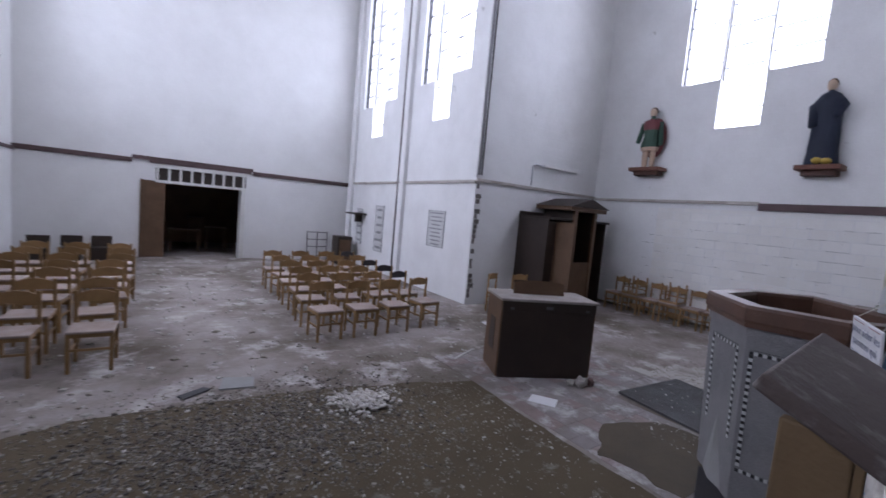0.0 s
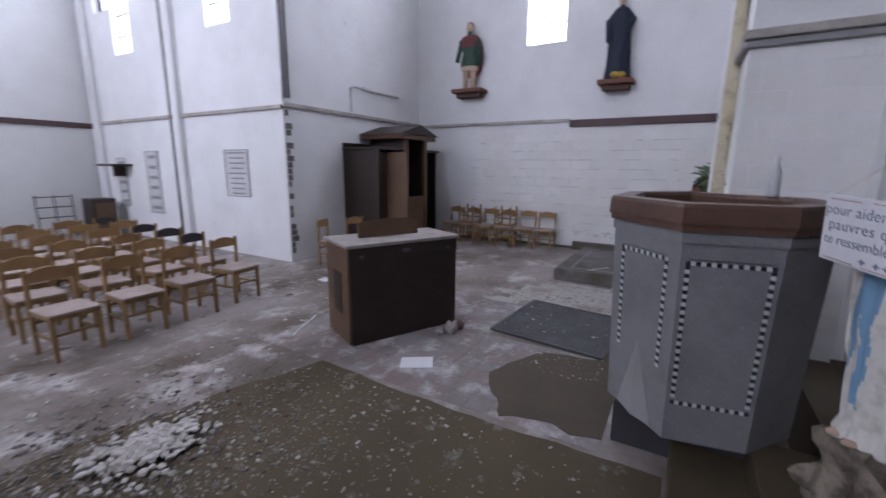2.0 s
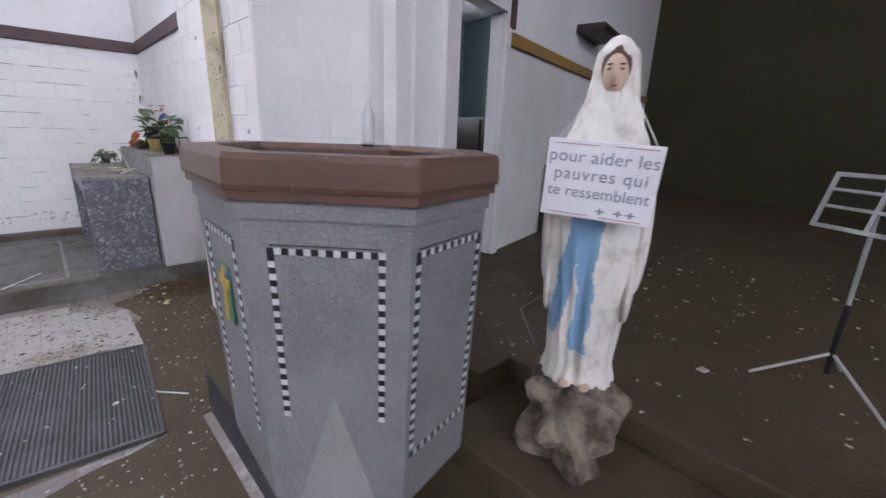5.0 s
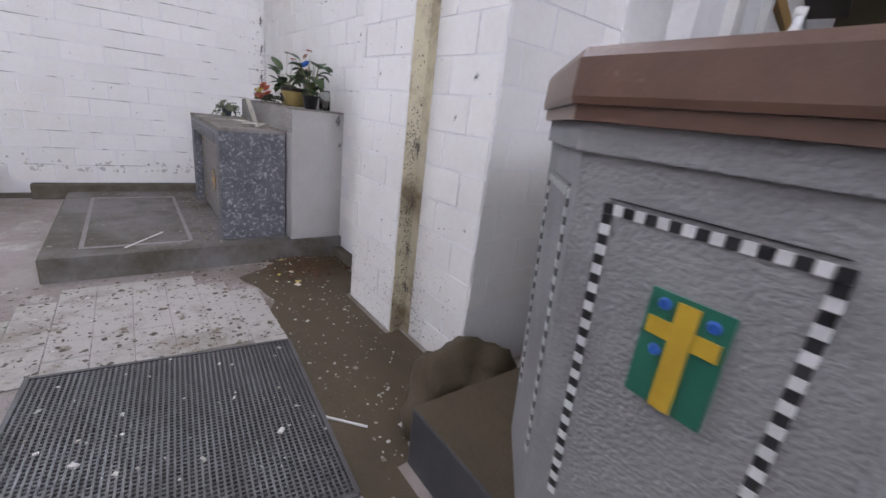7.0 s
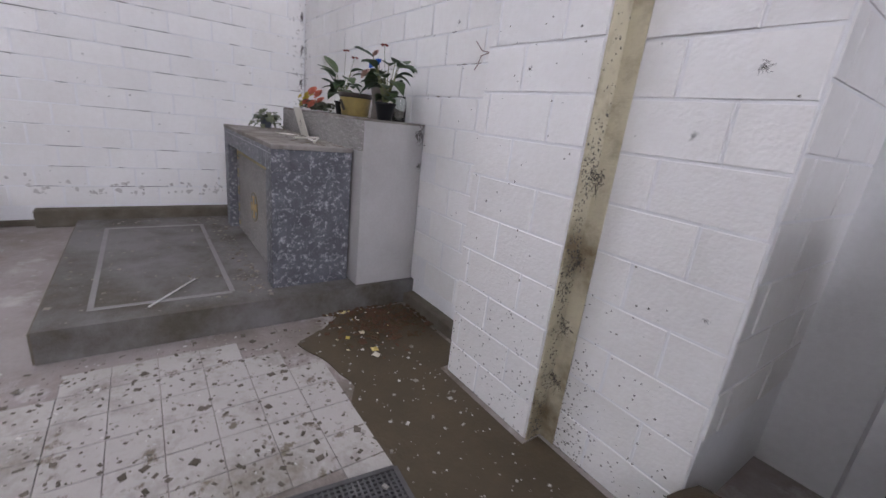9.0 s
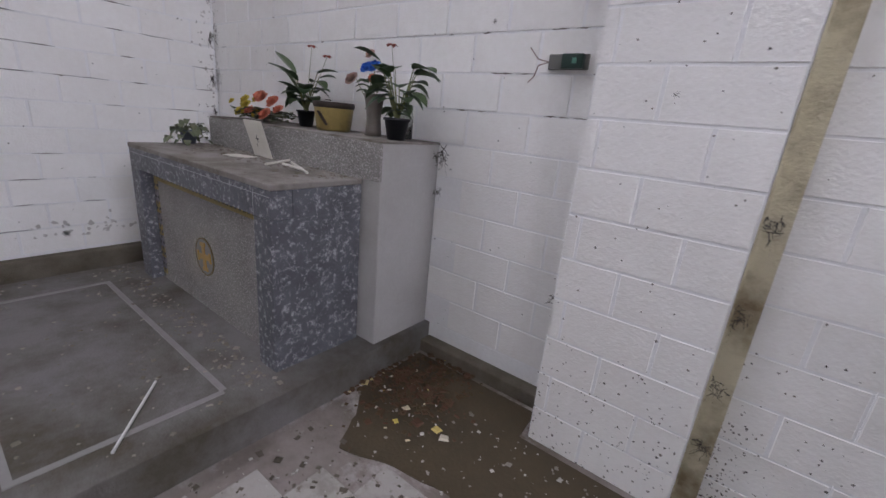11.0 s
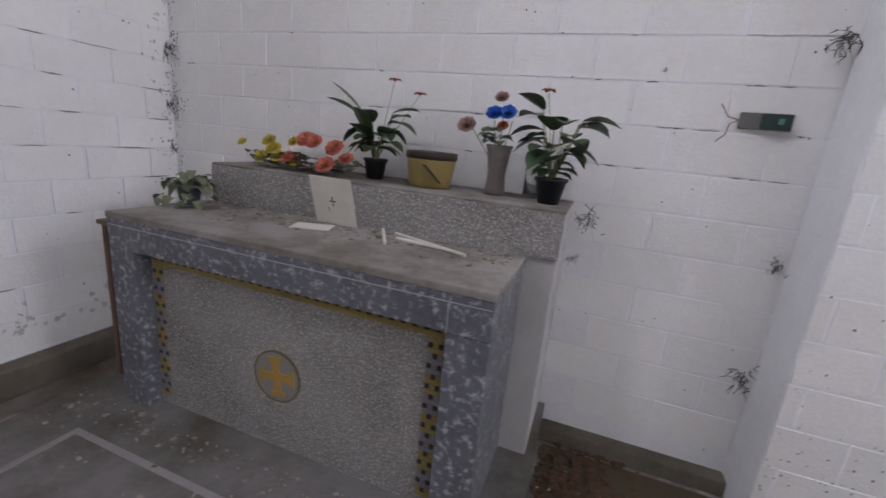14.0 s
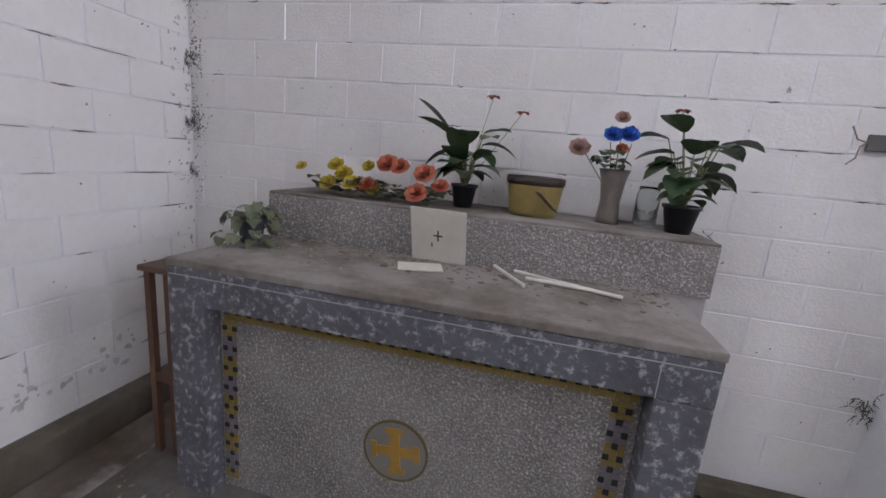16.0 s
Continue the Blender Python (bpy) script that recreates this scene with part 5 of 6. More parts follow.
# ---------------------------------------------------------------- church chairs
def chair(name, m, label, group, back=chairwood):
    c = thing(name, m, label, "chair", group)
    part("seat", cube(-0.205, -0.21, 0.435, 0.205, 0.19, 0.462, bevel=0.008), dustyseat, c, "dust-covered seat")
    bm = bmesh.new()
    prism(bm, [(-0.175, 0.70), (0.175, 0.70), (0.175, 0.79), (0.09, 0.825), (0, 0.838), (-0.09, 0.825), (-0.175, 0.79)], 0, 0.022)
    bmesh.ops.transform(bm, matrix=Matrix.Translation((0, 0.222, 0)) @ Matrix.Rotation(radians(90), 4, "X"), verts=bm.verts)
    part("backrest", bm, back, c, "arched top rail")
    for x in (-0.185, 0.185):
        bm = bmesh.new()
        box(bm, x - 0.017, 0.19, 0, x + 0.017, 0.225, 0.83, 0.004, Matrix.Translation((0, 0, 0)))
        part("back_leg", bm, chairwood, c)
        part("front_leg", cube(x - 0.017, -0.20, 0, x + 0.017, -0.165, 0.436), chairwood, c)
        part("side_rail", cube(x - 0.01, -0.165, 0.20, x + 0.01, 0.19, 0.225), chairwood, c)
        part("seat_rail", cube(x - 0.01, -0.165, 0.39, x + 0.01, 0.19, 0.434), chairwood, c)
    part("front_rail", cube(-0.168, -0.19, 0.24, 0.168, -0.175, 0.265), chairwood, c)
    part("seat_front_rail", cube(-0.168, -0.195, 0.39, 0.168, -0.175, 0.434), chairwood, c)
    part("back_rail", cube(-0.168, 0.20, 0.30, 0.168, 0.215, 0.33), chairwood, c)
    return c


random.seed(4)
first = chair("church_chair", pose(4.22, 9.94, 0, 0, 0, 4), "golden beech church chair with dusty seat", "chairs in the nave, right block")
for r in range(6):
    for k in range(4):
        if (r or k) and not (k == 3 and r in (1, 2, 3, 5)):
            copy_thing(first, pose(4.22 + 0.62 * k + random.uniform(-0.04, 0.04) + 0.03 * r, 9.94 + 0.78 * r + 0.05 * k + random.uniform(-0.05, 0.05), 0, 0, 0, random.uniform(-8, 10)))
dk = chair("church_chair", pose(6.1, 10.86, 0, 0, 0, 8), "beech church chair with dark top rail and dusty seat", "chairs in the nave, right block", darkchair)
for r in (2, 3, 5):
    copy_thing(dk, pose(6.08 + 0.03 * r, 10.08 + 0.78 * r, 0, 0, 0, random.uniform(-5, 10)))
lfirst = tagged(copy_thing(first, pose(1.5, 9.75, 0, 0, 0, -3)), group="chairs in the nave, left block")
for r in range(7):
    for k in range(3):
        if r or k:
            copy_thing(lfirst, pose(1.5 - 0.66 * k + random.uniform(-0.04, 0.04), 9.75 + 0.80 * r + random.uniform(-0.05, 0.05), 0, 0, 0, random.uniform(-8, 8)))
wfirst = tagged(copy_thing(first, pose(EX - 0.45, 7.55, 0, 0, 0, -90)), "golden beech church chair pushed against the wall", group="chairs along the transept wall")
for k in range(1, 6):
    copy_thing(wfirst, pose(EX - 0.45, 7.55 + 0.47 * k, 0, 0, 0, -90 + random.uniform(-6, 6)))
tip = tagged(copy_thing(wfirst, pose(EX - 0.48, 8.49, 0.92, 180, 0, 90)), "golden beech church chair stacked upside down on another", group="chairs along the transept wall")
copy_thing(tip, pose(EX - 0.48, 9.43, 0.92, 180, 0, 86))
for x, y, a in ((8.35, 10.5, 20), (8.9, 10.3, -10)):
    tagged(copy_thing(first, pose(x, y, 0, 0, 0, a)), "golden beech church chair beside the confessional", group="chairs by the confessional")

# bottle standing on the pulpit rim
bt = thing("plastic_bottle", pose(6.13, 4.40, 1.656), "empty clear plastic bottle standing on the pulpit rim", "bottle")
part("bottle", lathe(bmesh.new(), [(0.032, 0), (0.034, 0.01), (0.034, 0.15), (0.014, 0.20), (0.013, 0.23)], 18), surface("cloudy_plastic", (0.62, 0.63, 0.64), (0.45, 0.45, 0.45), 0.3, 20, 10, 0.5, 0.1), bt, smooth=True)
part("cap", lathe(bmesh.new(), [(0.016, 0.228), (0.016, 0.25)], 14), frame_white, bt)

# ---------------------------------------------------------------- sacristy door and sanctuary
def slm(s, z=0.0, off=0.0):
    """A pose on the slanted sanctuary wall: x along it, y out of it."""
    a = math.atan2(SD.y, SD.x)
    p = SP + SD * s
    return Matrix.Translation((p.x, p.y, z)) @ Matrix.Rotation(a, 4, "Z") @ Matrix.Rotation(math.pi, 4, "Z") @ Matrix.Translation((0, off, 0))


# local x runs back along the wall, local y points into the sanctuary
door = thing("door_2", slm(0.0), "open sacristy doorway in a white wooden frame", "door", kind="structure")
def sbox(s0, s1, z0, z1, d0, d1, bevel=0.004):
    return cube(-s1, d0, z0, -s0, d1, z1, bevel=bevel)
part("frame_post", sbox(0.40, 0.598, SZ, 2.88, 0.0, 0.06), frame_white, door)
part("frame_post", sbox(1.402, 1.52, SZ, 2.88, 0.0, 0.06), frame_white, door)
part("frame_head", sbox(0.40, 1.52, 2.862, 3.02, 0.002, 0.062), frame_white, door)
part("lintel_band", sbox(0.15, 1.58, 3.07, 3.29, 0.0, 0.07), brownrail, door, "purple-brown lintel band")
part("corner_block", sbox(0.16, 0.30, 2.88, 3.07, 0.0, 0.05), ochre, door)
part("corner_block", sbox(1.46, 1.58, 2.74, 3.07, 0.0, 0.07), brownrail, door)
part("side_panel", sbox(1.523, 3.2, SZ, 2.58, 0.0, 0.012), frame_white, door)
gr = thing("window_6", slm(0.0), "three dark panes in a white frame above the lintel", "window", kind="structure")
part("window_frame", sbox(0.10, 1.20, 3.34, 3.42, 0.0, 0.06), frame_white, gr)
for s_ in (0.10, 0.44, 0.80, 1.16):
    part("window_frame", sbox(s_, s_ + 0.05, 3.42, 4.7, 0.0, 0.055), frame_white, gr)
for s_ in (0.15, 0.49, 0.85):
    part("pane", sbox(s_, s_ + 0.29, 3.42, 4.7, 0.0, 0.01), plain("dark_mesh_pane", (0.06, 0.065, 0.07), 0.5), gr)
oc = thing("trim_sanctuary", slm(0.0), "ochre painted dado rail", "rail", kind="structure")
part("rail", sbox(1.58, 9.4, 2.60, 2.72, 0.0, 0.05), ochre, oc)
sx = thing("sanctuary_shelf", slm(4.0, 3.1), "dark wooden shelf on the sanctuary wall", "shelf")
part("board", cube(-0.45, 0.0, 0.0, 0.45, 0.38, 0.10, bevel=0.006), darkwood, sx)
bench = thing("sanctuary_bench", slm(3.6, SZ), "dark wooden bench along the sanctuary wall", "bench")
part("seat", cube(-0.8, 0.08, 0.42, 0.8, 0.5, 0.46, bevel=0.006), darkwood, bench)
part("backrest", cube(-0.8, 0.03, 0.46, 0.8, 0.08, 0.92, bevel=0.006), darkwood, bench)
part("front_board", cube(-0.8, 0.44, 0.0, 0.8, 0.48, 0.42, bevel=0.006), darkwood, bench)
for x in (-0.82, 0.78):
    part("end_panel", cube(x, 0.03, 0.0, x + 0.04, 0.52, 0.7, bevel=0.006), darkwood, bench)

# sacristy behind the door
wall("wall_sacristy_far", (10.1, -0.6), (10.1, 3.84), 3.7, -0.2, tealwall, [(1.19, 1.95, 2.01, 3.2)], label="grey-teal painted sacristy wall")
wall("wall_sacristy_side", (7.8, -0.4), (10.1, -0.4), 3.7, -0.2, tealwall, label="grey-teal painted sacristy wall")
wall("wall_sacristy_near", (10.1, 3.40), (7.0, 3.40), 3.7, -0.2, tealwall, label="grey-teal painted sacristy wall")
bm = bmesh.new()
prism(bm, ((6.97, 3.44), (6.98, 3.3), (7.7, -0.4), (10.1, -0.4), (10.1, 3.44)), 3.7, 3.8)
tagged(mesh_object("ceiling_sacristy", bm, plaster), "pale sacristy ceiling", "ceiling", kind="structure")
window_light("window_light_sacristy", (10.55, 1.0, 2.57), (8, 1.0, 2.57), 1.0, 1.5, 50)
sg = thing("window_7", pose(10.15, 1.0, 1.95), "leaded glass window with yellow top panes", "window", kind="structure")
for k in (-0.41, -0.12, 0.38):
    part("mullion", cube(-0.02, k, 0.0, 0.03, k + 0.035, 1.2), leadm, sg)
for z in (0.3, 0.6, 0.9):
    part("lead_bar", cube(-0.01, -0.41, z - 0.009, 0.01, 0.41, z + 0.009), leadm, sg)
ym, yn, yl, yp = mat("yellow_glass")
yp.inputs["Base Color"].default_value = (0.9, 0.75, 0.15, 1)
yp.inputs["Transmission Weight"].default_value = 1.0
yp.inputs["Roughness"].default_value = 0.25
part("yellow_pane", cube(0.0, -0.085, 0.92, 0.006, 0.375, 1.19), ym, sg, "yellow glass pane")
cb = thing("sacristy_cabinet", pose(9.0, -0.05, 0.45), "dark tall cabinet in the sacristy", "cabinet")
part("body", cube(-0.6, -0.3, 0, 0.6, 0.3, 1.55, bevel=0.008), darkwood, cb)
part("door", cube(-0.55, 0.302, 0.05, -0.02, 0.32, 1.5, bevel=0.004), darkwood, cb)
part("door", cube(0.02, 0.302, 0.05, 0.55, 0.32, 1.5, bevel=0.004), darkwood, cb)
tbl = thing("sacristy_table", pose(8.5, 1.95, 0.45), "table strewn with white papers in the sacristy", "table")
part("tabletop", cube(-0.5, -0.35, 0.71, 0.5, 0.35, 0.75, bevel=0.005), brownwood, tbl)
for x in (-0.45, 0.41):
    for y in (-0.3, 0.26):
        part("leg", cube(x, y, 0, x + 0.04, y + 0.04, 0.71), brownwood, tbl)
for k in range(5):
    pp = mesh_object("paper_sheet", cube(-0.13, -0.09, 0, 0.13, 0.09, 0.003), whitepaper)
    pp.matrix_world = pose(8.3 + 0.1 * k, 1.8 + 0.07 * k, 1.202 + 0.004 * k, 0, 0, 37 * k)
    tagged(pp, "loose white paper on the sacristy table", "paper", "papers on the table")
stool = thing("dark_stool", pose(7.45, 2.45, SZ), "small dark wooden stool in the doorway", "stool")
part("seat", cube(-0.17, -0.17, 0.42, 0.17, 0.17, 0.46, bevel=0.008), darkwood, stool)
for x in (-0.14, 0.11):
    for y in (-0.14, 0.11):
        part("leg", cube(x, y, 0, x + 0.03, y + 0.03, 0.42), darkwood, stool)

# reliefs on the dark apse wall
for x in (7.9, 6.5):
    rl = thing("wall_relief", pose(x, sl(9.5)[1] + 0.001, 3.4), "small pale plaster relief on the dark wall", "relief", "reliefs in the apse")
    part("backing", cube(-0.25, 0, -0.45, 0.25, 0.05, 0.55, bevel=0.02), darkwood, rl)
    bm = bmesh.new()
    blob(bm, (0, 0.08, 0.0), (0.13, 0.06, 0.36), x, 0.5, 3)
    blob(bm, (0.02, 0.09, 0.4), (0.07, 0.05, 0.09), x + 1, 0.3, 2)
    part("carving", bm, statuewhite, rl, "pale plaster carving", True)

# lectern with an open book
LEC = pose(3.22, 3.99, SZ - 0.03, 0, 0, 5)
lec = thing("lectern", LEC, "worn wooden lectern with a dusty grey sloping desk", "lectern")
oldwood = surface("worn_lectern_wood", (0.20, 0.135, 0.07), (0.09, 0.06, 0.035), 0.55, 20, 3, 0.6, 0.2)
dustywood = surface("dusty_desk_wood", (0.13, 0.105, 0.095), (0.07, 0.05, 0.045), 0.7, 40, 4, 0.7, 0.3, third=(0.24, 0.22, 0.21), third_range=(0.52, 0.68))
for x in (-0.29, 0.26):
    part("side_panel", cube(x, 0.03, 0.05, x + 0.03, 0.13, 1.345, bevel=0.005), oldwood, lec, "yellowed side board")
    bm = bmesh.new()
    rod(bm, (x + 0.015, -0.03, 0.75), (x + 0.015, -0.30, 1.19), 0.02, None, 8)
    part("brace", bm, darkwood, lec, "dark wooden brace")
part("stretcher", cube(-0.26, 0.03, 0.28, 0.26, 0.06, 0.38, bevel=0.004), oldwood, lec)
part("foot_board", cube(-0.33, -0.25, 0.0, 0.33, 0.2, 0.05, bevel=0.006), darkwood, lec)
tilt = Matrix.Translation((0, 0.14, 1.41)) @ Matrix.Rotation(radians(26), 4, "X")
bm = bmesh.new()
box(bm, -0.31, -0.55, -0.035, 0.31, 0.02, 0.0, 0.006, tilt)
part("slope", bm, dustywood, lec, "dusty sloping desk")
bm = bmesh.new()
box(bm, -0.31, -0.57, -0.03, 0.31, -0.55, 0.05, 0.004, tilt)
part("ledge", bm, dustywood, lec)
bk = thing("open_book", LEC @ tilt @ pose(0.13, -0.34, 0.007, 0, 0, 6), "thick open book with yellowed pages on the lectern", "book")
for s_ in (-1, 1):
    bm = bmesh.new()
    pts = [(0, 0.045), (0.05, 0.062), (0.12, 0.058), (0.2, 0.045), (0.205, 0.0), (0, 0.0)]
    prism(bm, [(s_ * x, z) for x, z in pts], -0.17, 0.17)
    bmesh.ops.transform(bm, matrix=Matrix.Rotation(radians(90), 4, "X"), verts=bm.verts)
    part("page_block", bm, whitepaper, bk)
part("cover", cube(-0.215, -0.178, -0.006, 0.215, 0.178, -0.0005), darkwood, bk)

# music stand
ms = thing("music_stand", pose(4.20, 2.78, SZ), "light metal folding music stand", "stand")
lightmetal = plain("pale_grey_metal", (0.36, 0.36, 0.35), 0.4)
T = Matrix.Translation((0, 0, 1.0)) @ Matrix.Rotation(radians(150), 4, "Z") @ Matrix.Rotation(radians(-18), 4, "X")
for x0, z0, x1, z1 in ((-0.25, -0.14, 0.25, -0.12), (-0.25, 0.14, 0.25, 0.16), (-0.25, -0.12, -0.23, 0.14), (0.23, -0.12, 0.25, 0.14), (-0.23, -0.03, 0.23, -0.015), (-0.23, 0.06, 0.23, 0.075), (-0.01, -0.12, 0.01, 0.14)):
    part("desk_bar", box(bmesh.new(), x0, -0.008, z0, x1, 0.008, z1, 0, T), lightmetal, ms)
part("pole", rod(bmesh.new(), (0, 0, 0.25), (0, 0, 0.98), 0.011), lightmetal, ms)
part("lower_tube", rod(bmesh.new(), (0, 0, 0.1), (0, 0, 0.5), 0.015), blackmetal, ms)
for a in (20, 140, 260):
    part("leg", rod(bmesh.new(), (0, 0, 0.22), (0.33 * math.cos(radians(a)), 0.33 * math.sin(radians(a)), 0.01), 0.009), lightmetal, ms)
pipe("floor_cable", [(5.5, 3.6, SZ + 0.008), (5.9, 3.2, SZ + 0.008), (6.0, 2.5, SZ + 0.008), (5.9, 1.9, SZ + 0.008), (6.2, 1.2, SZ + 0.008)], 0.008, plain("grey_cable", (0.16, 0.15, 0.14), 0.6), "grey cable trailing over the floor")

# ---------------------------------------------------------------- on the floor
bm = bmesh.new()
edge = [(-4, 4.82), (5.3, 4.82), (5.3, 5.05), (5.27, 5.7), (5.28, 6.7), (5.35, 7.7), (4.5, 7.95), (3.6, 8.2), (1.5, 8.4), (0.6, 8.1), (-4, 8.0)]
fine = []
for (x0, y0), (x1, y1) in zip(edge, edge[1:] + edge[:1]):
    n_ = max(1, int(math.hypot(x1 - x0, y1 - y0) / 0.12))
    for k in range(n_):
        x, y = x0 + (x1 - x0) * k / n_, y0 + (y1 - y0) * k / n_
        j = 0.05 * noise.noise(Vector((x * 3, y * 3, 0))) if 4.9 < y and x > -3.9 else 0
        fine.append((x + j, y + j))
prism(bm, fine, 0.0, 0.007)
tagged(mesh_object("brown_carpet", bm, carpet), "trodden brown carpet covered with plaster crumbs", "carpet")
bm = bmesh.new()
mp = [(5.48, 5.2), (6.8, 5.2), (6.85, 4.6), (7.83, 4.59), (7.83, 4.70), (8.54, 4.70), (8.56, 4.47), (9.43, 4.47), (9.42, 5.0), (9.1, 5.35), (8.7, 5.28), (8.1, 5.32), (6.75, 5.36), (6.55, 6.0), (5.95, 6.25), (5.4, 5.9)]
fine = []
for (x0, y0), (x1, y1) in zip(mp, mp[1:] + mp[:1]):
    for k in range(8):
        x, y = x0 + (x1 - x0) * k / 8, y0 + (y1 - y0) * k / 8
        g_ = 0.0 if y < 5.21 else 0.12
        fine.append((x + g_ * noise.noise(Vector((x * 4, y * 4, 1))), y + g_ * noise.noise(Vector((x * 4, y * 4, 7)))))
prism(bm, fine, 0.0, 0.0075)
tagged(mesh_object("mud_film", bm, mud), "damp brown mud dried over the floor", "mud", kind="structure")

gm_ = thing("metal_grate_mat", pose(0, 0, 0), "grey metal grid mat lying on the floor", "mat")
def grate(u, v, z):
    a, b = Vector((6.743, 5.41, 0)), Vector((7.985, 5.313, 0))
    c, d = Vector((6.887, 6.631, 0)), Vector((8.138, 6.529, 0))
    return a.lerp(b, u).lerp(c.lerp(d, u), v) + Vector((0, 0, z))
def strip(bm, p, q, w, z0, z1):
    d = (q - p).normalized()
    s_ = Vector((-d.y, d.x, 0)) * w / 2
    vs_ = [bm.verts.new(r + Vector((0, 0, z))) for z in (z0, z1) for r in (p - s_, p + s_, q + s_, q - s_)]
    for f in ((4, 5, 6, 7), (0, 1, 5, 4), (1, 2, 6, 5), (2, 3, 7, 6), (3, 0, 4, 7)):
        bm.faces.new([vs_[k] for k in f])
for k in range(61):
    bm = bmesh.new()
    strip(bm, grate(k / 60, 0, 0), grate(k / 60, 1, 0), 0.009, 0.008, 0.024)
    part("long_bar", bm, steel, gm_)
for k in range(53):
    bm = bmesh.new()
    strip(bm, grate(0, k / 52, 0), grate(1, k / 52, 0), 0.009, 0.008, 0.026)
    part("cross_bar", bm, steel, gm_)
bm = bmesh.new()
for p, q in (((0, 0), (1, 0)), ((1, 0), (1, 1)), ((1, 1), (0, 1)), ((0, 1), (0, 0))):
    strip(bm, grate(*p, 0), grate(*q, 0), 0.02, 0.004, 0.03)
part("edge_frame", bm, steel, gm_)
# thin, evenly dark sheet below the bars, just inside the edge frame
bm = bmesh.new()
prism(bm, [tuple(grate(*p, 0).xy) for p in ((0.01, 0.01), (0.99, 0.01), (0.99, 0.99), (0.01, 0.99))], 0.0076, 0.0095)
part("dirt_below", bm, plain("dark_mat_sheet", (0.06, 0.055, 0.05), 0.9), gm_)


def flat_thing(name, pts, z, h, material, label, category, group=""):
    bm = prism(bmesh.new(), pts, z, z + h)
    return tagged(mesh_object(name, bm, material), label, category, group)


flat_thing("white_paper_sheet", ((5.60, 6.98), (5.76, 6.72), (5.95, 6.83), (5.78, 7.08)), 0.008, 0.004, whitepaper, "crumpled white paper lying on the floor", "paper")
flat_thing("floor_slip", ((7.3, 9.7), (7.6, 9.6), (7.7, 9.8), (7.35, 9.9)), 0.004, 0.004, whitepaper, "pale paper lying near the wall", "paper")
flat_thing("broken_tile", ((2.62, 8.55), (2.95, 8.5), (3.0, 8.75), (2.7, 8.85)), 0.008, 0.015, concrete, "broken grey tile lying on the floor", "tile", "fragments")
flat_thing("broken_tile", ((2.3, 8.45), (2.55, 8.6), (2.5, 8.68), (2.25, 8.55)), 0.008, 0.012, blackstone, "dark slate splinter lying on the floor", "tile", "fragments")
for a, b, z, r in (((7.25, 5.38), (7.07, 5.21), 0.014, 0.006), ((9.95, 5.85), (9.58, 6.12), PLAT + 0.01, 0.006), ((5.6, 8.4), (6.15, 8.65), 0.012, 0.01)):
    ob = mesh_object("thin_stick", rod(bmesh.new(), (0, 0, 0), (b[0] - a[0], b[1] - a[1], 0), r, None, 6), frame_white)
    ob.location = (*a, z)
    tagged(ob, "thin pale stick lying on the floor", "stick", "sticks")
for x, y, s_, m_, lab in ((6.58, 6.98, 0.10, dust, "grey dusty lump beside the harmonium"), (6.74, 6.96, 0.07, plain("dull_red_lump", (0.16, 0.10, 0.09), 0.8), "dull red broken brick beside the harmonium"), (6.48, 7.08, 0.06, rubble, "pale plaster lump beside the harmonium")):
    ob = mesh_object("rubble_lump", blob(bmesh.new(), (0, 0, s_ * 0.6), (s_, s_ * 0.7, s_ * 0.7), x * 7, 0.6, 2), m_)
    ob.location = (x, y, 0.0)
    tagged(ob, lab, "rubble", "lumps")
bm = bmesh.new()
rp = random.Random(5)
for k in range(420):
    a, r = rp.uniform(0, 6.28), abs(rp.gauss(0, 0.2))
    s_ = rp.uniform(0.005, 0.026) * (1.2 - min(1, r * 1.5))
    blob(bm, (3.85 + r * math.cos(a) * 1.3, 7.7 + r * math.sin(a), 0.015 + max(0, 0.07 - r * 0.2)), (s_ + 0.01, s_ + 0.008, s_ * 0.6 + 0.006), k, 0.6, 1)
tagged(mesh_object("plaster_heap", bm, island_vary("heap_plaster", (0.60, 0.58, 0.55), (0.36, 0.33, 0.29))), "heap of fallen white plaster crumbs", "rubble", kind="stuff")


def debris(name, n, place, size, material, label, seed, flat=0.35):
    """Many loose flakes in one mesh."""
    r_ = random.Random(seed)
    verts, faces = [], []
    corner = ((-1, -1, 0), (1, -1, 0), (1, 1, 0), (-1, 1, 0))
    for _ in range(n):
        x, y, z = place(r_)
        s_ = r_.uniform(*size) * r_.choice((0.6, 0.8, 1, 1, 1.6))
        a = r_.uniform(0, 6.28)
        ca, sa = math.cos(a) * s_, math.sin(a) * s_
        b0 = len(verts)
        asp, t_ = r_.uniform(0.35, 1.0), r_.uniform(-0.3, 0.3)
        for k, h in ((0, 0.0), (1, 1.0)):
            for cx, cy, _z in corner:
                cx, cy = cx * (1 - 0.25 * k) + r_.uniform(-0.2, 0.2), (cy * (1 - 0.25 * k) + r_.uniform(-0.2, 0.2)) * asp
                verts.append((x + cx * ca - cy * sa, y + cx * sa + cy * ca, z + (h + t_ * cx * h) * s_ * flat + 0.0005))
        for f in ((4, 5, 6, 7), (0, 1, 5, 4), (1, 2, 6, 5), (2, 3, 7, 6), (3, 0, 4, 7)):
            faces.append([b0 + k for k in f])
    me = bpy.data.meshes.new(name)
    me.from_pydata(verts, [], faces)
    me.materials.append(material)
    return tagged(new(name, me), label, "debris", kind="stuff")


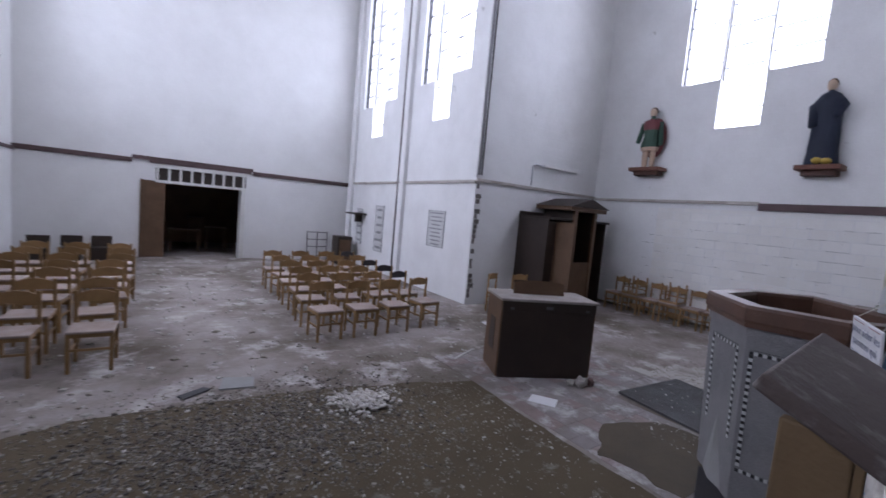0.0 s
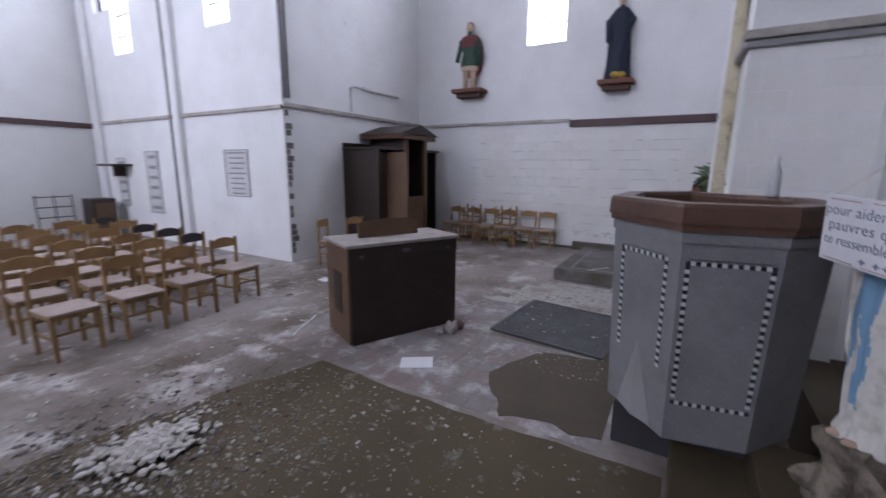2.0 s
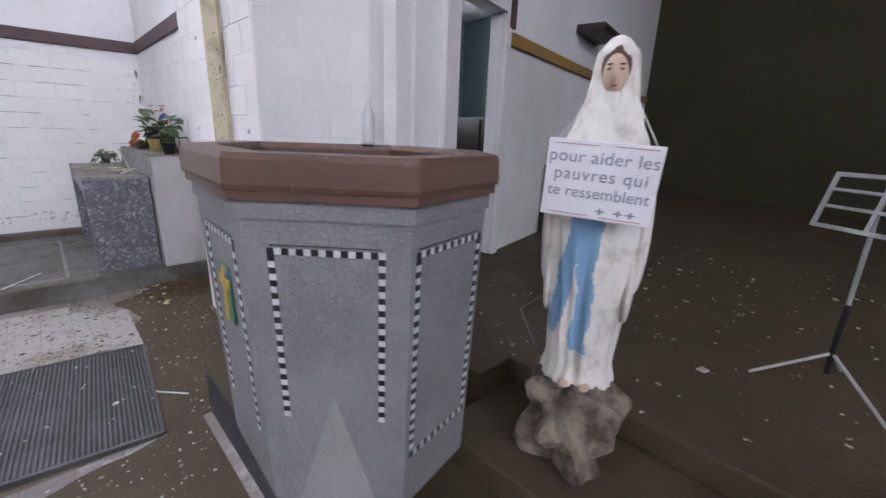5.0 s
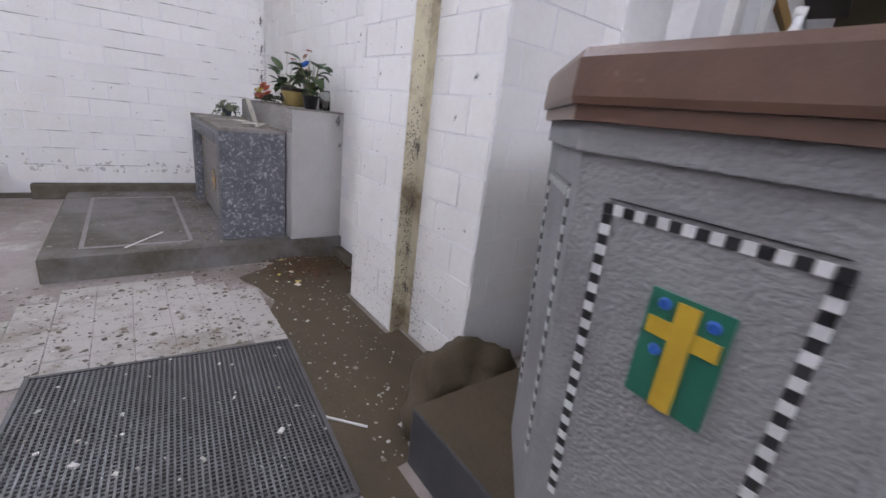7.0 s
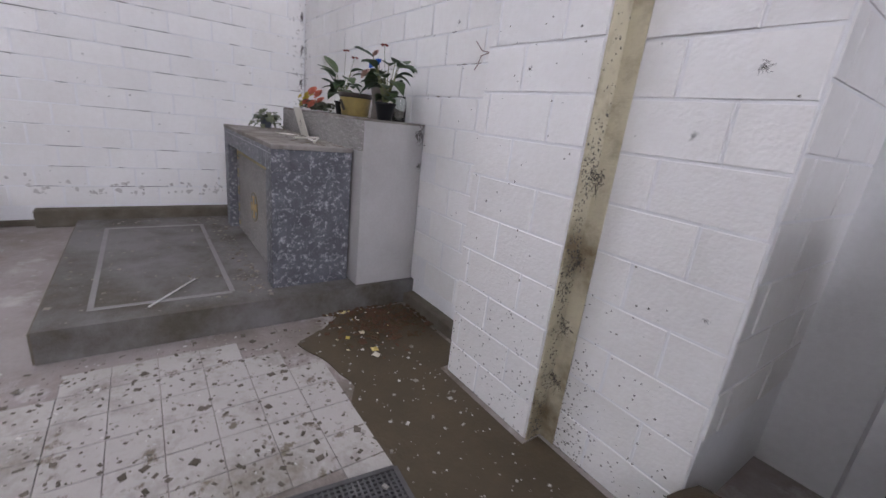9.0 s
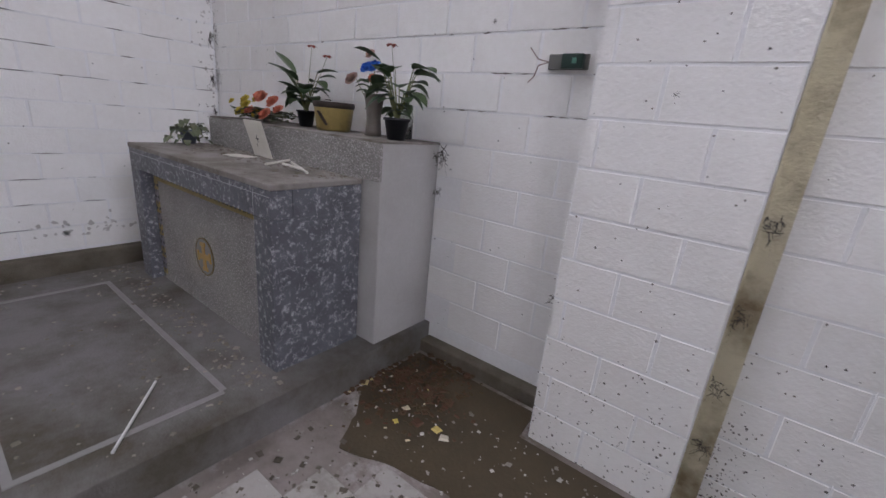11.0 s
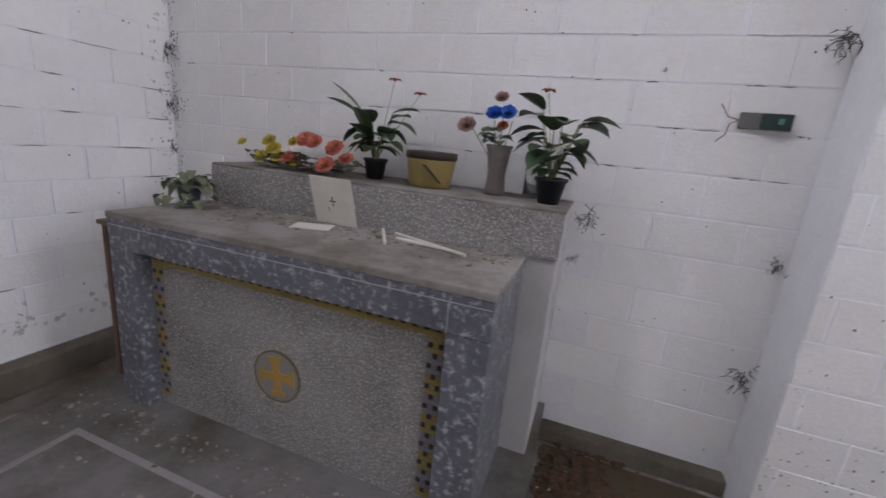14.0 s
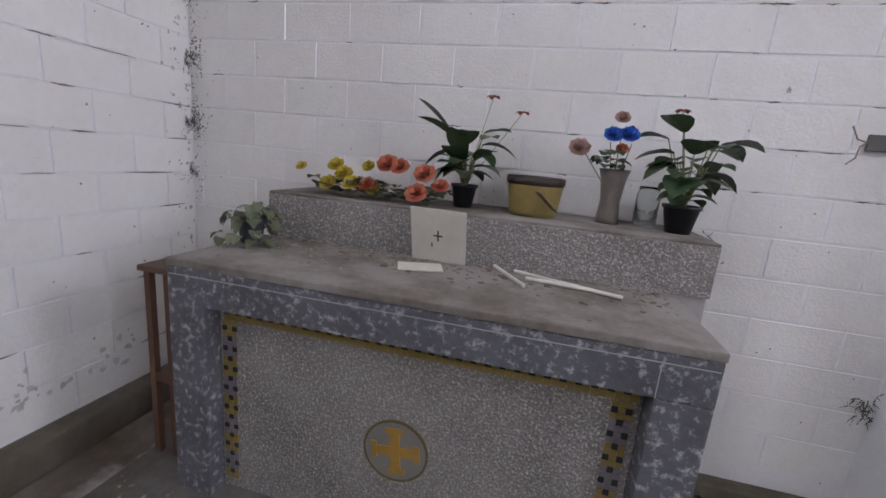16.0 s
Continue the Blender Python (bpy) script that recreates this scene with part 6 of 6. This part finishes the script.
crumb = island_vary("plaster_crumbs", (0.55, 0.53, 0.50), (0.16, 0.14, 0.11))
darkcrumb = island_vary("dark_crumbs", (0.12, 0.10, 0.07), (0.32, 0.29, 0.25))


def on_carpet(r_):
    while True:
        x, y = r_.gauss(3.2, 1.6), r_.gauss(7.3, 1.0)
        if 4.95 < y < 8.9 and -1 < x < 5.25:
            return x, y, 0.007


debris("carpet_crumbs", 6500, on_carpet, (0.003, 0.012), darkcrumb, "crumbled plaster strewn over the carpet", 1)
debris("carpet_flakes", 900, on_carpet, (0.003, 0.014), crumb, "white plaster flakes strewn over the carpet", 2)
gravelly = island_vary("grey_gravel", (0.07, 0.06, 0.05), (0.24, 0.22, 0.195))


def strewn(r_):
    while True:
        x, y = r_.gauss(2.7, 0.75), r_.gauss(7.5, 0.45)
        if 6.0 < y < 8.6 and 0.3 < x < 5.2:
            return x, y, 0.008


debris("gravel_spread", 5200, strewn, (0.004, 0.015), gravelly, "crushed grey plaster gravel strewn over the carpet", 14, 0.6)
debris("nave_flakes", 1800, lambda r_: (r_.uniform(0.3, 7.8), r_.uniform(8.3, 18.2), 0.001), (0.006, 0.03), crumb, "plaster flakes strewn over the nave floor", 3)
debris("transept_flakes", 1500, lambda r_: (r_.uniform(5.5, 12.2), r_.uniform(6.6, 10.8), 0.002), (0.002, 0.010), crumb, "plaster flakes strewn over the transept floor", 4)
def by_altar(r_):
    while True:
        x, y = r_.uniform(6.2, 9.43), r_.uniform(4.72, 6.6)
        if not (6.7 < x < 8.15 and y > 5.28) and not (x < 6.82 and y < 5.2):
            return x, y, 0.0075
debris("altar_side_flakes", 800, by_altar, (0.002, 0.009), crumb, "white flakes strewn over the damp floor", 5)
debris("mat_flakes", 60, lambda r_: (*grate(r_.random(), r_.random(), 0).xy, 0.026), (0.004, 0.012), crumb, "white flakes lying on the grid mat", 6)
leafy = island_vary("dry_leaves", (0.10, 0.045, 0.025), (0.07, 0.05, 0.02))
debris("leaf_litter", 600, lambda r_: (min(9.43, r_.gauss(9.2, 0.16)), max(4.46, r_.gauss(4.78, 0.17)), 0.0075 + r_.uniform(0, 0.02)), (0.006, 0.018), leafy, "dry brown leaves and petals by the altar", 7)
debris("fallen_petals", 26, lambda r_: (min(9.42, r_.gauss(9.2, 0.2)), r_.gauss(4.92, 0.16), 0.02), (0.006, 0.016), island_vary("petal_mix", (0.55, 0.42, 0.06), (0.6, 0.58, 0.55)), "yellow and white petals on the floor", 8)
debris("sanctuary_flakes", 700, lambda r_: (r_.uniform(-1, 6.4), r_.uniform(0.0, 3.8), SZ + 0.001), (0.004, 0.016), crumb, "pale flakes strewn over the sanctuary floor", 9)
debris("altar_top_dirt", 500, lambda r_: (r_.uniform(9.68, 11.45), min(5.38, 4.87 + abs(r_.gauss(0, 0.14))), AZ + 0.001), (0.003, 0.011), darkcrumb, "dirt crumbs lying on the altar top", 10)
debris("platform_dirt", 420, lambda r_: (r_.uniform(9.5, 11.75), r_.choice((r_.uniform(5.43, 6.6), 5.43 + abs(r_.gauss(0, 0.1)))), PLAT + 0.001), (0.003, 0.012), darkcrumb, "dirt crumbs lying on the platform", 11)

# specks of mildew and cobwebs on the walls
def specks(name, n, place, size, label, seed, axis):
    r_ = random.Random(seed)
    verts, faces = [], []
    for _ in range(n):
        a_, z, off = place(r_)
        s_ = r_.uniform(*size)
        b0 = len(verts)
        for k in range(5):
            t_ = 2 * math.pi * k / 5 + r_.uniform(-0.4, 0.4)
            u, w = a_ + math.cos(t_) * s_ * r_.uniform(0.4, 1.2), z + math.sin(t_) * s_ * r_.uniform(0.4, 1.3)
            verts.append((u, off, w) if axis == "y" else (off, u, w))
        faces.append(list(range(b0, b0 + 5)))
    me = bpy.data.meshes.new(name)
    me.from_pydata(verts, [], faces)
    me.materials.append(island_vary(name + "_colour", (0.05, 0.045, 0.04), (0.22, 0.20, 0.17)))
    return tagged(new(name, me), label, "mildew", kind="stuff")


specks("mildew_on_pilaster", 280, lambda r_: (r_.uniform(7.87, 8.50), min(2.6, abs(r_.gauss(0, 0.35)) if r_.random() < 0.7 else r_.uniform(0, 2.6)), PIL + 0.0085), (0.0015, 0.007), "dark mildew specks on the pilaster foot", 1, "y")
specks("mildew_on_altar_wall", 110, lambda r_: (r_.uniform(8.55, 12.3), r_.uniform(0.15, 2.6), AY + 0.0085), (0.0015, 0.006), "dark mildew specks on the altar wall", 2, "y")
specks("mildew_by_pulpit", 130, lambda r_: (r_.uniform(7.22, 7.82), min(2.6, abs(r_.gauss(0, 0.4)) if r_.random() < 0.65 else r_.uniform(0, 2.6)), BAY + 0.0085), (0.0015, 0.007), "dark mildew specks on the damp wall", 3, "y")
specks("mildew_on_end_wall", 160, lambda r_: (r_.uniform(4.4, 9.5), r_.uniform(0.3, 2.6), EX - 0.0085), (0.002, 0.009), "dark mildew specks on the transept wall", 4, "x")
strip_m = surface("yellowed_damp_plaster", (0.60, 0.55, 0.40), (0.20, 0.15, 0.085), 0.85, 25, 3.2, 0.9, 0.5, contrast=(0.45, 0.66))
bm = bmesh.new()
box(bm, 7.842, BAY + 0.004, 0, 7.8495, PIL, 6, 0)
box(bm, 7.76, BAY + 0.0075, 0, 7.8415, BAY + 0.0105, 6, 0)
tagged(mesh_object("pilaster_side_stain", bm, strip_m), "yellowed damp plaster on the pilaster side", "plaster", kind="structure")
webm = plain("dusty_cobweb", (0.10, 0.09, 0.08), 0.95)


def cobweb(x, y, z, size, seed, label="dusty dark cobweb hanging on the wall"):
    """A dense tuft of short dusty threads with a few long hanging ones."""
    r_ = random.Random(seed)
    bm = bmesh.new()
    lean = Vector((r_.uniform(-0.5, 0.5), 0.12, r_.uniform(-0.9, 0.5)))
    for k in range(34):
        t_ = r_.random() ** 1.6
        p = lean * size * 0.6 * t_ + Vector((r_.gauss(0, 0.16), abs(r_.gauss(0, 0.06)), r_.gauss(0, 0.13))) * size * (1 - 0.7 * t_)
        for j in range(2):
            q_ = p + Vector((r_.gauss(0, 0.08), r_.gauss(0, 0.02), r_.gauss(-0.05, 0.09))) * size
            q_.y = max(q_.y, 0.003)
            p.y = max(p.y, 0.003)
            rod(bm, p, q_, size * 0.016 * r_.uniform(0.4, 1.3), size * 0.004, 3)
            p = q_
    for k in range(2):
        p = lean * size * r_.random() * 0.5
        p.y = 0.006
        rod(bm, p, p + Vector((r_.uniform(-0.5, 0.5), 0.03, r_.uniform(-0.8, 0.2))) * size, size * 0.005, size * 0.001, 3)
    ob = mesh_object("cobweb", bm, webm)
    ob.location = (x, y, z)
    tagged(ob, label, "cobweb", "cobwebs", kind="stuff")


for k, (x, y, z, s_) in enumerate(((7.81, 4.58, 1.30, 0.16), (7.81, 4.58, 2.14, 0.10), (7.81, 4.58, 0.95, 0.12), (7.81, 4.58, 0.62, 0.14), (7.80, 4.58, 0.35, 0.12),
                                   (9.42, AY + 0.08, 1.31, 0.2), (9.45, AY + 0.05, 1.12, 0.1), (8.56, AY + 0.03, 2.18, 0.2), (8.58, AY + 0.02, 0.68, 0.22), (8.56, AY + 0.02, 1.25, 0.14),
                                   (EX - 0.04, AY + 0.04, 2.1, 0.2), (EX - 0.04, AY + 0.05, 1.75, 0.2), (EX - 0.04, AY + 0.05, 1.45, 0.14), (EX - 0.04, AY + 0.04, 2.45, 0.2),
                                   (8.2, PIL + 0.01, 1.70, 0.04), (8.0, PIL + 0.01, 2.35, 0.06), (9.2, AY + 0.01, 2.05, 0.05), (7.5, BAY + 0.01, 1.5, 0.05), (7.35, BAY + 0.02, 1.7, 0.07), (7.3, BAY + 0.01, 0.9, 0.04))):
    cobweb(x, y, z, s_, 20 + k)

bm = bmesh.new()
blob(bm, (6.98, 4.70, 0.0), (0.30, 0.34, 0.34), 4, 0.45, 4)
for v in bm.verts:
    v.co += Vector((noise.noise(v.co * 14), noise.noise(v.co * 14 + Vector((3, 0, 0))), noise.noise(v.co * 12))) * 0.03
    v.co.z = max(v.co.z, 0.0)
tagged(mesh_object("dirt_heap", bm, mud, True), "brown heap of dirt between pulpit and wall", "dirt", kind="stuff")
debris("pale_tile_dirt", 620, lambda r_: (r_.uniform(8.1, 9.4), r_.uniform(5.3, 7.0), 0.0085), (0.003, 0.012), island_vary("wet_dirt", (0.07, 0.06, 0.04), (0.13, 0.11, 0.085)), "dark dirt crumbs on the pale tiles", 12, 0.12)

# peeled paint low on the transept wall
def peel(r_):
    return r_.uniform(4.35, 10.0), 0.31 + abs(r_.gauss(0, 0.10)), EX - 0.0082


pz = specks("peeled_paint", 170, peel, (0.006, 0.032), "grey cement showing where paint has peeled", 9, "x")
pz.data.materials[0] = island_vary("bare_cement", (0.42, 0.40, 0.37), (0.58, 0.56, 0.53))
pz = specks("peeled_corner_paint", 120, lambda r_: (AY + 0.02 + abs(r_.gauss(0, 0.08)), r_.uniform(0.3, 2.6), EX - 0.0083), (0.003, 0.016), "grey cement showing in the wall corner", 10, "x")
pz.data.materials[0] = island_vary("bare_corner_cement", (0.34, 0.32, 0.29), (0.55, 0.53, 0.50))


# dark open joints along the block courses
def open_joints(name, n, place, label, seed, axis):
    r_ = random.Random(seed)
    verts, faces = [], []
    for _ in range(n):
        a_, z, off, L = place(r_)
        k0, n_ = len(verts), 7
        for k in range(n_):
            t_ = k / (n_ - 1)
            half = (0.0006 + 0.0038 * math.sin(math.pi * t_) * r_.uniform(0.2, 1.0))
            mid = z + r_.uniform(-0.002, 0.002)
            for w in (mid - half, mid + half):
                verts.append((a_ + (t_ - 0.5) * L, off, w) if axis == "y" else (off, a_ + (t_ - 0.5) * L, w))
        for k in range(n_ - 1):
            faces.append((k0 + 2 * k, k0 + 2 * k + 2, k0 + 2 * k + 3, k0 + 2 * k + 1))
    me = bpy.data.meshes.new(name)
    me.from_pydata(verts, [], faces)
    me.materials.append(island_vary(name + "_shade", (0.07, 0.06, 0.05), (0.30, 0.27, 0.23)))
    return tagged(new(name, me), label, "cracks", kind="stuff")


open_joints("cracked_joints_end_wall", 120, lambda r_: (r_.uniform(4.4, 9.6), 0.2 * r_.randint(2, 12) + 0.001, EX - 0.0088, r_.uniform(0.04, 0.30)), "dark cracked joints in the white block wall", 31, "x")
open_joints("cracked_joints_altar_wall", 30, lambda r_: (r_.choice((r_.uniform(8.6, 9.5), r_.uniform(9.5, 12.2))), 0.2 * r_.randint(8, 12) + 0.001, AY + 0.0088, r_.uniform(0.02, 0.12)), "dark cracked joints in the white block wall", 32, "y")
specks("mould_on_pilaster_side", 700, lambda r_: (min(PIL - 0.005, max(BAY + 0.01, r_.gauss(4.605, 0.03))), r_.choice((abs(r_.gauss(0, 0.3)), r_.gauss(0.9, 0.12), r_.gauss(1.3, 0.10), r_.uniform(0, 2.4))), 7.8412), (0.0012, 0.008), "dark mould on the damp pilaster side", 33, "x")
specks("mould_in_altar_corner", 420, lambda r_: (EX - 0.012 - abs(r_.gauss(0, 0.05)), r_.choice((r_.uniform(1.2, 2.6), r_.gauss(2.1, 0.06), r_.gauss(1.75, 0.05))), AY + 0.0089), (0.0012, 0.007), "dark mould in the wall corner", 34, "y")
specks("mould_by_pilaster", 380, lambda r_: (7.84 - abs(r_.gauss(0, 0.12)), abs(r_.gauss(0, 0.30)), BAY + 0.0089), (0.001, 0.007), "dark mould low on the wall", 35, "y")

# ---------------------------------------------------------------- blocks of the painted walls
bm = cube(0, -0.003, 0, 1, 0.0045, 1)
block_me = bpy.data.meshes.new("block")
bmesh.ops.bevel(bm, geom=[e for e in bm.edges if e.verts[0].co.y > 0 and e.verts[1].co.y > 0], offset=0.018, segments=1, affect="EDGES")
bmesh.ops.recalc_face_normals(bm, faces=bm.faces)
bm.to_mesh(block_me)
bm.free()
block_me.materials.append(blockmat)


def blocks(parent, origin, angle, length, z0, z1, seed, skip=0.0, skip_box=None):
    """Courses of blocks laid on a wall face; x along it, +y out of it."""
    r_ = random.Random(seed)
    m0 = Matrix.Translation(origin) @ Matrix.Rotation(angle, 4, "Z")
    k = 0
    z = z0
    while z < z1 - 0.02:
        h = min(0.2, z1 - z) - 0.007
        s = -0.2 if k % 2 else 0.0
        while s < length - 0.01:
            a, b = max(0.0, s), min(length, s + 0.4)
            if b - a > 0.03 and not (skip_box and skip_box[0] < (a + b) / 2 < skip_box[1] and z < skip_box[2]) and r_.random() >= skip:
                ob = new("block", block_me)
                ob.parent = parent
                ob.matrix_world = m0 @ pose(a + 0.0035, r_.uniform(-0.002, 0.001), z + 0.0035, 0, 0, r_.uniform(-0.15, 0.15)) @ Matrix.Diagonal((b - a - 0.007, 1, h, 1))
            s += 0.4
        z += 0.2
        k += 1


W_ = bpy.data.objects
blocks(W_["wall_altar"], (8.515, AY, 0), 0, EX - 8.515, 0.2, 2.7, 1, skip_box=(0.97, 2.9, 1.3))
blocks(W_["wall_bay"], (CX + 0.002, BAY, 0), 0, 7.845 - CX, 0.0, 2.8, 2)
blocks(W_["wall_corner_face"], (CX, 3.64, 0), math.pi / 2, BAY - 3.64, 0.46, 2.8, 5)
blocks(W_["pilaster_altar"], (7.85, PIL, 0), 0, 0.66, 0.0, 2.8, 3)
blocks(W_["wall_transept_end"], (EX, AY + 0.01, 0), math.pi / 2, 5.0, 0.20, 2.7, 4)

# ---------------------------------------------------------------- floor tiles near the pulpit and the altar
tile_grey = surface("dusty_grey_tile", (0.30, 0.275, 0.275), (0.16, 0.135, 0.11), 0.8, 30, 1.2, 0.85, 0.4, vary=0.10, third=(0.46, 0.44, 0.43), third_range=(0.50, 0.62))
tile_pink = surface("dusty_pink_tile", (0.30, 0.245, 0.24), (0.17, 0.13, 0.11), 0.8, 30, 1.2, 0.85, 0.4, vary=0.10, third=(0.44, 0.42, 0.41), third_range=(0.51, 0.63))


def tile_mesh(material):
    me = bpy.data.meshes.new("tile")
    bm = cube(-0.0985, -0.0985, -0.002, 0.0985, 0.0985, 0.0045)
    bmesh.ops.bevel(bm, geom=[e for e in bm.edges if e.verts[0].co.z > 0 and e.verts[1].co.z > 0], offset=0.002, segments=1, affect="EDGES")
    bm.to_mesh(me)
    bm.free()
    me.materials.append(material)
    return me


tg, tp, tw = tile_mesh(tile_grey), tile_mesh(tile_pink), tile_mesh(whitepatch)
rt = random.Random(12)


def inside(poly, x, y):
    c = False
    for (x0, y0), (x1, y1) in zip(poly, poly[1:] + poly[:1]):
        if (y0 > y) != (y1 > y) and x < (x1 - x0) * (y - y0) / (y1 - y0) + x0:
            c = not c
    return c


pale_zone = [(8.05, 5.36), (8.6, 5.32), (9.0, 5.45), (9.38, 5.75), (9.4, 6.25), (9.1, 6.75), (8.6, 7.0), (7.9, 6.95), (7.9, 6.62), (8.16, 6.6)]
for i in range(13):
    for j in range(17):
        x, y = 5.45 + 0.2 * i, 5.3 + 0.2 * j
        if 6.85 < x < 8.1 and y < 6.6:
            continue
        if inside(pale_zone, x, y):
            continue
        ob = new("tile", tp if rt.random() < 0.28 else tg)
        ob.parent = floor
        ob.location = (x, y, rt.uniform(-0.0012, 0.0005))
for i in range(12):
    for j in range(10):
        x, y = 7.8 + 0.2 * i, 5.2 + 0.2 * j
        if inside(pale_zone, x + rt.uniform(-0.08, 0.08), y + rt.uniform(-0.08, 0.08)):
            ob = new("tile", tw)
            ob.parent = floor
            ob.location = (x, y, 0.004 + rt.uniform(-0.001, 0.0005))
